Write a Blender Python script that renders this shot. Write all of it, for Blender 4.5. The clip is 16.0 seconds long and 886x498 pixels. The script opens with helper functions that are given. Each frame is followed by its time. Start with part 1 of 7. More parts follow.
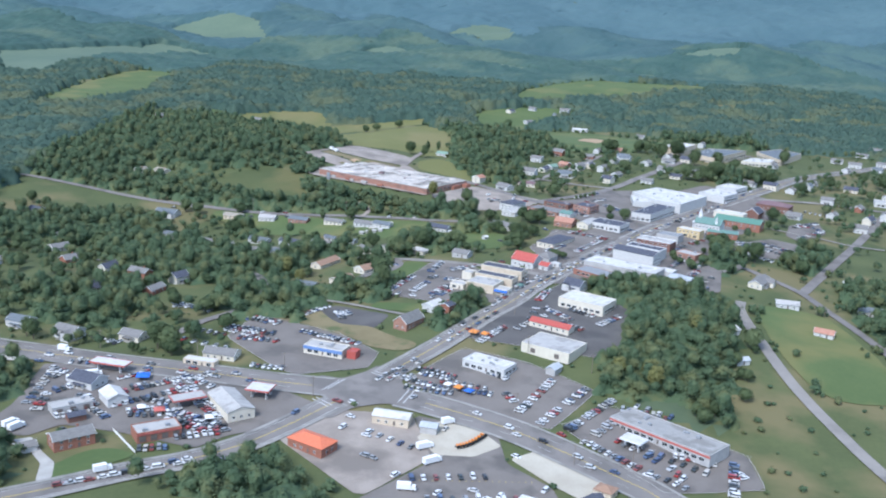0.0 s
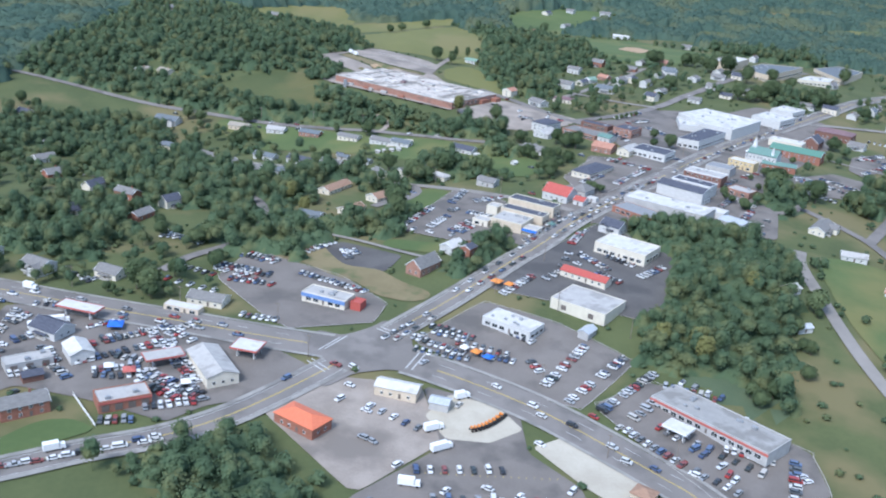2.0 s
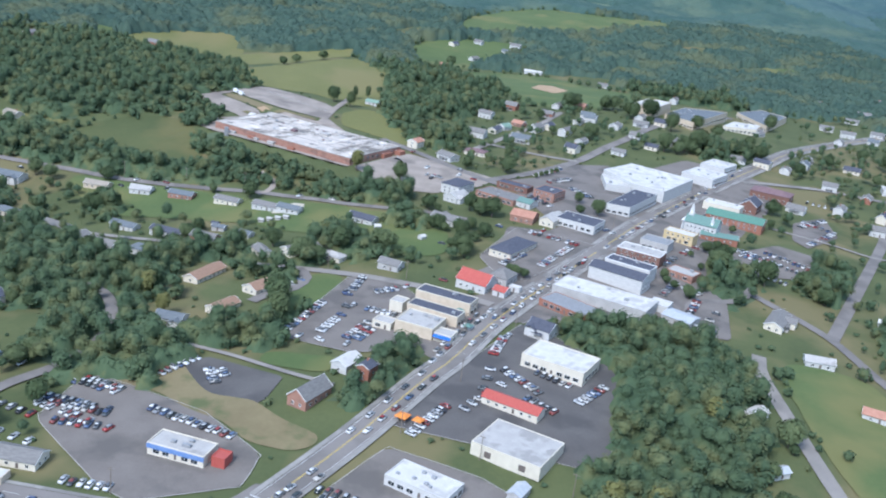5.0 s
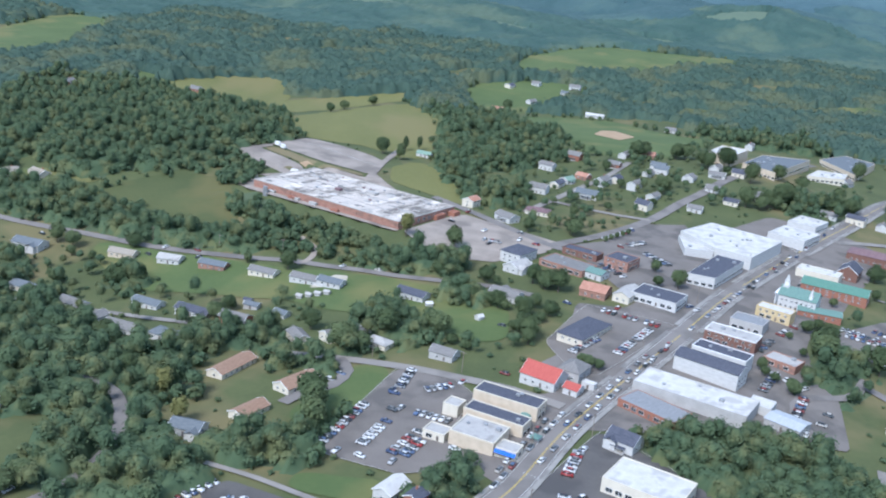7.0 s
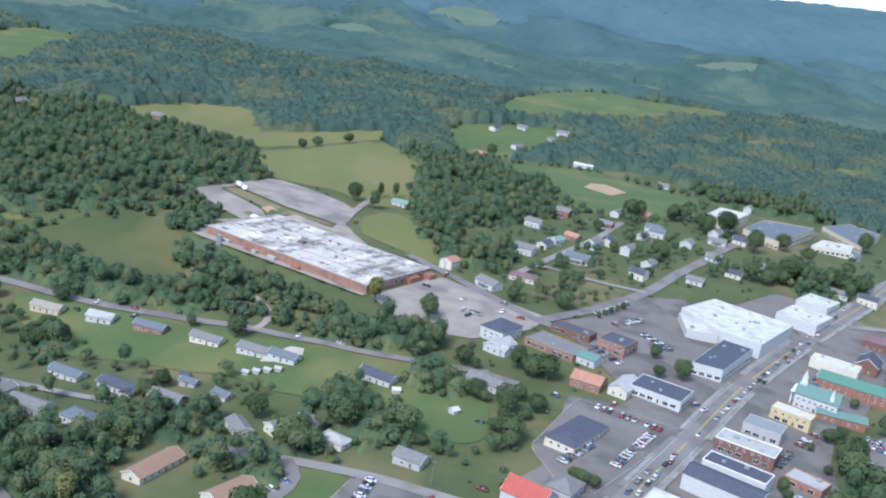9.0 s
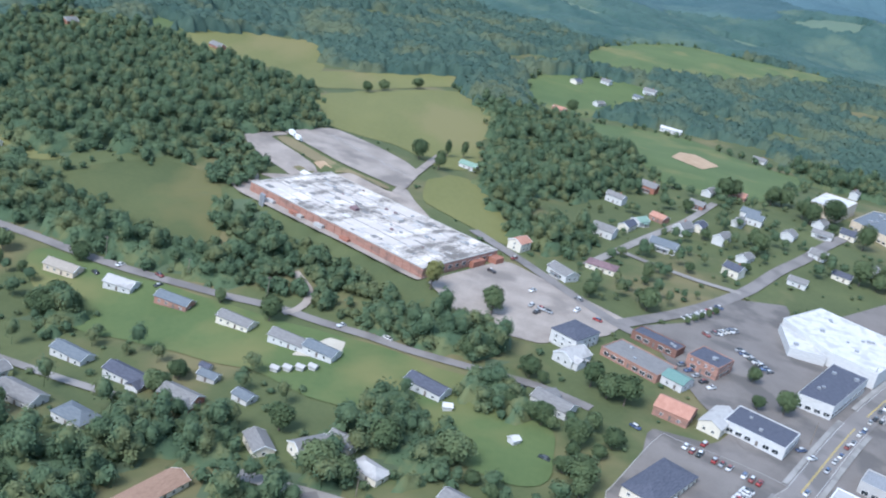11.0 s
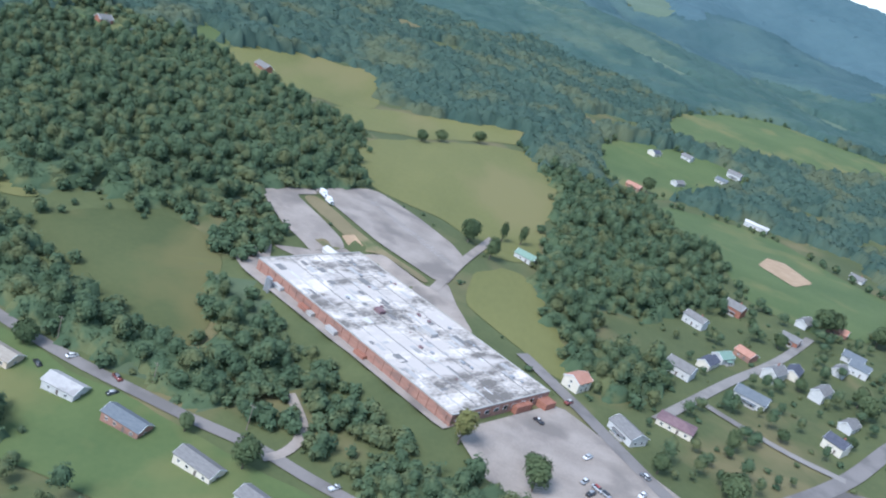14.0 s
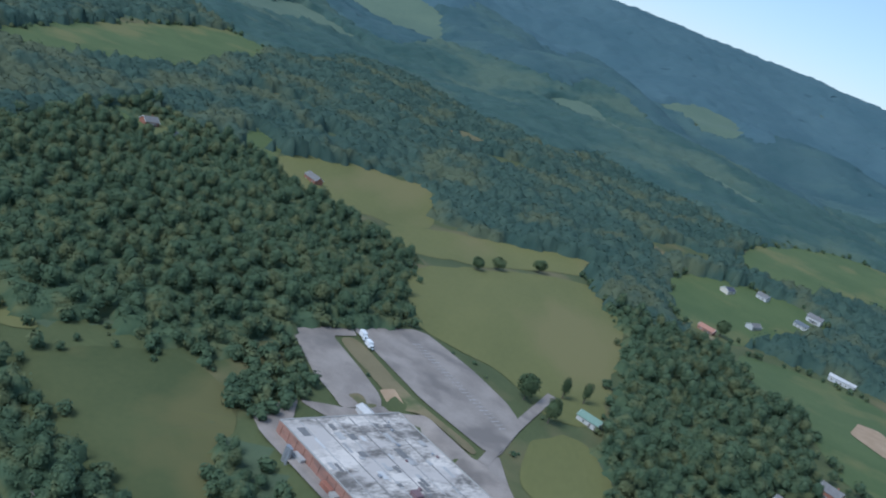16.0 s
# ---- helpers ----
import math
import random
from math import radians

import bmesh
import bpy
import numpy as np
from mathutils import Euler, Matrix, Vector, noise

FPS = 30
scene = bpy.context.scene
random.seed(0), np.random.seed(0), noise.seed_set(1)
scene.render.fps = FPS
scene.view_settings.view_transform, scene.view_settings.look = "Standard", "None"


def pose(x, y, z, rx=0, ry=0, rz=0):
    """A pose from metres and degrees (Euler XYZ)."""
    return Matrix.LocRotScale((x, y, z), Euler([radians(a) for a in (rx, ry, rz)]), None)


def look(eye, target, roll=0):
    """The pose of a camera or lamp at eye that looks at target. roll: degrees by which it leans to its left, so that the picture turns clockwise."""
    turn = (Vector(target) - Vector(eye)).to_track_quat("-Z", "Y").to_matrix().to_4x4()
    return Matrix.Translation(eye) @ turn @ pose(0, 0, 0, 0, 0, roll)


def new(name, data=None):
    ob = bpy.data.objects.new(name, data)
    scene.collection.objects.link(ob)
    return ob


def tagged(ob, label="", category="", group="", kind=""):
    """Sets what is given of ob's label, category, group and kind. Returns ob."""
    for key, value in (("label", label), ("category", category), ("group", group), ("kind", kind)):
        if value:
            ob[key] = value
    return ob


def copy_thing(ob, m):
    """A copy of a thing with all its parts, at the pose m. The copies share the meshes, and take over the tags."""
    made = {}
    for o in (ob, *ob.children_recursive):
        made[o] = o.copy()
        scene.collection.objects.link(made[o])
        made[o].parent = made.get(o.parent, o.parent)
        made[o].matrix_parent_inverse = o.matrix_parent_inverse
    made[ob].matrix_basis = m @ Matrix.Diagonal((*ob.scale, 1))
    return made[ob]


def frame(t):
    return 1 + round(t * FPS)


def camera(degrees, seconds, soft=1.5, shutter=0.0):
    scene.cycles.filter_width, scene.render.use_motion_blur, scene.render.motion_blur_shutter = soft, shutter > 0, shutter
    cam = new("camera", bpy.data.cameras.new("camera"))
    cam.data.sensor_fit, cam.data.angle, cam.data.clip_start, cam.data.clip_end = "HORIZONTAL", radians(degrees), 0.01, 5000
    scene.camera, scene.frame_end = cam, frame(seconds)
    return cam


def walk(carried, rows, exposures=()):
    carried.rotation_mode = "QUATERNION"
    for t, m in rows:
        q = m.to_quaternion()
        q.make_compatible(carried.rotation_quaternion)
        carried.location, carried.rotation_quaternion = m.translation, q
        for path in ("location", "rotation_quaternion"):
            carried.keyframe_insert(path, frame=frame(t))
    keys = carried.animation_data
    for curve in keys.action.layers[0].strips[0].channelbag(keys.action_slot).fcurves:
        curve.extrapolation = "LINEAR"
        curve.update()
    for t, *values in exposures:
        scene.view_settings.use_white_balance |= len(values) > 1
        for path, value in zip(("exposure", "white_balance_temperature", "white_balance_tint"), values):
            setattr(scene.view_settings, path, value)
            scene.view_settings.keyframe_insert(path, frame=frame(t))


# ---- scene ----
cam = camera(48.1, 16.0, soft=2.1)
# the plan below was drawn in units of UNIT metres
UNIT = 0.86
METRES, EYE, TILT, LEAN, TURN = 700.0 * UNIT, 224.0 * UNIT, -14.2, -3.0, 0.0
ROWS = [
    (0.0, -0.00196, -0.00015, 0.00105, -0.11, -0.06, -0.0),
    (0.5, -0.00044, 0.0304, 0.00782, -1.28, -2.89, 1.21),
    (1.0, 0.00055, 0.06045, 0.01573, -0.65, -4.65, 0.13),
    (1.5, 0.00115, 0.09011, 0.02442, -0.29, -4.59, 0.14),
    (2.0, 0.00149, 0.11946, 0.03359, 1.49, -6.09, -2.02),
    (2.5, 0.00167, 0.1486, 0.043, 0.56, -2.04, -2.41),
    (3.0, 0.00177, 0.17759, 0.05246, -2.39, -1.21, -3.19),
    (3.5, 0.00184, 0.20652, 0.06182, -3.39, -1.72, -4.19),
    (6.0, 0.00267, 0.35202, 0.10462, -3.48, -6.26, -0.68),
    (6.5, 0.00289, 0.38155, 0.11231, -1.23, -4.59, 0.05),
    (7.0, 0.00307, 0.41127, 0.11978, -1.05, -3.33, -2.23),
    (7.5, 0.00315, 0.44119, 0.12712, -2.65, -3.51, -2.7),
    (8.0, 0.00309, 0.47129, 0.13438, -3.99, -1.83, -1.98),
    (8.5, 0.00283, 0.50158, 0.14165, -2.69, -4.55, -6.03),
    (9.0, 0.00232, 0.53203, 0.149, -2.47, -1.49, -5.12),
    (11.5, -0.00585, 0.68538, 0.18917, 2.95, -6.25, -10.96),
    (12.0, -0.00893, 0.7159, 0.19809, 4.16, -4.68, -12.77),
    (12.5, -0.01256, 0.7462, 0.20727, 3.52, -5.5, -15.12),
    (13.0, -0.01675, 0.77621, 0.21662, 4.91, -4.16, -13.29),
    (13.5, -0.02149, 0.80582, 0.22604, 5.71, -5.46, -15.55),
    (14.0, -0.02678, 0.83494, 0.23535, 4.55, -5.25, -17.01),
    (14.5, -0.03256, 0.86345, 0.24437, 4.06, -3.84, -17.01),
    (15.0, -0.03879, 0.89123, 0.25282, 4.82, -2.08, -18.83),
    (15.5, -0.0454, 0.91816, 0.2604, 6.02, 1.51, -20.19),
    (16.0, -0.05228, 0.94411, 0.26673, 7.76, -0.55, -20.33),
]
EXPOSURES = [(0.0, 1.48, 5560, 13), (9.0, 1.44, 5560, 13), (11.5, 1.58, 5560, 13), (13.5, 1.55, 5560, 13), (15.0, 1.24, 5380, 12), (15.5, 1.18, 5320, 11), (16.0, 0.63, 5260, 10)]
walk(cam, [(t, pose(0, -7.3 * UNIT, EYE, TILT, LEAN, TURN) @ pose(METRES * x, METRES * y, METRES * z, 90 + pitch, roll, yaw)) for t, x, y, z, yaw, pitch, roll in ROWS], EXPOSURES)

# ---- world, sun ----
SUN_EL, SUN_AZ = 48.0, 215.0
world = bpy.data.worlds.new("sky")
scene.world = world
world.use_nodes = True
wn = world.node_tree.nodes
wl = world.node_tree.links
sky = wn.new("ShaderNodeTexSky")
sky.sky_type = "NISHITA"
sky.sun_disc = False
sky.sun_elevation, sky.sun_rotation = radians(SUN_EL), radians(SUN_AZ)
sky.air_density, sky.dust_density, sky.ozone_density = 1.0, 0.1, 4.0
wl.new(sky.outputs[0], wn["Background"].inputs[0])
wn["Background"].inputs[1].default_value = 0.105
# thin even cloud over the clear sky
cloud, veil = wn.new("ShaderNodeBackground"), wn.new("ShaderNodeMixShader")
cloud.inputs[0].default_value, cloud.inputs[1].default_value = (0.78, 0.95, 1.10, 1), 0.33
veil.inputs[0].default_value = 0.6
wl.new(wn["Background"].outputs[0], veil.inputs[1])
wl.new(cloud.outputs[0], veil.inputs[2])
wl.new(veil.outputs[0], wn["World Output"].inputs[0])
sun_data = bpy.data.lights.new("sun", "SUN")
sun_data.energy, sun_data.angle, sun_data.color = 1.7, radians(24), (1.0, 0.95, 0.87)
sun = new("sun", sun_data)
se, sa = radians(SUN_EL), radians(SUN_AZ)
sun.matrix_world = look((0, 0, 900), (-900 * math.sin(sa) * math.cos(se), -900 * math.cos(sa) * math.cos(se), 900 - 900 * math.sin(se)))


# ---- materials ----
def surface(name, c1, c2, scale=0.5, rough=0.85, metal=0.0, bump=0.3, fine=6.0, stretch=(1, 1, 1), island=0.0, random_ob=0.0, contrast=0.5, third=None, third_scale=0.05, spec=0.3, leaf=0.0):
    """Two colours mixed by a coarse and a fine noise in metres, with relief; a third colour in larger blotches."""
    m = bpy.data.materials.new(name)
    m.use_nodes = True
    n, l = m.node_tree.nodes, m.node_tree.links
    b = n["Principled BSDF"]
    b.inputs["Roughness"].default_value, b.inputs["Metallic"].default_value = rough, metal
    b.inputs["Specular IOR Level"].default_value = spec
    tc, mp = n.new("ShaderNodeTexCoord"), n.new("ShaderNodeMapping")
    mp.inputs["Scale"].default_value = stretch
    l.new(tc.outputs["Object"], mp.inputs["Vector"])
    big, small = n.new("ShaderNodeTexNoise"), n.new("ShaderNodeTexNoise")
    for t, s, d in ((big, scale, 5), (small, fine, 3)):
        t.inputs["Scale"].default_value, t.inputs["Detail"].default_value = s, d
        l.new(mp.outputs[0], t.inputs["Vector"])
    add = n.new("ShaderNodeMath")
    add.operation = "MULTIPLY_ADD"
    add.inputs[1].default_value = 0.35
    l.new(small.outputs["Fac"], add.inputs[0])
    l.new(big.outputs["Fac"], add.inputs[2])
    rng = n.new("ShaderNodeMapRange")
    rng.inputs["From Min"].default_value, rng.inputs["From Max"].default_value = 0.675 - 0.3 * (1 - contrast) - 0.05, 0.675 + 0.3 * (1 - contrast) + 0.05
    l.new(add.outputs[0], rng.inputs["Value"])
    mix = n.new("ShaderNodeMix")
    mix.data_type = "RGBA"
    mix.inputs[6].default_value, mix.inputs[7].default_value = (*c1, 1), (*c2, 1)
    l.new(rng.outputs[0], mix.inputs[0])
    out = mix.outputs[2]
    if third:
        t3, r3, m3 = n.new("ShaderNodeTexNoise"), n.new("ShaderNodeMapRange"), n.new("ShaderNodeMix")
        t3.inputs["Scale"].default_value, t3.inputs["Detail"].default_value = third_scale, 4
        l.new(mp.outputs[0], t3.inputs["Vector"])
        r3.inputs["From Min"].default_value, r3.inputs["From Max"].default_value = 0.5, 0.62
        l.new(t3.outputs["Fac"], r3.inputs["Value"])
        m3.data_type = "RGBA"
        m3.inputs[7].default_value = (*third, 1)
        l.new(r3.outputs[0], m3.inputs[0])
        l.new(out, m3.inputs[6])
        out = m3.outputs[2]
    if island or random_ob:
        src = n.new("ShaderNodeNewGeometry").outputs["Random Per Island"] if island else n.new("ShaderNodeObjectInfo").outputs["Random"]
        hs, r4 = n.new("ShaderNodeHueSaturation"), n.new("ShaderNodeMapRange")
        a = island or random_ob
        r4.inputs["To Min"].default_value, r4.inputs["To Max"].default_value = 1 - a, 1 + a
        l.new(src, r4.inputs["Value"])
        l.new(r4.outputs[0], hs.inputs["Value"])
        r5 = n.new("ShaderNodeMapRange")
        r5.inputs["To Min"].default_value, r5.inputs["To Max"].default_value = 0.5 + a * 0.06, 0.5 - a * 0.06
        l.new(src, r5.inputs["Value"])
        l.new(r5.outputs[0], hs.inputs["Hue"])
        l.new(out, hs.inputs["Color"])
        out = hs.outputs[0]
    l.new(out, b.inputs["Base Color"])
    if bump:
        bp = n.new("ShaderNodeBump")
        bp.inputs["Strength"].default_value = bump
        bp.inputs["Distance"].default_value = 0.1
        l.new(add.outputs[0], bp.inputs["Height"])
        l.new(bp.outputs[0], b.inputs["Normal"])
    if leaf:
        # light shining through thin leaves
        tr, ms = n.new("ShaderNodeBsdfTranslucent"), n.new("ShaderNodeMixShader")
        ms.inputs[0].default_value = leaf
        l.new(out, tr.inputs["Color"])
        l.new(b.outputs[0], ms.inputs[1])
        l.new(tr.outputs[0], ms.inputs[2])
        l.new(ms.outputs[0], n["Material Output"].inputs["Surface"])
    return m


GRASS = surface("grass", (0.068, 0.085, 0.034), (0.098, 0.113, 0.045), 0.03, 0.95, fine=0.5, third=(0.155, 0.136, 0.064), third_scale=0.016)
FLOOR = surface("forest_floor", (0.070, 0.098, 0.054), (0.090, 0.118, 0.064), 0.08, 0.95, fine=1.0)
MEADOW = surface("meadow_grass", (0.132, 0.136, 0.045), (0.168, 0.164, 0.055), 0.02, 0.95, fine=0.4, stretch=(1, 0.35, 1), third=(0.178, 0.160, 0.062), third_scale=0.012)
PASTURE = surface("pasture_grass", (0.075, 0.109, 0.038), (0.100, 0.132, 0.047), 0.025, 0.95, fine=0.4, third=(0.150, 0.150, 0.056), third_scale=0.014)
# darker and more olive than PASTURE, used on one meadow
OLIVE_PASTURE = surface("olive_pasture", (0.064, 0.080, 0.030), (0.088, 0.100, 0.038), 0.025, 0.95, fine=0.4, third=(0.112, 0.108, 0.042), third_scale=0.014)
# paler and bluer than PASTURE: haze put into the colour of far fields
FARGRASS_HAZED = surface("far_pasture_hazed", (0.094, 0.136, 0.094), (0.122, 0.164, 0.108), 0.01, 0.95, fine=0.1)
ASPHALT = surface("asphalt", (0.150, 0.133, 0.118), (0.196, 0.175, 0.156), 0.06, 0.9, fine=1.2, third=(0.118, 0.107, 0.097), third_scale=0.05)
NEWLOT = surface("dark_asphalt", (0.092, 0.086, 0.082), (0.125, 0.117, 0.110), 0.06, 0.9, fine=1.2, third=(0.078, 0.074, 0.072), third_scale=0.05)
OLDLOT = surface("worn_asphalt", (0.245, 0.210, 0.178), (0.325, 0.280, 0.238), 0.09, 0.92, fine=1.1, contrast=0.65, third=(0.19, 0.165, 0.142), third_scale=0.035)
ROADTOP = surface("road_asphalt", (0.172, 0.157, 0.143), (0.22, 0.20, 0.183), 0.04, 0.9, fine=1.0, third=(0.148, 0.136, 0.125), third_scale=0.06)
LANE = surface("grey_lane", (0.215, 0.198, 0.178), (0.275, 0.252, 0.226), 0.07, 0.92, fine=1.5, third=(0.18, 0.165, 0.148), third_scale=0.05)
CONCRETE = surface("concrete", (0.33, 0.315, 0.285), (0.42, 0.40, 0.365), 0.2, 0.9, fine=2.0)
SIDEWALK = surface("worn_sidewalk", (0.235, 0.225, 0.205), (0.315, 0.30, 0.275), 0.15, 0.92, fine=1.5, third=(0.19, 0.18, 0.165), third_scale=0.08)
TANGRAVEL = surface("tan_gravel", (0.38, 0.34, 0.27), (0.46, 0.42, 0.34), 0.1, 0.95, fine=1.0)
DIRT = surface("bare_dirt", (0.34, 0.235, 0.14), (0.42, 0.30, 0.19), 0.15, 0.95, fine=1.0)
WHITELINE = surface("white_road_paint", (0.40, 0.40, 0.39), (0.52, 0.52, 0.50), 0.4, 0.8)
YELLOWLINE = surface("yellow_road_paint", (0.40, 0.31, 0.10), (0.50, 0.38, 0.12), 0.4, 0.8)
DRYGRASS = surface("dry_grass", (0.165, 0.135, 0.072), (0.212, 0.176, 0.096), 0.05, 0.95, fine=0.6, third=(0.10, 0.115, 0.05), third_scale=0.06)
LEAF_A = surface("leaves_green", (0.062, 0.099, 0.054), (0.089, 0.128, 0.066), 0.07, 0.9, fine=0.3, island=0.08, bump=0, contrast=0.6, third=(0.122, 0.140, 0.064), third_scale=0.085, leaf=0.1, spec=0.15)
LEAF_B = surface("leaves_tree", (0.066, 0.096, 0.046), (0.098, 0.128, 0.058), 0.25, 0.9, fine=1.0, random_ob=0.25, bump=0, leaf=0.1, spec=0.15)
LEAF_C = surface("leaves_yellowing", (0.13, 0.138, 0.045), (0.18, 0.175, 0.06), 0.3, 0.8, fine=1.0, bump=0, leaf=0.1)
# leaf colours of the far woods, bluer with distance: haze painted into them
LEAF_MID_HAZE = surface("far_leaves_hazed", (0.047, 0.083, 0.065), (0.069, 0.108, 0.079), 0.05, 0.9, fine=0.012, island=0.07, bump=0, contrast=0.6, third=(0.098, 0.120, 0.070), third_scale=0.018, leaf=0.1, spec=0.15)
LEAF_FAR_HAZE = surface("distant_leaves_hazed", (0.048, 0.092, 0.077), (0.068, 0.116, 0.094), 0.02, 0.9, fine=0.005, island=0.08, bump=0, contrast=0.6, third=(0.096, 0.138, 0.098), third_scale=0.008, spec=0.15)
LEAF_FARTHER_HAZE = surface("farther_leaves_hazed", (0.052, 0.100, 0.102), (0.070, 0.119, 0.118), 0.012, 0.9, fine=0.004, island=0.08, bump=0, contrast=0.6, third=(0.080, 0.132, 0.118), third_scale=0.006, spec=0.15)
LEAF_RIM_HAZE = surface("ridge_leaves_hazed", (0.064, 0.112, 0.126), (0.082, 0.134, 0.146), 0.004, 0.9, fine=0.03, island=0.06, bump=0, contrast=0.6, spec=0.1)
BARK = surface("bark", (0.10, 0.08, 0.06), (0.16, 0.13, 0.10), 2.0, 0.95)
BRICK = surface("red_brick", (0.25, 0.105, 0.07), (0.34, 0.16, 0.11), 0.5, 0.9, fine=8, stretch=(1, 1, 3))
BRICK_O = surface("orange_brick", (0.29, 0.155, 0.115), (0.37, 0.21, 0.155), 0.3, 0.9, fine=8, stretch=(1, 1, 3), third=(0.24, 0.145, 0.115), third_scale=0.12)
BRICK_D = surface("dark_brick", (0.16, 0.085, 0.065), (0.22, 0.12, 0.09), 0.5, 0.9, fine=8, stretch=(1, 1, 3))
WHITEWALL = surface("white_siding", (0.47, 0.465, 0.445), (0.57, 0.565, 0.54), 0.3, 0.7, fine=5, stretch=(1, 1, 4), bump=0.15)
TANWALL = surface("tan_wall", (0.50, 0.42, 0.31), (0.60, 0.51, 0.39), 0.3, 0.85, fine=4)
CREAM = surface("cream_wall", (0.58, 0.53, 0.43), (0.66, 0.61, 0.50), 0.3, 0.85, fine=4)
GREYWALL = surface("grey_wall", (0.36, 0.35, 0.33), (0.45, 0.44, 0.42), 0.3, 0.85, fine=4)
YELLOWWALL = surface("yellow_wall", (0.50, 0.39, 0.21), (0.58, 0.46, 0.27), 0.3, 0.85, fine=4)
BLUEWALL = surface("blue_wall", (0.13, 0.22, 0.44), (0.18, 0.28, 0.50), 0.3, 0.7, fine=4)
R_DARK = surface("dark_shingles", (0.060, 0.065, 0.085), (0.10, 0.105, 0.13), 0.4, 0.9, fine=4, stretch=(1, 4, 1))
R_GREY = surface("grey_shingles", (0.155, 0.150, 0.142), (0.225, 0.216, 0.205), 0.4, 0.9, fine=4, stretch=(1, 4, 1))
R_BLUEGREY = surface("bluegrey_shingles", (0.115, 0.132, 0.146), (0.160, 0.178, 0.190), 0.4, 0.9, fine=4, stretch=(1, 4, 1))
R_BROWN = surface("brown_shingles", (0.26, 0.16, 0.11), (0.34, 0.22, 0.15), 0.4, 0.9, fine=4, stretch=(1, 4, 1))
R_FADED = surface("faded_tan_shingles", (0.27, 0.235, 0.19), (0.34, 0.30, 0.245), 0.4, 0.9, fine=4, stretch=(1, 4, 1))
R_MAROON = surface("maroon_shingles", (0.16, 0.10, 0.11), (0.21, 0.14, 0.14), 0.4, 0.9, fine=4)
R_WHITE = surface("white_roof_membrane", (0.49, 0.475, 0.45), (0.61, 0.592, 0.56), 0.15, 0.7, fine=1.2, third=(0.42, 0.405, 0.38), third_scale=0.12)
R_LIGHT = surface("pale_grey_roof", (0.36, 0.345, 0.325), (0.45, 0.432, 0.405), 0.15, 0.85, fine=1.2, third=(0.30, 0.288, 0.27), third_scale=0.12)
R_FLAT = surface("grey_gravel_roof", (0.27, 0.262, 0.248), (0.345, 0.335, 0.315), 0.12, 0.9, fine=1.2, third=(0.225, 0.215, 0.20), third_scale=0.1)
R_RED = surface("red_metal_roof", (0.36, 0.078, 0.062), (0.43, 0.105, 0.082), 0.4, 0.55, fine=3, stretch=(5, 1, 1))
R_ORANGE = surface("orange_roof", (0.56, 0.15, 0.075), (0.63, 0.19, 0.10), 0.4, 0.6, fine=3, stretch=(5, 1, 1))
R_TERRA = surface("terracotta_roof", (0.36, 0.18, 0.125), (0.44, 0.235, 0.165), 0.4, 0.8, fine=3)
R_PALEGREEN = surface("pale_green_roof", (0.17, 0.26, 0.20), (0.23, 0.32, 0.25), 0.4, 0.6, fine=3, stretch=(5, 1, 1))
R_GREEN = surface("green_metal_roof", (0.085, 0.19, 0.145), (0.12, 0.235, 0.18), 0.4, 0.75, fine=3, stretch=(5, 1, 1))
R_TEAL = surface("teal_metal_roof", (0.115, 0.20, 0.175), (0.155, 0.25, 0.215), 0.4, 0.75, fine=3, stretch=(5, 1, 1))
R_METALGREY = surface("weathered_metal_roof", (0.20, 0.205, 0.21), (0.28, 0.285, 0.29), 0.4, 0.6, fine=3, stretch=(5, 1, 1))
R_METAL = surface("galvanised_roof", (0.46, 0.48, 0.49), (0.58, 0.59, 0.60), 0.3, 0.45, metal=0.3, fine=3, stretch=(5, 1, 1))
FACTORY_ROOF = surface("patched_white_roof", (0.16, 0.143, 0.124), (0.66, 0.595, 0.52), 0.085, 0.85, fine=0.6, stretch=(1.25, 0.6, 1), contrast=0.78, third=(0.50, 0.45, 0.40), third_scale=0.06)
TRIM = surface("white_trim", (0.70, 0.70, 0.68), (0.80, 0.80, 0.78), 0.5, 0.6)
REDTRIM = surface("red_fascia", (0.42, 0.11, 0.09), (0.48, 0.15, 0.12), 0.5, 0.6)
GLASS = surface("window_glass", (0.025, 0.03, 0.035), (0.04, 0.05, 0.055), 0.5, 0.12, spec=0.6, bump=0)
DOOR_BAY_MAT = surface("door_and_bay_paint", (0.12, 0.10, 0.09), (0.18, 0.15, 0.13), 0.5, 0.6)
STEEL = surface("grey_steel", (0.30, 0.31, 0.32), (0.38, 0.39, 0.40), 1.0, 0.5, metal=0.4)
POLEWOOD = surface("pole_wood", (0.17, 0.14, 0.11), (0.24, 0.20, 0.16), 1.0, 0.9)
RUBBER = surface("rubber", (0.02, 0.02, 0.02), (0.035, 0.035, 0.035), 3.0, 0.9)
BLUECLOTH = surface("blue_canvas", (0.03, 0.12, 0.50), (0.05, 0.17, 0.58), 0.8, 0.8)
WHITECLOTH = surface("white_canvas", (0.72, 0.72, 0.70), (0.80, 0.80, 0.78), 0.8, 0.8)
ORANGEPAINT = surface("orange_paint", (0.62, 0.20, 0.04), (0.70, 0.27, 0.06), 0.8, 0.5)


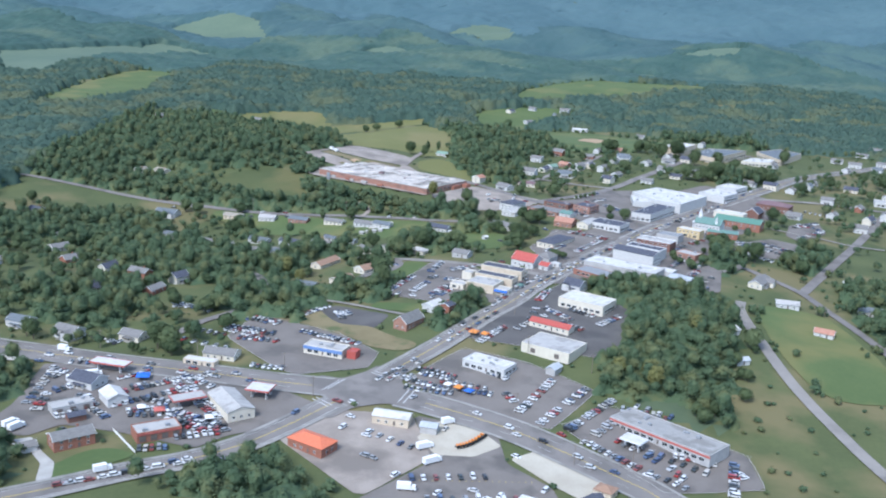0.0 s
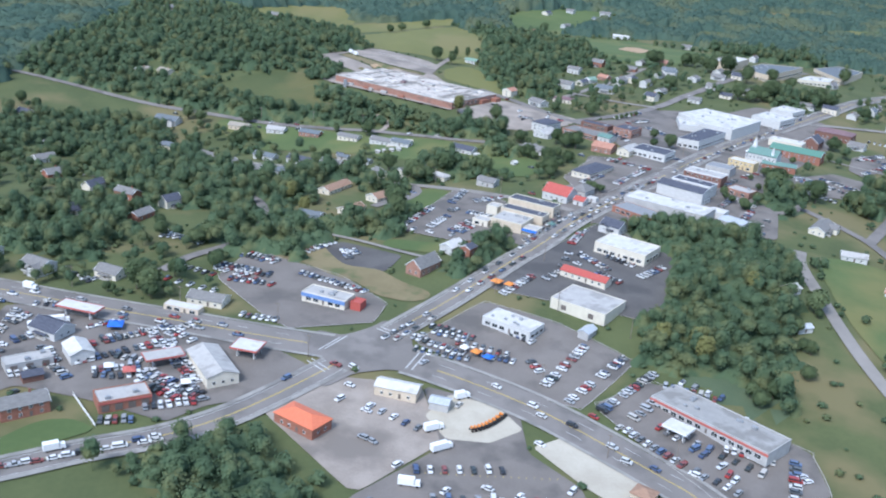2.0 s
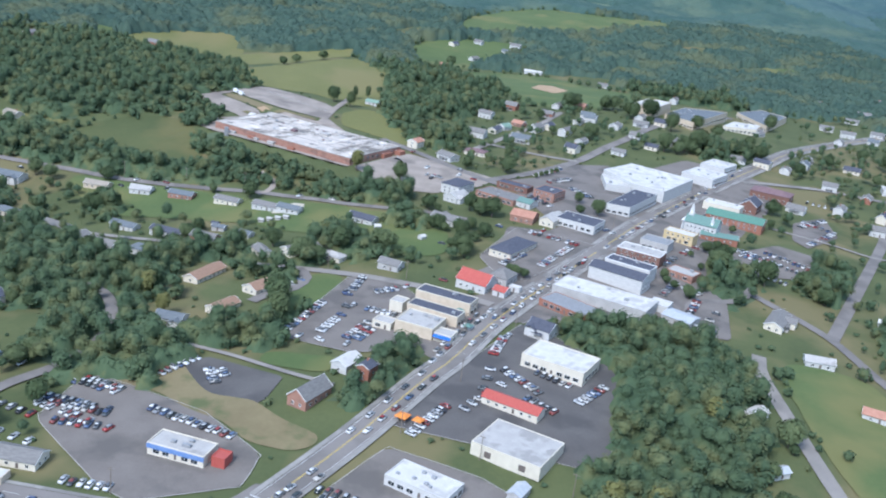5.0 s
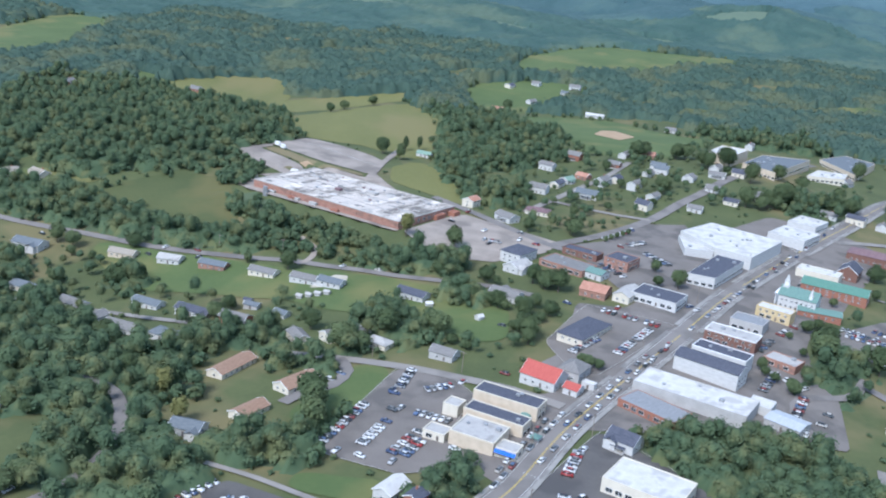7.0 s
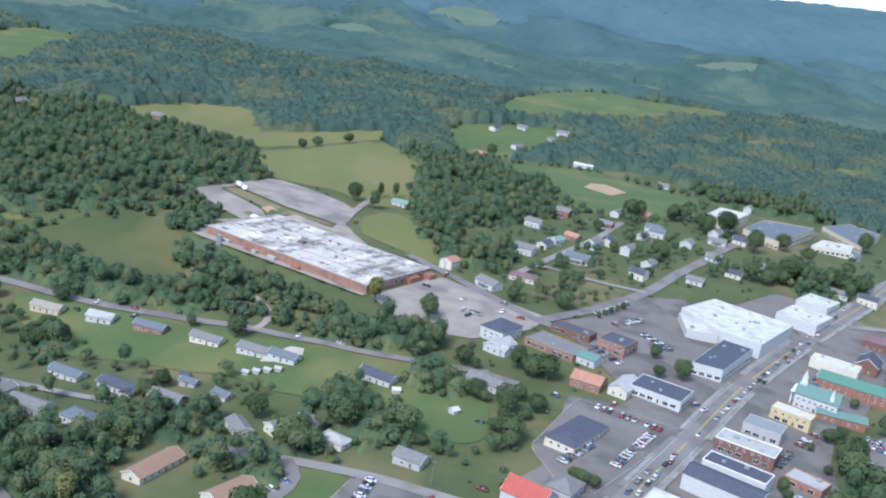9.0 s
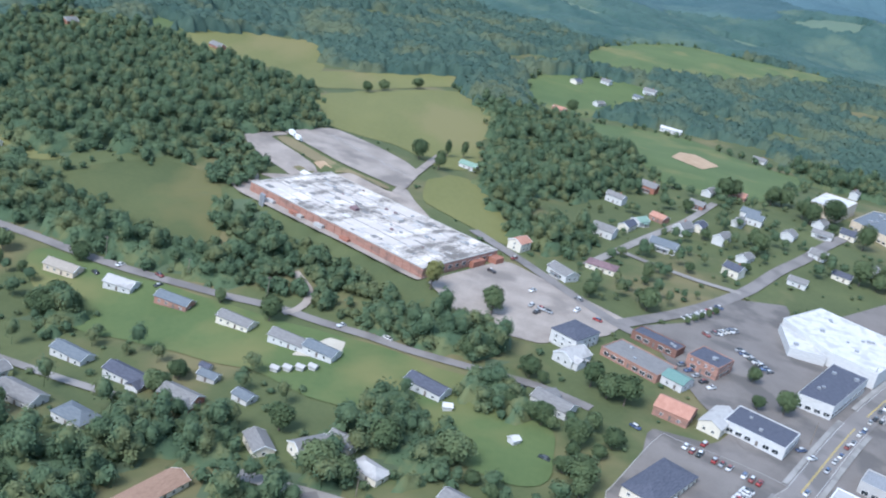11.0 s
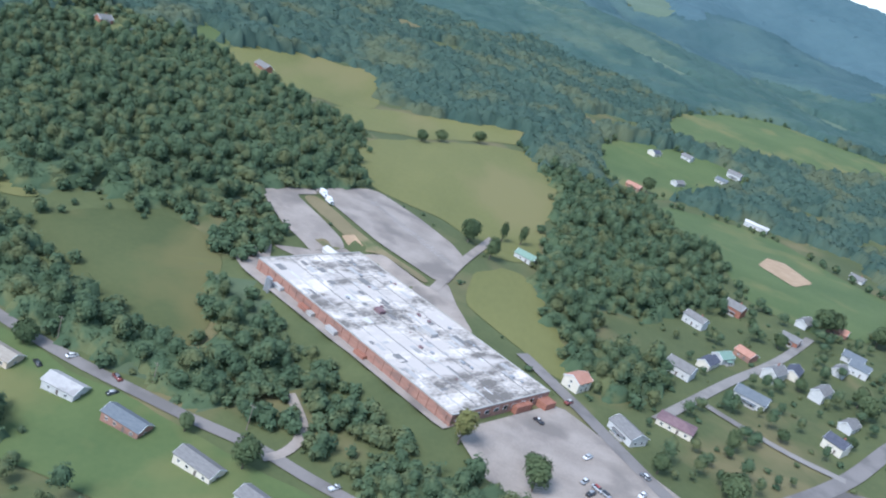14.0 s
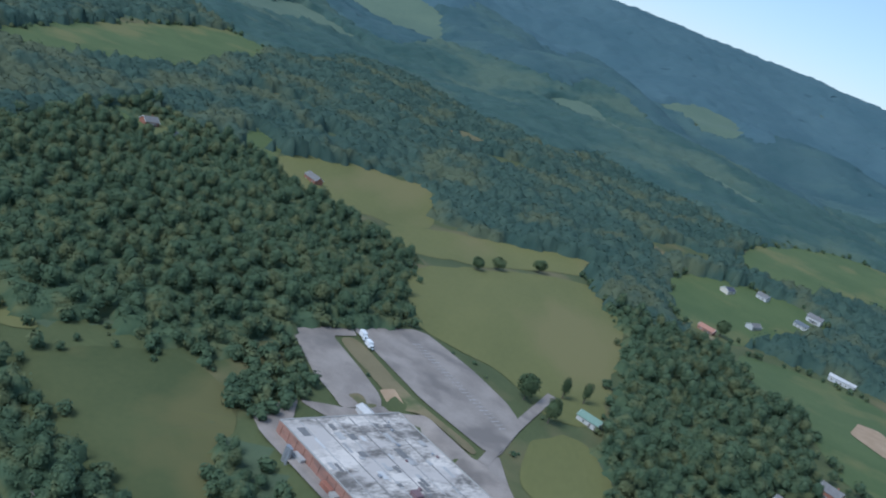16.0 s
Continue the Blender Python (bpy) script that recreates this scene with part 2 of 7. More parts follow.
def paint(name, colours, island):
    """Car paint: one of several colours for each car."""
    m = bpy.data.materials.new(name)
    m.use_nodes = True
    n, l = m.node_tree.nodes, m.node_tree.links
    b = n["Principled BSDF"]
    b.inputs["Roughness"].default_value = 0.3
    b.inputs["Coat Weight"].default_value = 0.5
    src = n.new("ShaderNodeNewGeometry").outputs["Random Per Island"] if island else n.new("ShaderNodeObjectInfo").outputs["Random"]
    ramp = n.new("ShaderNodeValToRGB")
    ramp.color_ramp.interpolation = "CONSTANT"
    el = ramp.color_ramp.elements
    while len(el) < len(colours):
        el.new(1.0)
    for k, c in enumerate(colours):
        el[k].position, el[k].color = k / len(colours), (*c, 1)
    l.new(src, ramp.inputs[0])
    nz, mx = n.new("ShaderNodeTexNoise"), n.new("ShaderNodeMix")
    nz.inputs["Scale"].default_value = 3.0
    mx.data_type, mx.blend_type = "RGBA", "MULTIPLY"
    mx.inputs[0].default_value = 0.25
    l.new(ramp.outputs[0], mx.inputs[6])
    l.new(nz.outputs["Fac"], mx.inputs[7])
    l.new(mx.outputs[2], b.inputs["Base Color"])
    return m


CAR_COLOURS = [(0.78, 0.78, 0.77), (0.45, 0.46, 0.47), (0.03, 0.03, 0.035), (0.75, 0.75, 0.74), (0.34, 0.035, 0.03), (0.60, 0.61, 0.61), (0.06, 0.09, 0.18), (0.80, 0.80, 0.79), (0.16, 0.165, 0.17), (0.52, 0.50, 0.46), (0.04, 0.05, 0.05), (0.72, 0.73, 0.74), (0.10, 0.11, 0.12), (0.24, 0.06, 0.05), (0.70, 0.70, 0.69), (0.10, 0.15, 0.26), (0.30, 0.31, 0.32), (0.66, 0.66, 0.65)]
PAINT, PAINT_STUFF = paint("car_paint", CAR_COLOURS, False), paint("far_car_paint", CAR_COLOURS, True)


# ---- helpers of the place ----
def smooth(v, a, b):
    v = np.clip((v - a) / (b - a), 0, 1)
    return v * v * (3 - 2 * v)


# heights of broad swells, a row for each 150 m northwards from y 450, at x -300 to 300
SWELLS = np.array([
    [0.6, 1.2, -2.6, -4.9, -1.4], [0.3, -2.1, 5.0, 6.7, -0.4], [-0.2, 2.8, -0.1, 6.3, 1.0],
    [-15.6, -12.5, 1.9, 7.3, 2.4], [-4.1, 4.1, 7.0, 2.8, 1.3], [8.6, 9.7, 1.3, 0.0, 9.9],
    [0.1, -1.5, 2.9, 3.1, 7.3], [-2.8, -8.6, 1.9, -4.0, -1.6], [-3.2, -13.1, -4.7, -9.0, -5.1]])


SWELL_X, SWELL_Y = np.meshgrid(-300 + 150 * np.arange(5), 450 + 150 * np.arange(9))


def land(x, y):
    """Height of the land in metres, for arrays or single numbers."""
    x, y = np.asarray(x, float) / UNIT, np.asarray(y, float) / UNIT
    d = ((x[..., None, None] - SWELL_X) / 140) ** 2 + ((y[..., None, None] - SWELL_Y) / 140) ** 2
    z = -14.0 + (SWELLS * np.exp(-d)).sum((-1, -2)) + 0.0314 * np.maximum(y, 300)
    r = np.hypot(x, y - 600)
    hills = 13 * np.sin(x / 230 + 0.6) * np.sin(y / 310 + 1.1) + 9 * np.sin((0.8 * x + 0.6 * y) / 140 + 2) + 6 * np.sin((0.5 * x - 0.9 * y) / 90)
    folds = 20 * np.sin((x + 0.5 * y) / 150 + np.sin(y / 260)) + 14 * np.sin((0.35 * x - y) / 105 + 1.5 * np.sin(x / 310))
    z = z + smooth(r, 1000, 1800) * hills + smooth(r, 1500, 2300) * folds
    q = r + 150 * np.sin(x / 310) + 80 * np.sin(x / 127 + 1)
    ridges = 30 * np.exp(-((q - 2380) / 140) ** 2) * (0.6 + 0.4 * np.sin(x / 240 + 0.7)) + 48 * np.exp(-((q - 2830) / 150) ** 2) * (0.6 + 0.4 * np.sin(x / 330 + 2.1)) + 34 * np.exp(-((q - 3330) / 130) ** 2) * (0.6 + 0.4 * np.sin(x / 280 + 4))
    z = z + smooth(r, 2000, 2400) * ridges
    rim = 335 - 35 * np.exp(-((x - 1100) / 500) ** 2) + 8 * np.sin(x / 420 + 0.5) + 5 * np.sin(x / 170 + y / 300) + 5 * np.sin(y / 390)
    f = smooth(r, 3150, 4150)
    # the level ground on which the factory stands
    u, v = (x + 44.6) * 0.809 - (y - 1053) * 0.588, (x + 44.6) * 0.588 + (y - 1053) * 0.809
    pad = (1 - smooth(np.abs(u), 78, 100)) * (1 - smooth(np.abs(v), 40, 56))
    z = z * (1 - pad) + 29.5 * pad
    return UNIT * (z * (1 - f) + rim * f)


def height(x, y):
    return float(land(x, y))


def part(name, bm, material, parent, label="", flat=True):
    """Links a bmesh as one mesh under a thing or part."""
    me = bpy.data.meshes.new(name)
    bm.to_mesh(me)
    bm.free()
    me.materials.append(material)
    ob = new(name, me)
    ob.parent = parent
    if label:
        ob["label"] = label
    return ob


def shared(name, me, parent, m=None):
    """A part on shared mesh data, at a pose under its parent."""
    ob = new(name, me)
    ob.parent = parent
    if m is not None:
        ob.matrix_basis = m
    return ob


def mesh_of(name, bm, *materials):
    me = bpy.data.meshes.new(name)
    bm.to_mesh(me)
    bm.free()
    for m in materials:
        me.materials.append(m)
    return me


def box(bm, x0, x1, y0, y1, z0, z1, top=None, bevel=0.0):
    """A box; top: inset of its upper face (x, y)."""
    tx, ty = top or (0, 0)
    v = [bm.verts.new(p) for p in ((x0, y0, z0), (x1, y0, z0), (x1, y1, z0), (x0, y1, z0), (x0 + tx, y0 + ty, z1), (x1 - tx, y0 + ty, z1), (x1 - tx, y1 - ty, z1), (x0 + tx, y1 - ty, z1))]
    fs = [bm.faces.new([v[i] for i in f]) for f in ((3, 2, 1, 0), (4, 5, 6, 7), (0, 1, 5, 4), (1, 2, 6, 5), (2, 3, 7, 6), (3, 0, 4, 7))]
    if bevel:
        bmesh.ops.bevel(bm, geom=list({e for f in fs for e in f.edges}), offset=bevel, segments=1, affect="EDGES")
    return bm


def cyl(bm, x, y, z0, z1, r0, r1, n=8):
    a = [bm.verts.new((x + r0 * math.cos(2 * math.pi * k / n), y + r0 * math.sin(2 * math.pi * k / n), z0)) for k in range(n)]
    b = [bm.verts.new((x + r1 * math.cos(2 * math.pi * k / n), y + r1 * math.sin(2 * math.pi * k / n), z1)) for k in range(n)]
    for k in range(n):
        bm.faces.new((a[k], a[(k + 1) % n], b[(k + 1) % n], b[k]))
    bm.faces.new(b)
    bm.faces.new(a[::-1])
    return bm


def limb(bm, p, q, r0, r1, n=5):
    p, q = Vector(p), Vector(q)
    d = (q - p).normalized()
    u = d.cross(Vector((0.3, 0.9, 0.2))).normalized()
    w = d.cross(u)
    ring = lambda c, r: [bm.verts.new(c + r * (math.cos(2 * math.pi * k / n) * u + math.sin(2 * math.pi * k / n) * w)) for k in range(n)]
    a, b = ring(p, r0), ring(q, r1)
    for k in range(n):
        bm.faces.new((a[k], a[(k + 1) % n], b[(k + 1) % n], b[k]))
    bm.faces.new(b)


def inside(pts, x, y):
    """Which of the points x, y lie in the polygon."""
    if isinstance(x, float):
        if not (min(p[0] for p in pts) <= x <= max(p[0] for p in pts) and min(p[1] for p in pts) <= y <= max(p[1] for p in pts)):
            return False
        hit = False
        for (x0, y0), (x1, y1) in zip(pts, pts[1:] + pts[:1]):
            if (y0 > y) != (y1 > y) and x < (x1 - x0) * (y - y0) / (y1 - y0) + x0:
                hit = not hit
        return hit
    x, y = np.asarray(x, float), np.asarray(y, float)
    hit = np.zeros(np.broadcast(x, y).shape, bool)
    for (x0, y0), (x1, y1) in zip(pts, pts[1:] + pts[:1]):
        if y0 != y1:
            hit ^= ((y0 > y) != (y1 > y)) & (x < (x1 - x0) * (y - y0) / (y1 - y0) + x0)
    return hit


def rounded(pts, times=2, q=0.2):
    p_ = 1 - q
    for _ in range(times):
        pts = [p for a, b in zip(pts, pts[1:] + pts[:1]) for p in ((p_ * a[0] + q * b[0], p_ * a[1] + q * b[1]), (q * a[0] + p_ * b[0], q * a[1] + p_ * b[1]))]
    return pts


def curve_through(pts, step=6.0):
    """Points along a smooth line through pts."""
    P = [np.array(p, float) for p in pts]
    P = [2 * P[0] - P[1]] + P + [2 * P[-1] - P[-2]]
    out = []
    for a, b, c, d in zip(P, P[1:], P[2:], P[3:]):
        n = max(2, int(np.hypot(*(c - b)) / step))
        for k in range(n):
            t = k / n
            out.append(0.5 * (2 * b + (c - a) * t + (2 * a - 5 * b + 4 * c - d) * t * t + (3 * b - a - 3 * c + d) * t ** 3))
    return out + [P[-2]]


PAVED, ROADS, TAKEN, FIELDS = [], [], [], []
# places where streets meet, with the radius of the open junction
CROSSINGS = [(-35, 525, 19), (84, 734, 6), (120, 768, 7), (166, 832, 7), (226, 923, 7), (299, 1020, 7)]


def metres(pts):
    return [(UNIT * float(x), UNIT * float(y)) for x, y in pts]


def drape(name, pts, off, material, label, category, cell=14, times=2, ragged=0.0, q=0.2):
    """A sheet laid over the land within a polygon."""
    pts = rounded(pts, times, q)
    if ragged:
        pts = [(x + ragged * noise.noise((x / 25, y / 25, 3)), y + ragged * noise.noise((x / 25, y / 25, 9))) for x, y in pts]
    bm = bmesh.new()
    bm.faces.new([bm.verts.new((x, y, 0)) for x, y in pts])
    bmesh.ops.triangulate(bm, faces=bm.faces[:])
    xs, ys = [p[0] for p in pts], [p[1] for p in pts]
    for axis, lo, hi in ((0, min(xs), max(xs)), (1, min(ys), max(ys))):
        for k in range(math.ceil(lo / cell), math.floor(hi / cell) + 1):
            co = (k * cell, 0, 0) if axis == 0 else (0, k * cell, 0)
            bmesh.ops.bisect_plane(bm, geom=bm.verts[:] + bm.edges[:] + bm.faces[:], plane_co=co, plane_no=(1, 0, 0) if axis == 0 else (0, 1, 0))
    zs = land([v.co.x for v in bm.verts], [v.co.y for v in bm.verts])
    for v, z in zip(bm.verts, zs):
        v.co.z = z + off
    bmesh.ops.recalc_face_normals(bm, faces=bm.faces[:])
    if sum(f.normal.z for f in bm.faces) < 0:
        bmesh.ops.reverse_faces(bm, faces=bm.faces[:])
    return tagged(new(name, mesh_of(name, bm, material)), label, category, kind="structure")


def ribbon(name, line, w0, w1, off, material, label="", category="", parent=None, dash=None, skip=()):
    """A strip along a line between two sideways offsets; dash: (drawn, gap) in line steps."""
    bm = bmesh.new()
    rows = []
    for k, p in enumerate(line):
        d = line[min(k + 1, len(line) - 1)] - line[max(k - 1, 0)]
        s = np.array([d[1], -d[0]]) / np.hypot(*d)
        n = max(1, int((w1 - w0) / 5))
        rows.append([p + s * (w0 + (w1 - w0) * j / n) for j in range(n + 1)])
    flat = np.array(rows)
    zs = land(flat[..., 0], flat[..., 1]) + off
    verts = [[bm.verts.new((q[0], q[1], z)) for q, z in zip(r, zr)] for r, zr in zip(rows, zs)]
    for k in range(len(rows) - 1):
        if dash and k % sum(dash) >= dash[0]:
            continue
        if any(math.hypot(line[k][0] - x * UNIT, line[k][1] - y * UNIT) < r for x, y, r in skip):
            continue
        for j in range(len(rows[0]) - 1):
            bm.faces.new((verts[k][j], verts[k][j + 1], verts[k + 1][j + 1], verts[k + 1][j]))
    for v in [v for v in bm.verts if not v.link_faces]:
        bm.verts.remove(v)
    if sum(f.normal.z for f in bm.faces if f.normal.length) <= 0:
        bm.normal_update()
        if sum(f.normal.z for f in bm.faces) < 0:
            bmesh.ops.reverse_faces(bm, faces=bm.faces[:])
    if parent:
        return part(name, bm, material, parent, label)
    return tagged(new(name, mesh_of(name, bm, material)), label, category, kind="structure")


def lot(name, pts, material, label, category="parking lot", ragged=1.5, kerb=False):
    pts = metres(pts)
    PAVED.append(pts)
    off = 0.25 + 0.012 * len(PAVED)
    if kerb:
        edge = rounded(pts, 2, 0.07)
        line = curve_through([p for k, p in enumerate(edge + edge[:1]) if k % 2 == 0], 5.0)
        ribbon("kerb", line, -0.14, 0.14, off + 0.16, CONCRETE, "pale concrete kerb round the lot", "kerb")
    return drape(name, pts, off, material, label, category, ragged=0.0 if kerb else ragged, times=2, q=0.07)


def field(name, pts, material, label, ragged=6.0):
    pts = metres(pts)
    FIELDS.append(pts)
    far = max(p[1] for p in pts) > 1850 * UNIT
    return drape(name, pts, 0.12 + 0.005 * len(FIELDS) + (1.5 if far else 0.12), material, label, "field", cell=24 if len(pts) < 30 else 40, times=3, ragged=ragged)


def road(name, pts, width, label, lines="", walk_width=0.0, material=None):
    line = curve_through(metres(pts))
    ROADS.append((np.array(line), width / 2 + walk_width))
    lift = 0.48 + 0.012 * len(ROADS)
    ob = ribbon(name, line, -width / 2, width / 2, lift, material or ROADTOP, label, "road")
    if walk_width:
        for s in (-1, 1):
            a, b = sorted((s * (width / 2 + 0.05), s * (width / 2 + walk_width)))
            ribbon("sidewalk", line, a, b, lift + 0.14, SIDEWALK, "pale worn concrete sidewalk along the street", "sidewalk", skip=CROSSINGS)
    if "y" in lines:
        for s in (-0.3, 0.15):
            ribbon("centre_line", line, s - 0.05, s + 0.2, lift + 0.03, YELLOWLINE, "faded double yellow centre line", "", ob, skip=CROSSINGS)
    if "w" in lines:
        for s in (-width / 4, width / 4):
            ribbon("lane_line", line, s - 0.1, s + 0.1, lift + 0.03, WHITELINE, "dashed white lane line", "", ob, dash=(1, 2), skip=CROSSINGS)
    if "e" in lines:
        for s in (-width / 2 + 0.6, width / 2 - 0.6):
            ribbon("edge_line", line, s - 0.1, s + 0.1, lift + 0.03, WHITELINE, "white edge line", "", ob, skip=CROSSINGS)
    return ob


def near_road(x, y, extra=0.0):
    return any((np.hypot(line[:, 0] - x, line[:, 1] - y) < w + extra).any() for line, w in ROADS)


def top(x, y):
    """Height of the paving, or of the land, at a place."""
    z = height(x, y)
    best = z
    for k, pts in enumerate(PAVED):
        if inside(pts, x, y):
            best = max(best, z + 0.25 + 0.012 * (k + 1))
    for k, (line, w) in enumerate(ROADS):
        if (np.hypot(line[:, 0] - x, line[:, 1] - y) < w).any():
            best = max(best, z + 0.48 + 0.012 * (k + 1))
    return best


def free(x, y, gap):
    """No paving, road or building within gap metres."""
    if any(abs(x - a) < r + gap and abs(y - b) < r + gap and math.hypot(x - a, y - b) < r + gap for a, b, r in TAKEN):
        return False
    return not near_road(x, y, gap) and not any(inside(p, x, y) for p in PAVED)


def mesh_arrays(name, co, faces, material):
    """A mesh from arrays of corners and of triangles."""
    me = bpy.data.meshes.new(name)
    n = len(faces)
    me.vertices.add(len(co))
    me.vertices.foreach_set("co", np.asarray(co, np.float32).ravel())
    me.loops.add(3 * n)
    me.loops.foreach_set("vertex_index", np.asarray(faces, np.int32).ravel())
    me.polygons.add(n)
    me.polygons.foreach_set("loop_start", np.arange(0, 3 * n, 3, dtype=np.int32))
    me.update(calc_edges=True)
    me.materials.append(material)
    return me

# ---- roads and paving ----
HIGHWAY = [(-2000, 1100), (-1200, 850), (-620, 640), (-420, 598), (-231, 559), (-180, 549), (-131, 540), (-83, 530), (-34, 522), (-7, 514), (23, 500), (51, 484), (77, 464), (101, 443), (118, 425), (170, 350), (240, 230), (300, 100), (400, -150), (560, -600), (700, -1400)]
MAIN = [(-1500, -600), (-800, -20), (-420, 250), (-250, 352), (-168, 402), (-139, 421), (-111, 437), (-90, 455), (-74, 474), (-53, 502), (-35, 527), (-18, 551), (11, 592), (44, 645), (57, 664), (84, 713), (121, 767), (166, 832), (226, 923), (299, 1020), (385, 1122), (470, 1225), (600, 1330), (800, 1450)]
road("road_highway", HIGHWAY, 17, "broad grey four-lane highway through the crossing", "yw", 1.7)
road("road_main", MAIN, 11, "grey asphalt main street lined with parked cars", "ye", 2.1)
road("road_side", [(233, 700), (226, 674), (224, 609), (225, 560), (231, 510), (246, 430), (280, 330), (330, 180), (420, -60), (440, -80)], 7, "narrow pale asphalt side road with a gravel shoulder", "", 0, LANE)
road("road_lane", [(262, 790), (279, 762), (292, 735), (298, 700), (306, 655), (312, 600), (318, 520), (330, 420), (350, 280), (395, 40), (400, 20)], 6, "narrow asphalt lane past lawns and houses")
road("road_cross", [(292, 735), (347, 819), (410, 915), (498, 1054), (600, 1200), (760, 1390)], 7, "grey country road climbing away across lawns")
road("road_valley", [(-900, 1170), (-640, 1098), (-420, 1040), (-300, 1004), (-234, 987), (-196, 974), (-162, 963), (-129, 954), (-108, 948), (-75, 940), (-51, 930), (-26, 921), (-3, 911), (34, 900), (60, 893), (84, 880)], 5.2, "pale asphalt residential road below the wooded bank", "")
road("road_drive", [(-75.9, 980.1), (-69.1, 970.4), (-63.2, 960.0), (-62.5, 949.3), (-66.2, 939.9), (-72.1, 935.3)], 4.2, "short curved gravel drive", "", 0, OLDLOT)
road("road_factory", [(20, 1080), (49, 1048), (76, 1015), (105, 980), (116, 971), (140, 950)], 7, "grey asphalt road beside the factory lot")
road("road_school", [(105, 978), (150, 1019), (198, 1075), (236, 1130), (264, 1165), (300, 1215), (360, 1290), (440, 1360)], 8, "pale asphalt road towards the school")
road("road_houses", [(94, 1063), (114, 1098), (145, 1150), (184, 1207), (215, 1262)], 5.5, "narrow pale lane between small houses", "", 0, LANE)
road("road_garden", [(118, 1109), (142, 1095), (170, 1082), (198, 1075)], 5, "narrow pale lane past gardens", "", 0, LANE)
road("road_back", [(-60, 792), (-19, 783), (14, 773), (32, 765), (60, 752), (85, 735)], 6, "worn asphalt back lane", "", 0, LANE)
road("road_motel", [(-52, 730), (-44, 741), (-30, 752), (-24, 770), (-30, 786)], 6, "dark asphalt drive beside brown roofed houses")
road("road_hut", [(-36, 1118), (-31, 1150), (-26, 1180), (-14, 1240)], 5, "pale gravel track up to the green roofed hut", "", 0, OLDLOT)
road("road_close", [(-250, 880), (-190, 862), (-150, 848), (-125, 840), (-108, 832)], 4.6, "grey residential close among lawns", "", 0, LANE)
road("road_east", [(352, 1068), (375, 1073), (400, 1076), (433, 1078), (471, 1069), (505, 1058), (560, 1040), (640, 1010)], 6.5, "pale asphalt street past lawns and houses", "", 0, LANE)
road("road_path", [(333, 941), (374, 918), (396, 901), (426, 893)], 3, "narrow pale path across lawns", "", 0, LANE)
road("road_walk", [(-76.6, 671.2), (-53.1, 660.8), (-26.0, 645.7), (-1.4, 633.8)], 2.6, "narrow pale lane above the lot", "", 0, LANE)
road("road_court", [(265, 800), (245, 775), (215, 765), (205, 740), (212, 715)], 5, "grey back street behind the shops")
road("road_hill", [(-160, 600), (-150, 622), (-128, 650), (-120, 690), (-140, 740), (-200, 760), (-270, 775)], 5.5, "narrow lane up among trees and houses")

drape("road_junction", metres([(-62, 541), (-48, 537), (-36, 546), (-28, 556), (-14, 547), (-12, 530), (4, 521), (0, 505), (-22, 508), (-38, 502), (-50, 487), (-66, 497), (-54, 512), (-66, 519)]), 0.53, ROADTOP, "wide grey asphalt junction of two roads", "road", cell=8, q=0.12)
bm = bmesh.new()
for x0, y0, x1, y1 in ((-58, 521, -49, 535), (-55, 522.5, -46, 536.5), (-11, 509, -5, 525), (-14, 510, -8, 526), (-52, 501, -62, 510), (-50, 503, -60, 512), (-30, 548, -18, 541), (-31.5, 546, -19.5, 539)):
    u = np.array([y0 - y1, x1 - x0]) / math.hypot(x1 - x0, y1 - y0) * 0.28
    v = []
    for x, y, s in ((x0, y0, -1), (x1, y1, -1), (x1, y1, 1), (x0, y0, 1)):
        px, py = x * UNIT + s * u[0], y * UNIT + s * u[1]
        v.append(bm.verts.new((px, py, height(px, py) + 0.57)))
    bm.faces.new(v)
tagged(new("crosswalk", mesh_of("crosswalk", bm, WHITELINE)), "worn white crosswalk lines at the junction", "road marking", kind="structure")
lot("pavement", [(52, 658), (84, 713), (121, 767), (166, 832), (226, 923), (299, 1020), (362, 1098), (345, 1104), (310, 1115), (255, 1065), (205, 1000), (186, 930), (140, 868), (110, 872), (92, 800), (66, 772), (84, 752), (60, 742), (28, 744), (18, 700)], ASPHALT, "grey paving round the shops of the main street", "pavement")
lot("pavement", [(84, 713), (121, 767), (166, 832), (226, 923), (299, 1020), (362, 1094), (372, 1080), (385, 1050), (345, 985), (315, 940), (292, 905), (262, 872), (244, 838), (236, 800), (212, 770), (214, 738), (190, 722), (150, 728), (120, 712)], ASPHALT, "grey paving behind the shops of the main street", "pavement")
lot("parking_lot", [(-11, 535), (1, 555), (24, 584), (63, 566), (101, 534), (70, 489), (48, 496), (23, 512)], ASPHALT, "grey asphalt car lot full of parked cars", kerb=True)
lot("parking_lot", [(23, 602), (60, 655), (101, 714), (143, 662), (120, 573), (58, 590)], NEWLOT, "dark asphalt lot round the white store", kerb=True)
lot("parking_lot", [(-128, 597), (-116, 639), (-58, 607), (-29, 575), (-34, 553), (-76, 541), (-90, 551)], ASPHALT, "grey asphalt lot round the blue restaurant", kerb=True)
lot("parking_lot", [(-89.6, 634.7), (-74.8, 652.9), (-63.1, 658.6), (-25.6, 640.8), (-32.1, 619.3), (-39.3, 610.2), (-77.0, 626.2)], NEWLOT, "dark asphalt lot below a bank of dry grass", ragged=0.5)
lot("concrete_lot", [(-76, 466), (-46, 498), (-6, 498), (6, 454), (-28, 412)], OLDLOT, "pale concrete lot round the orange roofed store")
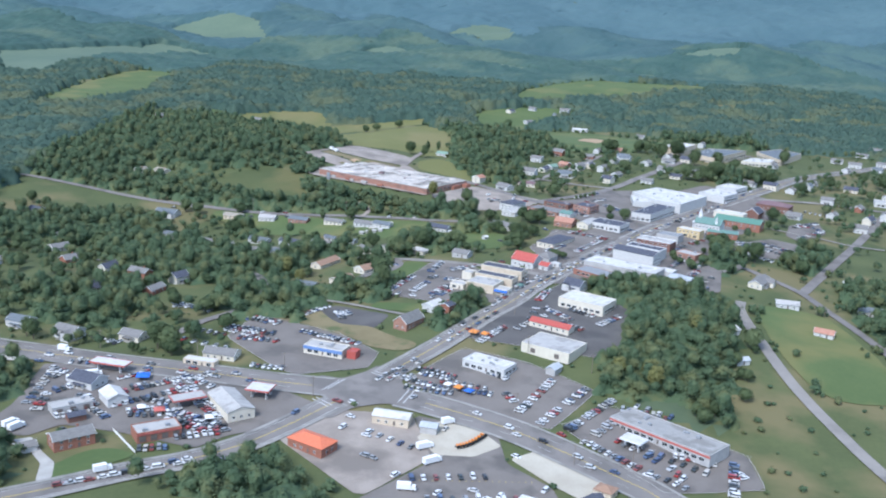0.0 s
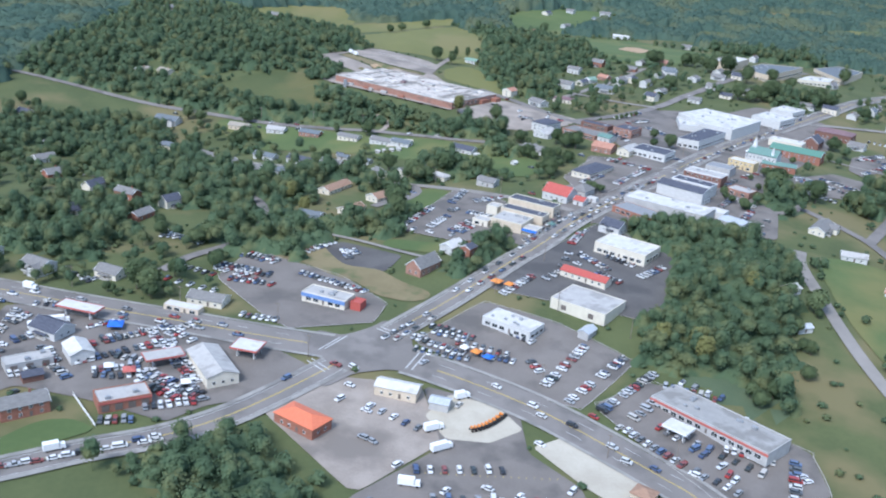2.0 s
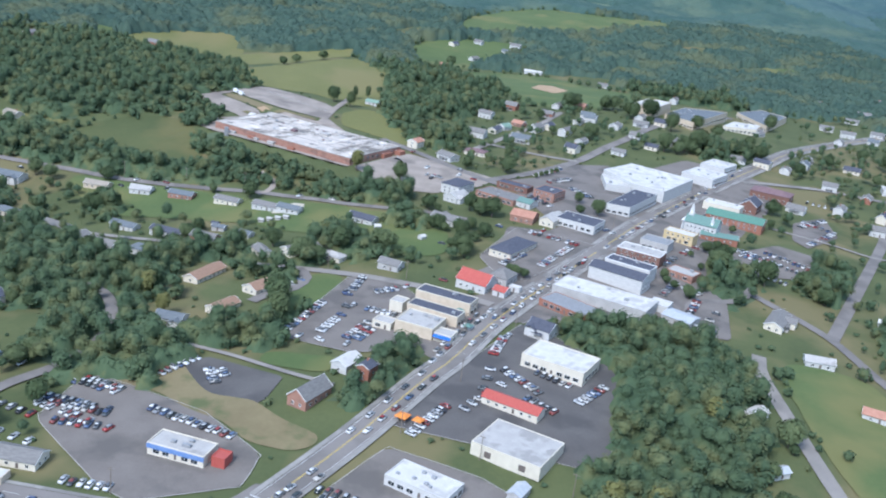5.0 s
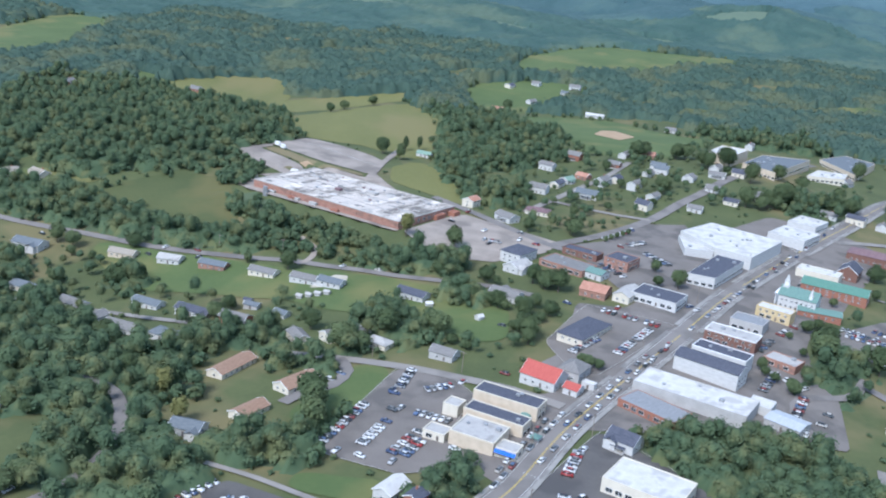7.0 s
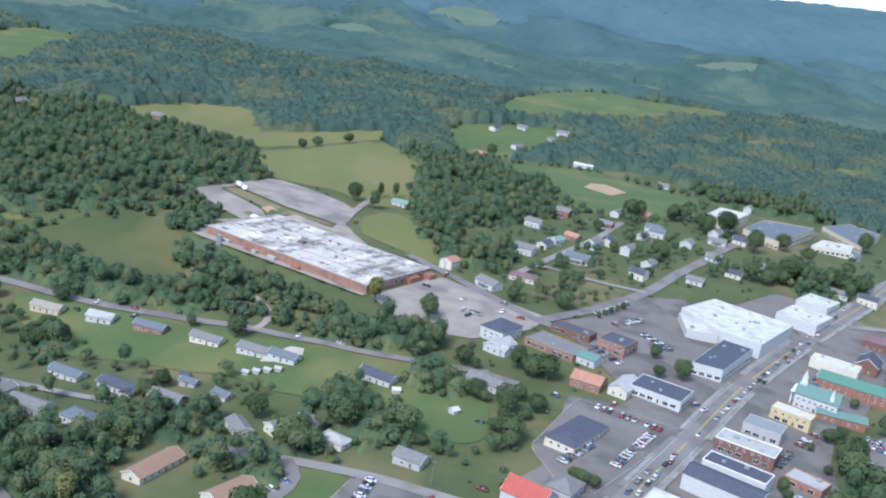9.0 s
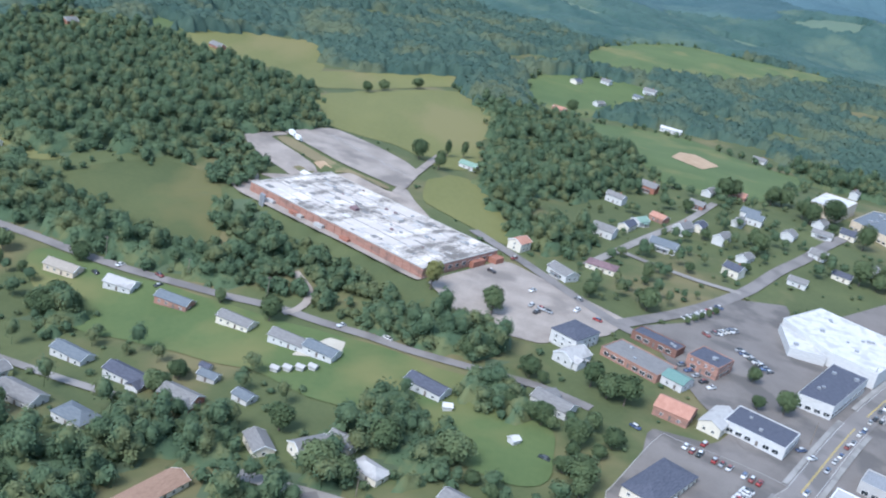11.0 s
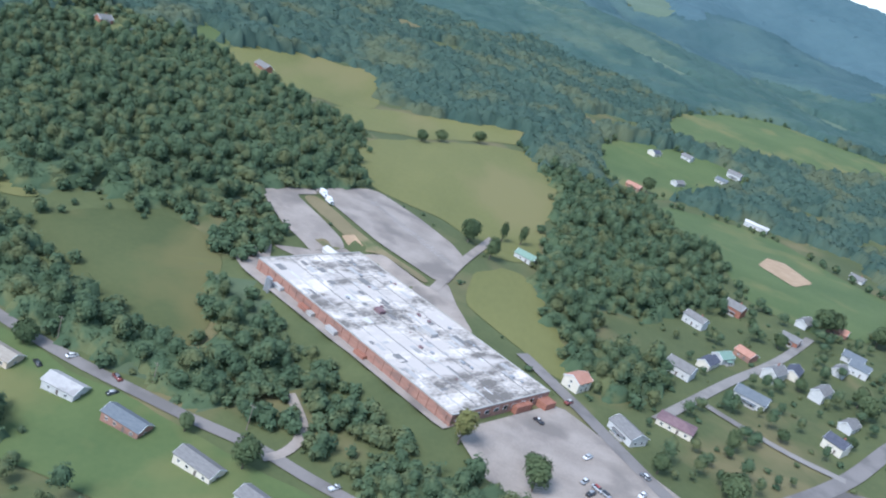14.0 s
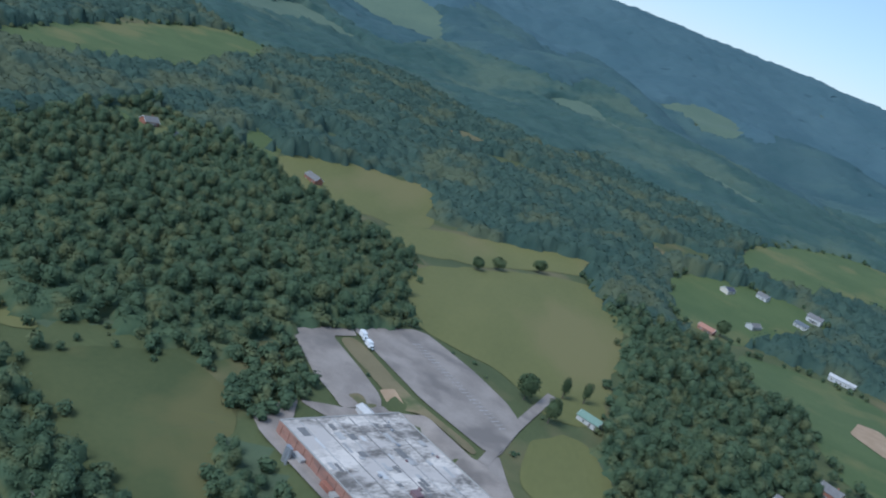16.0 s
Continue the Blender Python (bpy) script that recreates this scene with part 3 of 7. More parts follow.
lot("parking_lot", [(-5, 497), (40, 482), (44, 452), (65, 431), (70, 405), (44, 360), (-40, 350), (-30, 409), (6, 451)], ASPHALT, "grey asphalt lot with yellow painted bays")
lot("parking_lot", [(75, 493), (107, 518), (172, 473), (172, 440), (121, 432)], ASPHALT, "grey asphalt lot before the long strip mall", kerb=True)
lot("parking_lot", [(-224, 546), (-125, 533), (-82, 521), (-59, 505), (-78, 476), (-100, 462), (-114, 449), (-149, 459), (-186, 466), (-196, 450), (-224, 452), (-219, 490)], ASPHALT, "grey asphalt lot crowded with cars and canopies")
lot("drive", [(-202, 446), (-190, 436), (-180, 424), (-176, 408), (-170, 412), (-174, 426), (-184, 436), (-194, 450)], CONCRETE, "pale concrete drive up to the brick house", "drive", 0.4)
lot("gravel_patch", [(-3, 472), (8, 490), (30, 484), (42, 470), (26, 456), (8, 456)], TANGRAVEL, "pale tan gravel patch on the lot", "bare ground", 3.0)
lot("gravel_plaza", [(46, 457), (63, 468), (99, 438), (84, 415), (63, 436)], TANGRAVEL, "pale tan gravel forecourt", "forecourt")
lot("parking_lot", [(-33, 686), (2, 775), (29, 767), (42, 745), (30, 709), (32, 674), (6, 668)], ASPHALT, "worn grey lot behind the tan shops", kerb=True)
lot("parking_lot", [(84, 812), (115, 868), (168, 846), (110, 774), (94, 779)], ASPHALT, "grey asphalt lot beside the dark roofed office", kerb=True)
lot("parking_lot", [(120, 985), (150, 1005), (192, 1062), (229, 1071), (196, 930), (154, 866), (140, 905), (130, 940)], ASPHALT, "grey lot between brick shops")
lot("factory_lot", [(-4, 978), (41, 1042), (114, 986), (100, 962), (62, 937), (40, 942), (16, 960)], OLDLOT, "bare pale concrete yard before the factory")
lot("truck_lot", [(-133, 1197), (-106, 1240), (-97, 1243), (-63, 1221), (-36, 1197), (-24, 1178), (-30, 1132), (-39, 1131), (-79, 1153), (-106, 1175)], OLDLOT, "wide empty cracked lot behind the factory", ragged=0.6)
lot("truck_lot", [(-158, 1163), (-145, 1182), (-132, 1196), (-128, 1190), (-138, 1176), (-92, 1134), (-109, 1113), (-130, 1128)], OLDLOT, "empty grey yard behind the factory", ragged=0.6)
lot("factory_apron", [(-128, 1100), (-106, 1116), (-92, 1134), (-71, 1138), (-40, 1117), (-30, 1132), (-20, 1106), (-8, 1084), (-20, 1082), (-60, 1100)], OLDLOT, "worn paving along the back of the factory", ragged=0.6)
lot("grass_island", [(-110, 1125), (-106, 1130), (-95, 1131), (-97, 1122)], DRYGRASS, "dry grass island in the yard", "grass")
lot("factory_apron", [(-142, 1078), (-128, 1102), (-120, 1072), (-65, 1028), (-4, 984), (-9, 977), (-68, 1019), (-131, 1061)], OLDLOT, "gravelly service strip along the factory wall")
lot("parking_lot", [(262, 858), (320, 900), (345, 885), (318, 832), (268, 824)], ASPHALT, "grey lot behind the courthouse")
lot("parking_lot", [(347, 902), (387, 940), (398, 990), (360, 966), (340, 918)], ASPHALT, "grey lot among trees behind the courthouse")
lot("parking_lot", [(196, 715), (205, 760), (232, 790), (238, 770), (222, 715)], ASPHALT, "grey back lot behind the shops")
lot("forecourt", [(-60, 895), (-44, 915), (-36, 912), (-36, 895)], TANGRAVEL, "bare sandy drive beside the long white house", "drive")
lot("ball_diamond", [(205, 1425), (222, 1470), (240, 1472), (252, 1420), (228, 1384)], DIRT, "bare sandy ball diamond on a green field", "ball diamond")
lot("dirt_patch", [(-110.5, 986.4), (-106.0, 994.1), (-95.9, 996.7), (-97.9, 988.1), (-105.6, 983.5)], DIRT, "bare orange dirt on the bank", "bare ground")
lot("dirt_patch", [(-98, 1142), (-92, 1150), (-84, 1142), (-90, 1136)], DIRT, "bare orange dirt beside the lot", "bare ground")
lot("dirt_patch", [(96, 1545), (104, 1570), (118, 1560), (110, 1540)], DIRT, "bare orange earth beside a lane", "bare ground")

# ---- fields ----
field("meadow", [(-253, 1050), (-225, 1080), (-181, 1098), (-150, 1085), (-139, 1053), (-122, 1000), (-140, 985), (-184, 1008), (-228, 1030)], OLIVE_PASTURE, "green sloping pasture ringed by trees")
field("meadow", [(-105, 1245), (-135, 1330), (-142, 1405), (-100, 1480), (-17, 1575), (23, 1532), (26, 1436), (23, 1346), (16, 1215), (-12, 1203), (-30, 1225), (-60, 1245)], MEADOW, "mown yellow-green hay meadow")
field("meadow", [(-22, 1117), (-14, 1190), (18, 1198), (37, 1134), (64, 1072), (40, 1065)], MEADOW, "dry green grass slope beside the factory")
field("meadow", [(118, 1500), (140, 1560), (191, 1580), (252, 1575), (300, 1480), (360, 1440), (251, 1270), (174, 1293), (160, 1400)], PASTURE, "smooth green playing field with a ball diamond")
field("meadow", [(63, 1740), (166, 1803), (247, 1788), (240, 1730), (150, 1600), (114, 1560), (66, 1590)], PASTURE, "green pasture with a few farm houses")
field("meadow", [(135, 1860), (181, 2039), (337, 2190), (466, 2131), (589, 2170), (540, 2016), (382, 1930), (211, 1830)], PASTURE, "broad green pasture on a far rise", 15)
field("meadow", [(-300, 1470), (-330, 1560), (-254, 1659), (-198, 1693), (-165, 1600), (-170, 1530), (-230, 1480)], MEADOW, "pale dry pasture between woods", 10)
field("meadow", [(-202, 1496), (-145, 1585), (-22, 1660), (10, 1640), (-12, 1599), (-80, 1520), (-154, 1430)], MEADOW, "rough tan grass beyond the hay meadow", 8)
field("meadow", [(-620, 1500), (-650, 1771), (-608, 2013), (-506, 1990), (-500, 1646), (-560, 1490)], PASTURE, "long green pasture on a hillside", 15)
# the farthest fields, with the haze tint in their grass colour
field("meadow", [(-960, 2151), (-890, 2218), (-774, 2486), (-634, 2537), (-737, 2206), (-764, 1899), (-790, 1845)], FARGRASS_HAZED, "far pale green hill pasture, tinted for haze", 14)
field("meadow", [(-760, 2380), (-725, 2576), (-675, 2590), (-544, 2576), (-605, 2530), (-698, 2455)], FARGRASS_HAZED, "pale hilltop clearing with a few roofs, tinted for haze", 10)
field("meadow", [(-900, 3230), (-820, 3300), (-663, 3320), (-569, 3259), (-455, 2845), (-492, 2800), (-623, 3090)], FARGRASS_HAZED, "far pale green hill pasture, tinted for haze", 18)
field("meadow", [(-6, 3500), (60, 3640), (147, 3720), (271, 3715), (288, 3640), (240, 3260), (205, 3200), (140, 3200), (80, 3310)], FARGRASS_HAZED, "pale green pasture on a far ridge, tinted for haze", 14)
field("meadow", [(-214, 2680), (-165, 2755), (-100, 2770), (-30, 2560), (4, 2440), (-35, 2450), (-83, 2560)], FARGRASS_HAZED, "long pale green pasture along a far ridge, tinted for haze", 8)
field("meadow", [(83, 2365), (140, 2389), (236, 2330), (225, 2295), (159, 2290)], FARGRASS_HAZED, "green pasture below a far wood, tinted for haze", 10)
field("meadow", [(640, 2760), (760, 2860), (880, 2840), (800, 2720)], FARGRASS_HAZED, "far pale green clearing among woods, tinted for haze", 20)
field("meadow", [(420, 2560), (500, 2640), (620, 2600), (540, 2530)], FARGRASS_HAZED, "far pale green clearing among woods, tinted for haze", 16)
field("meadow", [(-371, 1537), (-369, 1598), (-336, 1588), (-312, 1520), (-305, 1490), (-330, 1500)], PASTURE, "green clearing beside a small barn", 6)
field("meadow", [(-450, 1410), (-430, 1466), (-387, 1472), (-360, 1450), (-392, 1412)], PASTURE, "green farm clearing in the woods", 5)
field("meadow", [(560, 1760), (700, 1830), (760, 1760), (620, 1700)], PASTURE, "green clearing among far woods", 10)
field("meadow", [(-335, 1072), (-262, 1066), (-246, 1080), (-310, 1100)], PASTURE, "green lawn at the edge of the woods", 4)
field("meadow", [(-128, 1188), (-104, 1168), (-80, 1148), (-40, 1128), (-42, 1120), (-72, 1139), (-90, 1138), (-136, 1176)], DRYGRASS, "strip of dry grass between the yards", 1)
field("dry_bank", [(-118, 640), (-80, 662), (-64, 620), (-30, 612), (-8, 590), (-24, 576), (-60, 609)], DRYGRASS, "bank of dry tan grass above the lot", 7)
field("lawn", [(-28, 690), (-4, 730), (0, 775), (-20, 780), (-34, 745), (-52, 720)], PASTURE, "bright mown lawn beside the parking lot", 2)
field("lawn", [(-36, 668), (4, 664), (-6, 645), (-40, 655)], PASTURE, "mown lawn behind the brick church", 2)
field("lawn", [(-232, 980), (-160, 958), (-60, 925), (40, 890), (70, 860), (60, 800), (-20, 850), (-80, 880), (-120, 888), (-180, 900)], PASTURE, "open mown lawns behind the row of houses", 4)
field("lawn", [(-178, 418), (-164, 440), (-151, 444), (-138, 438), (-152, 424), (-168, 411)], PASTURE, "mown lawn before the brick house", 1)
field("lawn", [(238, 700), (290, 690), (300, 640), (300, 540), (236, 540), (232, 610)], PASTURE, "open mown lawn between the side roads", 3)

WOODS = [
    [(116, 609), (140, 690), (202, 702), (225, 680), (190, 575), (172, 530), (168, 490), (135, 512), (106, 537)],
    [(-290, 672), (-230, 705), (-199, 690), (-199, 653), (-205, 612), (-249, 612)],
    [(-238, 852), (-201, 807), (-159, 791), (-137, 789), (-109, 774), (-96, 738), (-111, 717), (-117, 700), (-140, 700), (-159, 714), (-194, 700), (-216, 724), (-279, 790), (-290, 890), (-255, 917), (-245, 880)],
    [(-147, 693), (-104, 701), (-93, 676), (-78, 673), (-72, 650), (-84, 625), (-123, 631), (-140, 640), (-146, 660)],
    [(-264, 536), (-226, 531), (-224, 498), (-232, 480), (-264, 490)],
    [(-217, 444), (-206, 442), (-196, 424), (-190, 404), (-217, 396)],
    [(-239.8, 887.9), (-220.0, 894.7), (-192.8, 859.8), (-166.3, 804.2), (-155.8, 762.4), (-188.0, 742.9)],
    [(-32.5, 689.1), (-12.2, 723.0), (-14.3, 730.1), (-35.5, 697.8)],
    [(-78, 688), (-72, 698), (-50, 694), (-34, 698), (-33, 674), (-68, 668)],
    [(-127, 824), (-99, 829), (-88, 800), (-100, 780), (-113, 770)],
    [(-88, 827), (-70, 829), (-66, 800), (-80, 795)],
    [(-66, 785), (-40, 795), (-20, 808), (-15, 788), (-30, 765), (-46, 771), (-63, 768)],
    [(-196, 920), (-171, 910), (-168, 892), (-185, 900)],
    [(-277, 947), (-263, 950), (-248, 915), (-262, 905)],
    [(-112, 420), (-104, 440), (-80, 446), (-60, 424), (-46, 391), (-48, 370), (-93, 381)],
    [(-142, 1050), (-130, 1062), (-112, 1040), (-82, 1004), (-72, 986), (-105, 982), (-126, 1014)],
    [(-300, 1030), (-245, 1034), (-178, 1000), (-142, 990), (-107, 985), (-96, 974), (-105, 956), (-153, 970), (-207, 988), (-300, 1015)],
    [(-14, 946), (6, 952), (31, 945), (43, 931), (38, 908), (-8, 918), (-34, 930)],
    [(-330, 1120), (-250, 1100), (-177, 1103), (-160, 1160), (-140, 1195), (-112, 1240), (-140, 1338), (-150, 1418), (-240, 1465), (-310, 1480), (-380, 1400), (-415, 1250)],
    [(-16, 1600), (30, 1648), (62, 1560), (113, 1500), (119, 1406), (165, 1400), (150, 1284), (100, 1207), (62, 1190), (50, 1120), (34, 1130), (20, 1200), (30, 1289), (30, 1436)],
    [(43, 1114), (62, 1116), (104, 1140), (93, 1084), (66, 1062), (50, 1086)],
    [(112, 703), (163, 725), (205, 705), (200, 672), (135, 668), (113, 686)],
    [(-21, 851), (-4, 872), (16, 833), (20, 812), (5, 806), (-29, 800)],
    [(26, 890), (49, 888), (52, 868), (33, 860)],
    [(0, 625), (12, 650), (36, 680), (44, 668), (20, 622), (6, 612)],
    [(268, 812), (258, 780), (236, 760), (212, 770), (222, 800), (244, 820)],
    [(330, 1170), (410, 1180), (387, 1113), (335, 1122)],
    [(300, 800), (330, 870), (360, 850), (330, 790)],
    [(310, 640), (330, 760), (420, 780), (430, 600), (340, 560)],
    [(-460, 1120), (-380, 1125), (-335, 1105), (-325, 1090), (-350, 1070), (-350, 1060), (-310, 1064), (-276, 1066), (-268, 1050), (-250, 1046), (-215, 1026), (-300, 1020), (-360, 1030), (-460, 1060)],
    [(-300, 1112), (-240, 1102), (-246, 1085), (-272, 1080), (-292, 1092)],
    [(-420, 900), (-300, 960), (-250, 930), (-240, 890), (-300, 840), (-420, 820)],
]
WOODS = [metres(p) for p in WOODS]


def wooded(x, y):
    """Where trees stand close together."""
    x, y = np.asarray(x, float), np.asarray(y, float)
    u, v = x / UNIT, y / UNIT
    w = (v > 1600) | ((u < -300) & (v > 1115)) | ((u > 340) & (v > 1420)) | (u < -440) & (v > 640) | (u > 640) & (v > 700) | (u > 480) & (v < 700) & (v > 300)
    w = w & ~((v > 1640) & (v < 2050) & (np.sin(u / 61 + 1.7 * np.sin(v / 83)) + np.sin(v / 47 + u / 97) + 0.5 * np.sin(u / 23 - v / 31) > 1.55))
    for p in FIELDS:
        w = w & ~inside(rounded(p, 1), x, y)
    for p in WOODS:
        w = w | inside(p, x, y)
    return w


# ---- the ground ----
def spread(dense0, dense1, step, end0, end1):
    out = list(np.arange(dense0, dense1 + 0.1, step))
    d = step
    while out[-1] < end1:
        d = min(d * 1.1, 42)
        out.append(out[-1] + d)
    d = step
    while out[0] > end0:
        d = min(d * 1.1, 42)
        out.insert(0, out[0] - d)
    return np.array(out)


GX, GY = spread(-400, 540, 11, -4000, 4000), spread(280, 1520, 11, -3600, 4500)
gx, gy = np.meshgrid(GX, GY)
co = np.stack([gx, gy, land(gx, gy)], -1).reshape(-1, 3)
nx, ny = len(GX), len(GY)
idx = np.arange(nx * ny).reshape(ny, nx)
a, b, c, d = idx[:-1, :-1].ravel(), idx[:-1, 1:].ravel(), idx[1:, 1:].ravel(), idx[1:, :-1].ravel()
tri = np.stack([np.stack([a, b, c], -1), np.stack([a, c, d], -1)], 1).reshape(-1, 3)
ground_mesh = mesh_arrays("ground", co, tri, GRASS)
ground_mesh.materials.append(FLOOR)
cen = co[tri].mean(1)
ground_mesh.polygons.foreach_set("material_index", wooded(cen[:, 0], cen[:, 1]).astype(np.int32))
ground_mesh.polygons.foreach_set("use_smooth", np.ones(len(tri), bool))
tagged(new("ground", ground_mesh), "rolling green land with grass and wooded hills", "ground", kind="structure")


# ---- buildings ----
def window_mesh(w, h, frame_material):
    bm = box(bmesh.new(), -w / 2, w / 2, -0.08, 0.08, 0, h)
    frame_me = mesh_of("window", bm, frame_material)
    bm = bmesh.new()
    box(bm, -w / 2 + 0.12, -0.05, -0.1, 0.1, 0.12, h - 0.12)
    box(bm, 0.05, w / 2 - 0.12, -0.1, 0.1, 0.12, h - 0.12)
    return frame_me, mesh_of("pane", bm, GLASS)


WIN = window_mesh(1.5, 1.5, TRIM)
SHOPWIN = window_mesh(3.2, 2.1, TRIM)
DOOR = mesh_of("door", box(bmesh.new(), -0.6, 0.6, -0.09, 0.09, 0, 2.4, bevel=0.03), DOOR_BAY_MAT)
# dark bay panel; on the service garage it stands in for open bays' shade
DARKBAY = mesh_of("bay_door", box(bmesh.new(), -1.6, 1.6, -0.09, 0.09, 0, 2.9, bevel=0.04), DOOR_BAY_MAT)


def openings(thing, L, W, z, kind, sides, step, door=True, offset=0.0):
    """Windows along the walls named in sides (s, n: the long ones; e, w: the ends)."""
    frame_me, pane_me = kind
    for s in sides:
        length, turn, at = {"s": (L, 0, (0, -W / 2)), "n": (L, 180, (0, W / 2)), "e": (W, 90, (L / 2, 0)), "w": (W, -90, (-L / 2, 0))}[s]
        n = max(1, int((length - 1.5) / step))
        for k in range(n):
            u = (k - (n - 1) / 2) * step
            m = pose(at[0], at[1], 0, 0, 0, turn) @ pose(u, 0, z)
            if door and s == "s" and k == n // 2:
                shared("door", DOOR, thing, pose(at[0], at[1], 0, 0, 0, turn) @ pose(u, 0, 0.1))
                continue
            wd = shared("window", frame_me, thing, m)
            shared("pane", pane_me, wd)


def base_of(name, x, y, ang, label, category, group="", radius=8.0):
    e = new(name)
    x, y = x * UNIT, y * UNIT
    e.matrix_basis = pose(x, y, top(x, y) + 0.02, 0, 0, ang) @ Matrix.Scale(UNIT, 4)
    TAKEN.append((x, y, radius * UNIT))
    return tagged(e, label, category, group)


def chimney(thing, x, y, z, parent=None):
    bm = box(bmesh.new(), x - 0.45, x + 0.45, y - 0.35, y + 0.35, z - 1.4, z + 0.9, bevel=0.04)
    box(bm, x - 0.55, x + 0.55, y - 0.45, y + 0.45, z + 0.9, z + 1.05)
    part("chimney", bm, BRICK, parent or thing)


def roof_unit(thing, x, y, z, s=1.0):
    bm = box(bmesh.new(), x - 0.9 * s, x + 0.9 * s, y - 0.7 * s, y + 0.7 * s, z, z + 1.1 * s, bevel=0.06)
    cyl(bm, x, y, z + 1.1 * s, z + 1.25 * s, 0.5 * s, 0.45 * s, 10)
    part("rooftop_unit", bm, STEEL, thing, "grey metal rooftop air unit")


def gable(bm, L, W, h, rise, eave=0.45, thick=0.22):
    """A pitched roof with its ridge along x."""
    x0, x1, y = -L / 2 - eave, L / 2 + eave, W / 2 + eave
    drop = rise * eave / (W / 2)
    for s in (-1, 1):
        v = [bm.verts.new(p) for p in ((x0, s * y, h - drop), (x1, s * y, h - drop), (x1, 0, h + rise), (x0, 0, h + rise), (x0, s * y, h - drop + thick), (x1, s * y, h - drop + thick), (x1, 0, h + rise + thick), (x0, 0, h + rise + thick))]
        for f in ((0, 1, 2, 3), (4, 5, 6, 7), (0, 1, 5, 4), (1, 2, 6, 5), (2, 3, 7, 6), (3, 0, 4, 7)):
            bm.faces.new([v[i] for i in f])
    bmesh.ops.recalc_face_normals(bm, faces=bm.faces[:])
    return bm


def hip(bm, L, W, h, rise, eave=0.5, thick=0.2):
    x, y, r = L / 2 + eave, W / 2 + eave, max(0.1, (L - W) / 2)
    low = [bm.verts.new(p) for p in ((-x, -y, h - 0.15), (x, -y, h - 0.15), (x, y, h - 0.15), (-x, y, h - 0.15))]
    mid = [bm.verts.new((v.co.x, v.co.y, h - 0.15 + thick)) for v in low]
    p, q = bm.verts.new((-r, 0, h + rise)), bm.verts.new((r, 0, h + rise))
    bm.faces.new(low[::-1])
    for k in range(4):
        bm.faces.new((low[k], low[(k + 1) % 4], mid[(k + 1) % 4], mid[k]))
    bm.faces.new((mid[0], mid[1], q, p))
    bm.faces.new((mid[1], mid[2], q))
    bm.faces.new((mid[2], mid[3], p, q))
    bm.faces.new((mid[3], mid[0], p))
    return bm


def house(x, y, L, W, ang, h, wall, roof, label, rise=None, style="gable", stack=False, porch=False, wing=None, trim=True, sides="snew", category="house", name="house", storeys=1, group=""):
    """A house with its ridge along L."""
    e = base_of(name, x, y, ang, label, category, group, max(L, W) * 0.55)
    rise = rise or W * 0.24
    bm = box(bmesh.new(), -L / 2, L / 2, -W / 2, W / 2, -1.6, h)
    if style == "gable":
        for s in (-1, 1):
            v = [bm.verts.new((s * L / 2, -W / 2, h)), bm.verts.new((s * L / 2, W / 2, h)), bm.verts.new((s * L / 2, 0, h + rise))]
            w2 = [bm.verts.new((s * (L / 2 - 0.25), c.co.y, c.co.z)) for c in v]
            bm.faces.new(v)
            bm.faces.new(w2)
            bm.faces.new((v[0], v[2], w2[2], w2[0]))
            bm.faces.new((v[1], v[2], w2[2], w2[1]))
        bmesh.ops.recalc_face_normals(bm, faces=bm.faces[:])
    part("wall", bm, wall, e)
    rf = part("roof", (gable if style == "gable" else hip)(bmesh.new(), L, W, h, rise), roof, e)
    if trim and style == "gable":
        for s in (-1, 1):
            bm = bmesh.new()
            for t in (-1, 1):
                v = [bm.verts.new(p) for p in ((s * (L / 2 + 0.47), t * (W / 2 + 0.45), h - 0.35), (s * (L / 2 + 0.47), t * (W / 2 + 0.45), h + 0.1), (s * (L / 2 + 0.47), 0, h + rise + 0.24), (s * (L / 2 + 0.47), 0, h + rise - 0.2))]
                w2 = [bm.verts.new((c.co.x + s * 0.08, c.co.y, c.co.z)) for c in v]
                bm.faces.new(v)
                bm.faces.new(w2)
                for k in range(4):
                    bm.faces.new((v[k], v[(k + 1) % 4], w2[(k + 1) % 4], w2[k]))
            bmesh.ops.recalc_face_normals(bm, faces=bm.faces[:])
            part("gable_board", bm, TRIM, e, "white painted gable board")
    for k in range(storeys):
        openings(e, L, W, 0.9 + 2.8 * k, WIN, sides, 4.3, door=k == 0)
    if stack:
        chimney(e, L * 0.18, W * 0.12, h + rise, rf)
    if porch:
        bm = box(bmesh.new(), -L * 0.25, L * 0.25, -W / 2 - 2.4, -W / 2 - 0.05, 2.5, 2.68, bevel=0.03)
        part("porch_roof", bm, roof, e)
        for px in (-L * 0.24, 0, L * 0.24):
            part("porch_post", cyl(bmesh.new(), px, -W / 2 - 2.2, -0.3, 2.5, 0.1, 0.08, 6), TRIM, e)
        part("porch_floor", box(bmesh.new(), -L * 0.25, L * 0.25, -W / 2 - 2.4, -W / 2 - 0.05, -0.6, 0.2), CONCRETE, e)
    if wing:
        wx, wy, wl, ww = wing
        part("wing_wall", box(bmesh.new(), wx - wl / 2, wx + wl / 2, wy - ww / 2, wy + ww / 2, -1.6, h - 0.3), wall, e)
        bm = gable(bmesh.new(), ww, wl, h - 0.3, wl * 0.24)
        bmesh.ops.transform(bm, matrix=pose(wx, wy, 0, 0, 0, 90), verts=bm.verts[:])
        part("wing_roof", bm, roof, e)
    return e


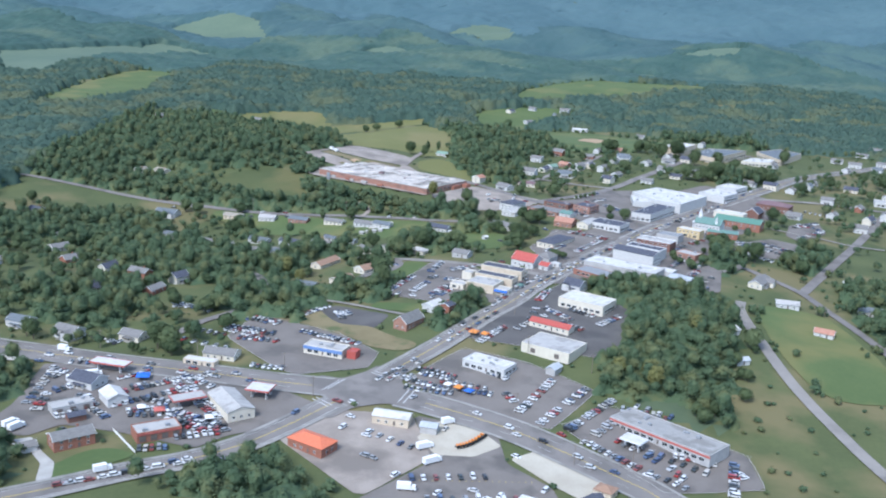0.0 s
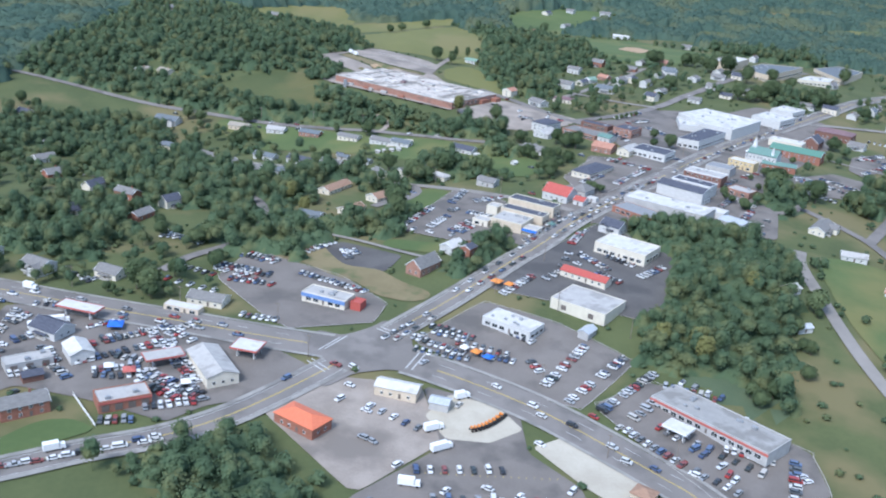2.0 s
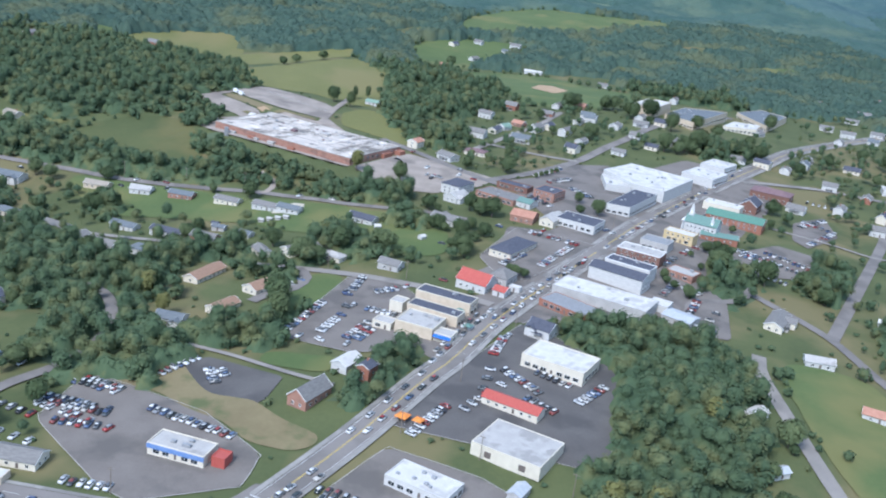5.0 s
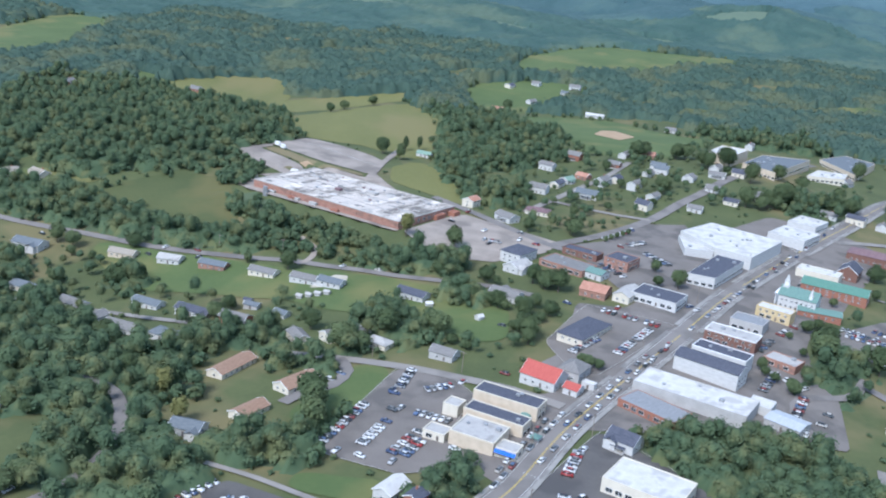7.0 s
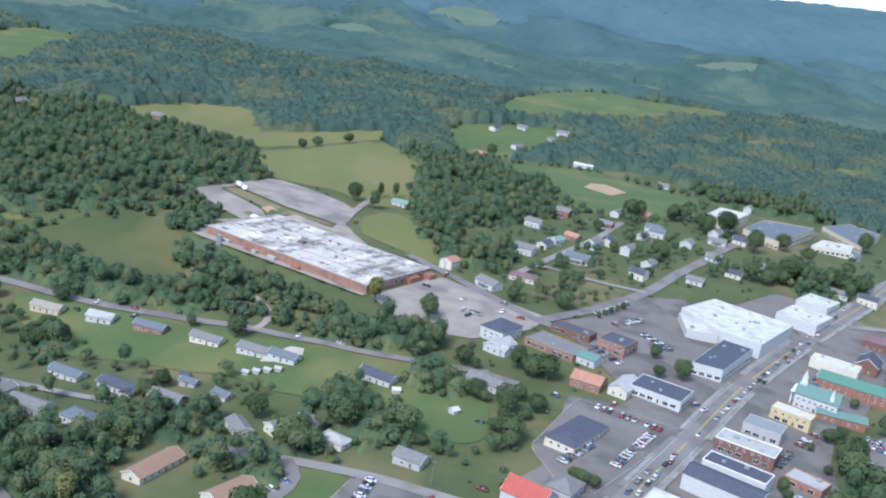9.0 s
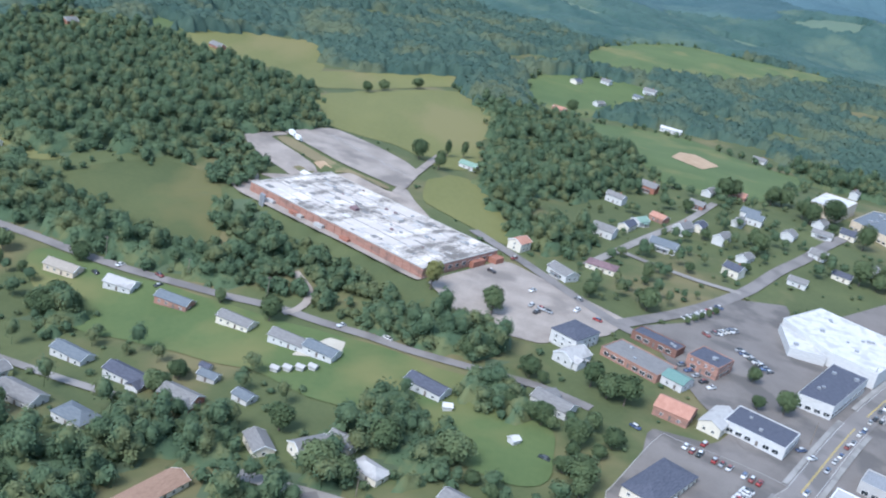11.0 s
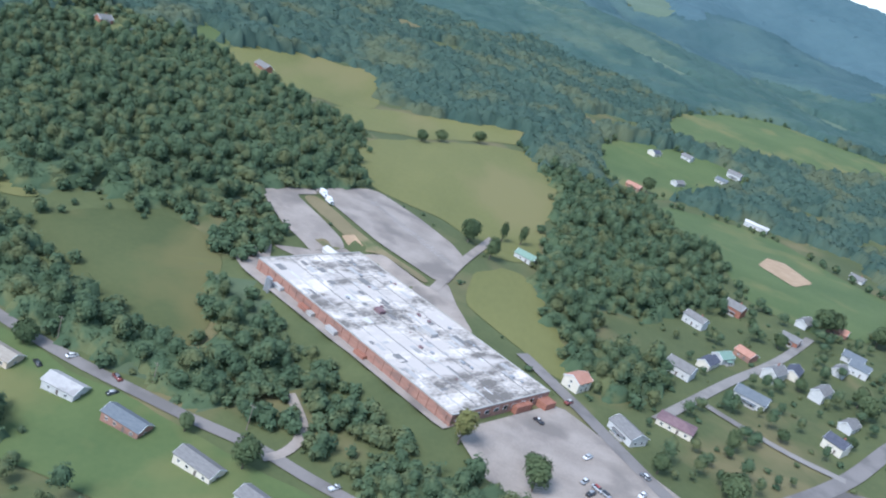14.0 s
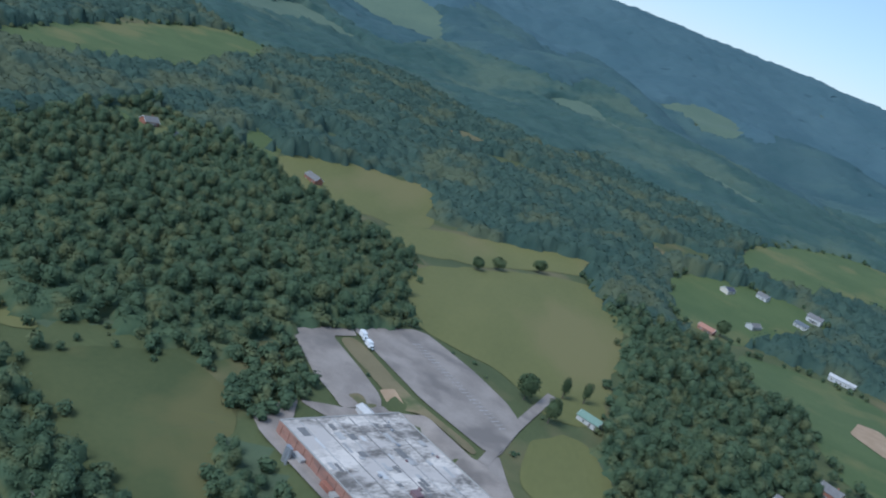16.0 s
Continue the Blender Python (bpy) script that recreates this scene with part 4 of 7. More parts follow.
def store(x, y, L, W, ang, h, wall, roof, label, parapet=0.5, units=2, front="s", fascia=None, awning=None, category="shop", name="shop", win=True, coping=None, bays=0, group=""):
    """A flat-roofed building with a parapet, rooftop units and shop windows."""
    e = base_of(name, x, y, ang, label, category, group, max(L, W) * 0.6)
    part("wall", box(bmesh.new(), -L / 2, L / 2, -W / 2, W / 2, -1.6, h), wall, e)
    part("roof", box(bmesh.new(), -L / 2 + 0.3, L / 2 - 0.3, -W / 2 + 0.3, W / 2 - 0.3, h + 0.004, h + 0.12), roof, e)
    bm = bmesh.new()
    for x0, x1, y0, y1 in ((-L / 2, L / 2, -W / 2, -W / 2 + 0.3), (-L / 2, L / 2, W / 2 - 0.3, W / 2), (-L / 2, -L / 2 + 0.3, -W / 2 + 0.302, W / 2 - 0.302), (L / 2 - 0.3, L / 2, -W / 2 + 0.302, W / 2 - 0.302)):
        box(bm, x0 - 0.06, x1 + 0.06, y0 - 0.06, y1 + 0.06, h + 0.002, h + parapet)
    part("parapet", bm, coping or wall, e)
    rnd = random.Random(int(abs(x * 7 + y * 13)))
    for k in range(units):
        roof_unit(e, rnd.uniform(-0.38, 0.38) * L, rnd.uniform(-0.3, 0.3) * W, h + 0.12, rnd.uniform(0.8, 1.4))
    if fascia:
        ft, fz0, fz1 = fascia
        part("fascia", box(bmesh.new(), -L / 2 - 0.15, L / 2 + 0.15, -W / 2 - 0.35, -W / 2 - 0.07, fz0, fz1, bevel=0.03), ft, e)
    if awning:
        bm = bmesh.new()
        v = [bm.verts.new(p) for p in ((-L / 2, -W / 2 - 2.0, 2.6), (L / 2, -W / 2 - 2.0, 2.6), (L / 2, -W / 2 - 0.01, 3.5), (-L / 2, -W / 2 - 0.01, 3.5))]
        w2 = [bm.verts.new((c.co.x, c.co.y, c.co.z - 0.15)) for c in v]
        bm.faces.new(v)
        bm.faces.new(w2[::-1])
        for k in range(4):
            bm.faces.new((v[k], w2[k], w2[(k + 1) % 4], v[(k + 1) % 4]))
        part("awning", bm, awning, e)
    if win:
        openings(e, L, W, 0.6, SHOPWIN if not bays else WIN, front, 4.4, door=True)
        if h > 6.5:
            openings(e, L, W, 4.2, WIN, front, 4.0, door=False)
    for k in range(bays):
        shared("bay_door", DARKBAY, e, pose((k - (bays - 1) / 2) * L / bays, -W / 2 - 0.06, 0.05))
    return e


def block_store(name, pts, h, wall, roof, label, category, units=4, parapet=0.5, windows=()):
    """A flat-roofed building on a footprint of any shape, corners anticlockwise; windows: the sides that have them."""
    cx, cy = sum(p[0] for p in pts) / len(pts), sum(p[1] for p in pts) / len(pts)
    e = base_of(name, cx, cy, 0, label, category, "", 0.45 * max(math.hypot(p[0] - cx, p[1] - cy) for p in pts) + 8)
    pts = [(p[0] - cx, p[1] - cy) for p in pts]

    def ring(z, inset):
        return [(x * (1 - inset / math.hypot(x, y)), y * (1 - inset / math.hypot(x, y)), z) for x, y in pts]

    def prism(z0, z1, inset):
        bm = bmesh.new()
        a, b = [bm.verts.new(p) for p in ring(z0, inset)], [bm.verts.new(p) for p in ring(z1, inset)]
        for k in range(len(a)):
            n = (k + 1) % len(a)
            bm.faces.new((a[k], a[n], b[n], b[k]))
        bm.faces.new(b)
        bm.faces.new(a[::-1])
        bmesh.ops.recalc_face_normals(bm, faces=bm.faces[:])
        return bm

    part("wall", prism(-3.0, h, 0), wall, e)
    part("roof", prism(h + 0.004, h + 0.15, 0.5), roof, e)
    bm = bmesh.new()
    rings = [[bm.verts.new(p) for p in ring(z, i)] for z, i in ((h + 0.002, -0.08), (h + parapet, -0.08), (h + parapet, 0.45), (h + 0.002, 0.45))]
    for r, q in zip(rings, rings[1:] + rings[:1]):
        for k in range(len(r)):
            n = (k + 1) % len(r)
            bm.faces.new((r[k], r[n], q[n], q[k]))
    bmesh.ops.recalc_face_normals(bm, faces=bm.faces[:])
    part("parapet", bm, wall, e)
    rnd = random.Random(int(abs(cx * 3 + cy)))
    for k in range(units):
        p, t = rnd.choice(pts), rnd.uniform(0.1, 0.65)
        roof_unit(e, p[0] * t, p[1] * t, h + 0.15, rnd.uniform(0.8, 1.5))
    for k in windows:
        (x0, y0), (x1, y1) = pts[k], pts[(k + 1) % len(pts)]
        length, a = math.hypot(x1 - x0, y1 - y0), math.degrees(math.atan2(y1 - y0, x1 - x0))
        for j in range(int(length / 4.5)):
            t = (j + 0.5) / int(length / 4.5)
            m = pose(x0 + (x1 - x0) * t, y0 + (y1 - y0) * t, 1.2, 0, 0, a)
            shared("pane", SHOPWIN[1], shared("window", SHOPWIN[0], e, m))
    return e


def canopy(x, y, L, W, ang, h, label, band=REDTRIM, roof=R_WHITE, rows=2):
    """A fuel station canopy on posts, with pumps below."""
    e = base_of("fuel_canopy", x, y, ang, label, "fuel canopy", "", L * 0.5)
    part("deck", box(bmesh.new(), -L / 2 + 0.2, L / 2 - 0.2, -W / 2 + 0.2, W / 2 - 0.2, h - 0.3, h + 0.15, bevel=0.05), roof, e)
    bm = bmesh.new()
    for x0, x1, y0, y1 in ((-L / 2, L / 2, -W / 2, -W / 2 + 0.19), (-L / 2, L / 2, W / 2 - 0.19, W / 2), (-L / 2, -L / 2 + 0.19, -W / 2 + 0.2, W / 2 - 0.2), (L / 2 - 0.19, L / 2, -W / 2 + 0.2, W / 2 - 0.2)):
        box(bm, x0, x1, y0, y1, h - 0.6, h + 0.3)
    part("band", bm, band, e)
    for k in range(4):
        px, py = (k % 2 - 0.5) * L * 0.62, (k // 2 - 0.5) * W * 0.5
        part("post", box(bmesh.new(), px - 0.2, px + 0.2, py - 0.2, py + 0.2, -0.3, h - 0.3), TRIM, e)
        part("fuel_pump", box(bmesh.new(), px + 0.6, px + 1.2, py - 0.4, py + 0.4, -0.3, 1.7, bevel=0.05), STEEL, e)
    return e


G = -33.0
# the crossing
store(-61, 574, 26, 12, G + 13, 4.6, CREAM, R_LIGHT, "restaurant with a blue front and pale flat roof", units=5, fascia=(BLUEWALL, 2.6, 4.7), category="restaurant", name="restaurant")
e = store(-44, 568, 6, 7, G + 13, 4.0, R_RED, R_RED, "small red play annex beside the blue restaurant", units=0, win=False, category="annex", name="play_annex")
house(-55, 456, 22, 12.5, G, 4.6, BRICK, R_ORANGE, "restaurant with a bright orange hipped roof", rise=2.6, style="hip", category="restaurant", name="restaurant", sides="se")
house(-16, 488, 20, 9.5, G + 20, 4.4, TANWALL, R_WHITE, "tan block workshop with a white roof", rise=1.6, category="workshop", name="workshop", sides="s", trim=False)
house(4, 480, 9, 7, G + 20, 3.6, GREYWALL, R_METAL, "small grey metal shed beside the tan workshop", rise=1.2, category="shed", name="shed", sides="", trim=False)
store(39, 557, 29, 15, G, 4.2, WHITEWALL, R_WHITE, "white diner with a flat white roof", units=6, front="se", category="diner", name="diner")
store(81, 584.5, 33, 26, G, 5.0, CREAM, R_LIGHT, "large windowless beige warehouse with a pale flat roof", parapet=0.3, units=0, win=False, category="warehouse", name="warehouse", bays=2)
house(83, 619, 29, 9, G, 3.4, CREAM, R_RED, "low shop with a bright red roof", rise=2.0, category="shop", name="shop", sides="s", trim=False)
store(112.5, 662, 34, 23, G, 6.0, CREAM, R_WHITE, "large cream store with a brilliant white flat roof", units=0, front="se", category="store", name="store")
house(78, 555, 10, 6, G + 90, 3.6, GREYWALL, R_METAL, "small galvanised metal shed on the grass", rise=1.4, category="shed", name="shed", sides="", trim=False)
store(132.5, 485.5, 62, 20, G - 12, 4.8, GREYWALL, R_FLAT, "long strip mall with a pale flat roof and red band", units=7, fascia=(REDTRIM, 3.4, 4.5), category="strip mall", name="strip_mall")
canopy(112, 475, 12.5, 9, G - 6, 5.0, "white fuel canopy before the strip mall", TRIM)
canopy(52, 404, 17, 16, G + 5, 5.2, "large white fuel canopy beside the grey lot", TRIM)
house(80.5, 416, 14, 8, G + 75, 3.4, CREAM, R_DARK, "small cream kiosk with a dark roof", category="kiosk", name="kiosk")
house(90, 428, 9, 8, G, 3.2, TANWALL, R_BROWN, "low tan building among shrubs", category="house", style="hip")
# the crowded lots west of the crossing
house(-168, 496, 15, 11, -54, 4.6, WHITEWALL, R_WHITE, "white metal gabled workshop", category="workshop", name="workshop", rise=2.4, sides="e", trim=False)
house(-104, 494, 31, 15, -58, 4.8, CREAM, R_LIGHT, "long hall with a weathered pale metal roof", category="hall", name="hall", rise=2.2, sides="e", trim=False)
canopy(-91, 511, 14, 12, -12, 5.4, "fuel canopy with a red and white band")
canopy(-128, 497, 18.5, 9.5, 32, 4.6, "striped market canopy with a red edge", REDTRIM, R_LIGHT)
canopy(-183, 538, 23, 9, -14, 5.0, "long fuel canopy with a white and red band")
house(-189, 517, 17, 13, -25, 4.0, WHITEWALL, R_DARK, "white shop with a dark grey roof", category="shop", name="shop", porch=True)
store(-134, 553, 20, 6.5, -14, 3.2, TANWALL, R_WHITE, "low roadside stand with a bright white roof", parapet=0.15, units=0, category="roadside stand", name="roadside_stand")
house(-124, 565, 20, 11, -12, 3.4, CREAM, R_GREY, "low house with a grey roof behind the stand")
store(-135, 460, 22.5, 12, 31, 4.6, BRICK, R_LIGHT, "brick service garage with a pale roof and dark panels for open bays", fascia=(REDTRIM, 3.6, 4.5), bays=4, win=False, category="garage", name="service_garage")
house(-192, 437, 9, 7, 37, 3.0, WHITEWALL, R_GREY, "small white garage beside the brick house", category="garage", name="garage", sides="")
store(-187, 484, 21, 9, 36, 3.6, GREYWALL, R_LIGHT, "low grey workshop with a pale flat roof", units=2, category="workshop", name="workshop", bays=3, win=False)
house(-180, 472, 9, 6, 36, 3.0, BRICK_D, R_DARK, "small dark shed behind the workshop", category="shed", name="shed", sides="", trim=False)
house(-173, 446, 20, 11, 37, 5.6, BRICK, R_GREY, "two-storey red brick house with a grey roof", storeys=2, stack=True)
house(-225, 588, 16, 11, -24, 5.4, WHITEWALL, R_GREY, "white two-storey house with a grey roof", storeys=2, porch=True, wing=(4, -6, 7, 6))
house(-185, 590, 15, 11, -22, 3.4, CREAM, R_GREY, "small cream cottage with a grey roof", porch=True)
house(-262, 604, 15, 11, -20, 4.2, WHITEWALL, R_BLUEGREY, "white house with a blue-grey roof", porch=True)
house(-300, 560, 22, 14, -16, 4.4, WHITEWALL, R_WHITE, "white low shop beside the highway", category="shop", name="shop")
house(-330, 625, 24, 12, -16, 4.4, CREAM, R_GREY, "cream house with a grey roof beside the highway")
house(-12, 621, 20, 10.5, 57, 4.6, BRICK_O, R_GREY, "brick chapel with a steep grey gabled roof", rise=4.6, category="chapel", name="chapel")
house(4, 653, 14, 9, 57, 4.2, WHITEWALL, R_WHITE, "white house behind the brick chapel")
house(14, 642, 8, 7, 57, 7.5, BRICK, R_DARK, "tall narrow brick house among trees", storeys=2, stack=True)
# lawns to the east
house(262, 748, 26, 11, G + 90, 3.6, CREAM, R_GREY, "cream house with a broad grey roof", porch=True, wing=(5, -7, 8, 7))
house(268, 699, 16, 9, -14, 3.4, WHITEWALL, R_LIGHT, "white house with a pale grey roof on a lawn")
house(276, 645, 13, 9, -30, 3.2, WHITEWALL, R_TERRA, "white house with a reddish roof on a lawn")
house(205, 630, 13, 8, 38, 3.4, WHITEWALL, R_WHITE, "small white gabled house at the edge of the woods")
house(200, 584, 9, 6, 20, 2.8, WHITEWALL, R_METAL, "small white shed among trees", category="shed", name="shed")
house(331, 700, 16, 10, -20, 3.6, WHITEWALL, R_BLUEGREY, "white house with a blue-grey roof")
house(342, 767, 9, 6, -30, 3, WHITEWALL, R_WHITE, "small white shed on a lawn", category="shed", name="shed")
house(322, 620, 22, 10, -5, 3.6, WHITEWALL, R_DARK, "long white house with a dark roof")
house(326, 585, 18, 10, -5, 3.6, WHITEWALL, R_BLUEGREY, "white house with a blue-grey roof")
# main street, west side
store(42, 699, 22, 19, G + 6, 6.0, TANWALL, R_LIGHT, "tan block shop with a pale flat roof", parapet=0.6, units=3, front="e", coping=CREAM)
store(55, 688, 10, 9, G + 6, 3.8, CREAM, R_LIGHT, "low cream annex with a pale roof", units=0, front="e", awning=BLUECLOTH)
store(51, 715, 31, 10.5, G + 4, 6.0, TANWALL, R_DARK, "tan shop with a dark flat roof", front="e", units=1, coping=CREAM)
store(58, 732, 34, 12, G + 5, 7.2, TANWALL, R_DARK, "taller tan shop with a dark flat roof", front="e", units=2, coping=CREAM)
store(23, 702, 11, 9, G + 6, 3.6, CREAM, R_LIGHT, "small cream drive-through annex", units=0, front="s")
store(31, 726, 8, 9, G + 5, 5.4, CREAM, R_LIGHT, "cream rear annex with a pale roof", units=0, win=False)
house(78, 762, 20, 15, G - 2, 5.0, WHITEWALL, R_RED, "white hall with a steep bright red roof", rise=5.0, sides="se", category="hall", name="hall")
house(92, 751, 8, 8, G - 2, 3.4, WHITEWALL, R_RED, "low white porch wing with a red roof", rise=2.0, category="annex", name="annex")
house(95, 771, 15, 12, 57, 5.0, GREYWALL, R_GREY, "grey house with a hipped roof", style="hip", rise=4.0)
store(101, 757, 7, 4, G, 3.0, WHITEWALL, R_WHITE, "small white roadside kiosk", units=0, category="kiosk", name="kiosk")
house(108, 824, 36, 16, 53, 3.8, CREAM, R_DARK, "low cream office with a broad dark roof", rise=2.4, style="hip", category="office", name="office")
house(124, 888, 17, 15, G + 6, 4.4, BRICK_O, R_TERRA, "brick firehouse with a terracotta roof and white doors", rise=3.0, category="firehouse", name="firehouse", trim=False)
house(144, 886, 22, 11, 57, 4.4, CREAM, R_LIGHT, "pale gabled hall with a light roof", rise=2.4, category="hall", name="hall", trim=False)
store(164, 884, 30, 22, G, 5.0, WHITEWALL, R_DARK, "white walled store with a dark flat roof", units=2, front="se")
store(151, 946, 18, 19, G - 4, 6.6, BRICK_O, R_DARK, "square brick building with a dark roof", units=2, front="se", parapet=0.4)
store(126, 962, 27, 11, G - 2, 3.8, BRICK_D, R_DARK, "long low brick row with a dark roof", units=2, front="s")
store(112, 935, 34, 20, G - 6, 3.8, BRICK_O, R_GREY, "low brick shop with a grey roof", units=2)
house(130, 920, 12, 12, G - 6, 4.2, WHITEWALL, R_TEAL, "white shop with a pale green roof", rise=2.0, category="shop", name="shop", trim=False)
house(79, 946, 22, 16, 52, 7.2, WHITEWALL, R_DARK, "white two-storey building with a dark roof", rise=2.2, storeys=2, category="building", name="building", style="hip")
house(77, 926, 17, 12, 50, 3.8, WHITEWALL, R_LIGHT, "white house with a pale roof", porch=True, wing=(-4, -6, 7, 6))
house(66, 876, 19, 11, G, 3.6, WHITEWALL, R_GREY, "white house with a grey roof beside a hedge", wing=(-5, 5, 7, 8))
block_store("store", [(228, 990), (250, 972), (290, 1023), (245, 1062), (212, 1029)], 8.4, WHITEWALL, R_WHITE, "large white store with a pale wedge-shaped roof", "store", 9)
block_store("store_annex", [(206, 990), (227, 988), (222, 1005), (210, 1026)], 5.2, WHITEWALL, R_WHITE, "low white annex against the large store", "annex", 1)
block_store("shop", [(192, 926), (209, 919), (243, 966), (227, 977)], 7.2, WHITEWALL, R_DARK, "white walled shop row with a dark ribbed roof", "shop", 5, 0.7, (0, 1))
store(312, 1058, 30, 34, G - 8, 6.8, WHITEWALL, R_WHITE, "white walled shop with a white flat roof", units=3, front="e")
store(338, 1098, 24, 30, G - 8, 5.6, WHITEWALL, R_WHITE, "white shop with a white flat roof", units=2, front="e")
# main street, east side
store(154, 750, 59, 23, G, 5.6, GREYWALL, R_WHITE, "long grey block shop with a white flat roof", units=3, front="w", parapet=0.4)
store(130, 734, 32, 17, G - 12, 3.8, BRICK, R_METALGREY, "low brick shop with a grey metal roof", units=0, front="s", parapet=0.2)
house(170, 782, 36, 15, G - 4, 8.4, WHITEWALL, R_DARK, "tall white building with a dark gabled roof", rise=2.4, sides="e", storeys=2, category="building", name="building")
store(181, 799, 31, 13, G - 3, 7.8, WHITEWALL, R_DARK, "white shop with a dark roof and white parapet", units=2, front="w", coping=TRIM)
store(196, 829, 30, 15, G, 6.6, BRICK_D, R_LIGHT, "dark brick shop with a pale roof and white coping", units=2, front="sw", coping=TRIM)
store(214, 856, 20, 15, G, 5.8, GREYWALL, R_METALGREY, "grey shop with a weathered metal roof", units=1, front="sw")
store(238, 879, 22, 11, G - 4, 6.6, YELLOWWALL, R_WHITE, "mustard yellow shop with a white roof", units=0, front="sw")
store(219, 806, 19, 13, G - 10, 3.8, BRICK_O, R_LIGHT, "low brick shop with a pale roof", units=1)
store(188, 748, 12, 11, G, 4.0, WHITEWALL, R_WHITE, "small white annex with a white roof", units=0, win=False)
house(196, 732, 18, 14, G - 10, 3.8, GREYWALL, R_METAL, "grey metal roofed storage building", category="storage building", name="storage_building", rise=1.2, trim=False)
house(109, 700, 14, 12, G - 4, 4.6, WHITEWALL, R_DARK, "white cottage with a navy roof and porch", porch=True, wing=(-4, -5, 6, 6), rise=3.4)
house(301, 940, 44, 17, G + 2, 6.2, BRICK, R_GREEN, "long brick courthouse wing with a green metal roof", rise=3.4, sides="sew", storeys=2, category="courthouse wing", name="courthouse_wing")
house(272, 893, 27, 12, G + 14, 4.0, BRICK, R_TEAL, "low wing with a teal metal roof", rise=1.8, category="annex", name="annex")
store(302, 974, 30, 15, G, 6.0, CREAM, R_WHITE, "cream brick shop with a white flat roof", units=2, front="w")
house(330, 986, 20, 14, 57, 6.2, BRICK_D, R_DARK, "dark brick church with a steep roof", rise=5.0, category="church", name="church")
house(366, 1032, 34, 20, G, 5.8, BRICK_D, R_MAROON, "dark brick hall with a maroon roof", style="hip", rise=3.0, category="hall", name="hall")


def courthouse(x, y, ang):
    """White courthouse with columns, a pediment roof and two turrets."""
    e = base_of("courthouse", x, y, ang, "white courthouse with a teal roof and pointed turrets", "courthouse", "", 14)
    L, W, h = 24, 15, 9.0
    part("wall", box(bmesh.new(), -L / 2, L / 2, -W / 2, W / 2, -1.6, h), WHITEWALL, e)
    part("roof", gable(bmesh.new(), L, W, h, 4.6, 0.6), R_TEAL, e)
    bm = bmesh.new()
    for s in (-1, 1):
        v = [bm.verts.new((s * (L / 2 + 0.02), -W / 2, h)), bm.verts.new((s * (L / 2 + 0.02), W / 2, h)), bm.verts.new((s * (L / 2 + 0.02), 0, h + 4.5))]
        w2 = [bm.verts.new((s * (L / 2 - 0.3), c.co.y, c.co.z)) for c in v]
        bm.faces.new(v)
        bm.faces.new(w2[::-1])
        for k in range(3):
            bm.faces.new((v[k], v[(k + 1) % 3], w2[(k + 1) % 3], w2[k]))
    bmesh.ops.recalc_face_normals(bm, faces=bm.faces[:])
    part("pediment", bm, WHITEWALL, e)
    for k in range(4):
        part("column", cyl(bmesh.new(), -L / 2 - 2.0, -W * 0.36 + k * W * 0.24, -0.5, h - 0.4, 0.5, 0.42, 10), TRIM, e)
    part("portico_roof", box(bmesh.new(), -L / 2 - 2.8, -L / 2 - 0.02, -W / 2, W / 2, h - 0.4, h + 0.2, bevel=0.05), TRIM, e)
    for tx, ty, th, r in ((-L / 2 + 2.5, 0, 18.0, 2.0), (L / 2 - 4, -W / 2 + 2, 13.5, 1.5)):
        tw = part("turret", box(bmesh.new(), tx - r, tx + r, ty - r, ty + r, h - 1, th - 4, bevel=0.08), WHITEWALL, e)
        part("belfry", cyl(bmesh.new(), tx, ty, th - 4, th - 1.6, r * 0.85, r * 0.8, 8), TRIM, tw)
        part("spire", cyl(bmesh.new(), tx, ty, th - 1.6, th + 3.6, r * 0.95, 0.06, 8), WHITEWALL, tw)
    for k in range(2):
        openings(e, L, W, 1.2 + 3.8 * k, WIN, "snw", 3.2, door=k == 0)


courthouse(262, 904, G)

# houses in the valley and beyond
house(-84, 769, 28, 10, 62, 3.2, CREAM, R_BROWN, "long low house with a brown roof", trim=True)
house(-48, 751, 22, 11, 52, 3.2, CREAM, R_BROWN, "long low house with a brown roof beside the drive")
house(-66, 718, 18, 9, 55, 3.2, CREAM, R_BROWN, "low house with a brown roof among trees")
house(-90, 698, 15, 10, -15, 3.8, WHITEWALL, R_BLUEGREY, "white house with a blue roof behind trees", wing=(5, -5, 6, 6))
# kept free of trees so that the camera sees the brown roofed houses
TAKEN += [(UNIT * x, UNIT * y, UNIT * r) for x, y, r in ((-92, 752, 11), (-78, 748, 10), (-62, 738, 9), (-50, 733, 9), (-68, 704, 8), (-58, 722, 9))]
house(-195, 954, 19, 9.5, -15, 3.4, TANWALL, R_FADED, "tan ranch house with a faded tan roof")
house(-160, 945, 16, 10, -12, 3.4, WHITEWALL, R_LIGHT, "white ranch house with a pale roof")
house(-128, 934, 19, 9, -17, 3.6, BRICK_O, R_BLUEGREY, "orange brick ranch house with a blue-grey roof")
house(-92, 920, 19, 9, -22, 3.4, CREAM, R_GREY, "brick and cream ranch house with a grey roof")
house(-62, 906, 20, 9.5, -22, 3.4, WHITEWALL, R_GREY, "long white ranch house with a grey roof")
house(-45, 898, 17, 9, -24, 3.2, WHITEWALL, R_BLUEGREY, "white garage wing with a blue-grey roof", category="garage", name="garage")
house(-155, 871, 19, 9, -24, 3.4, WHITEWALL, R_BLUEGREY, "white ranch house with a blue-grey roof")
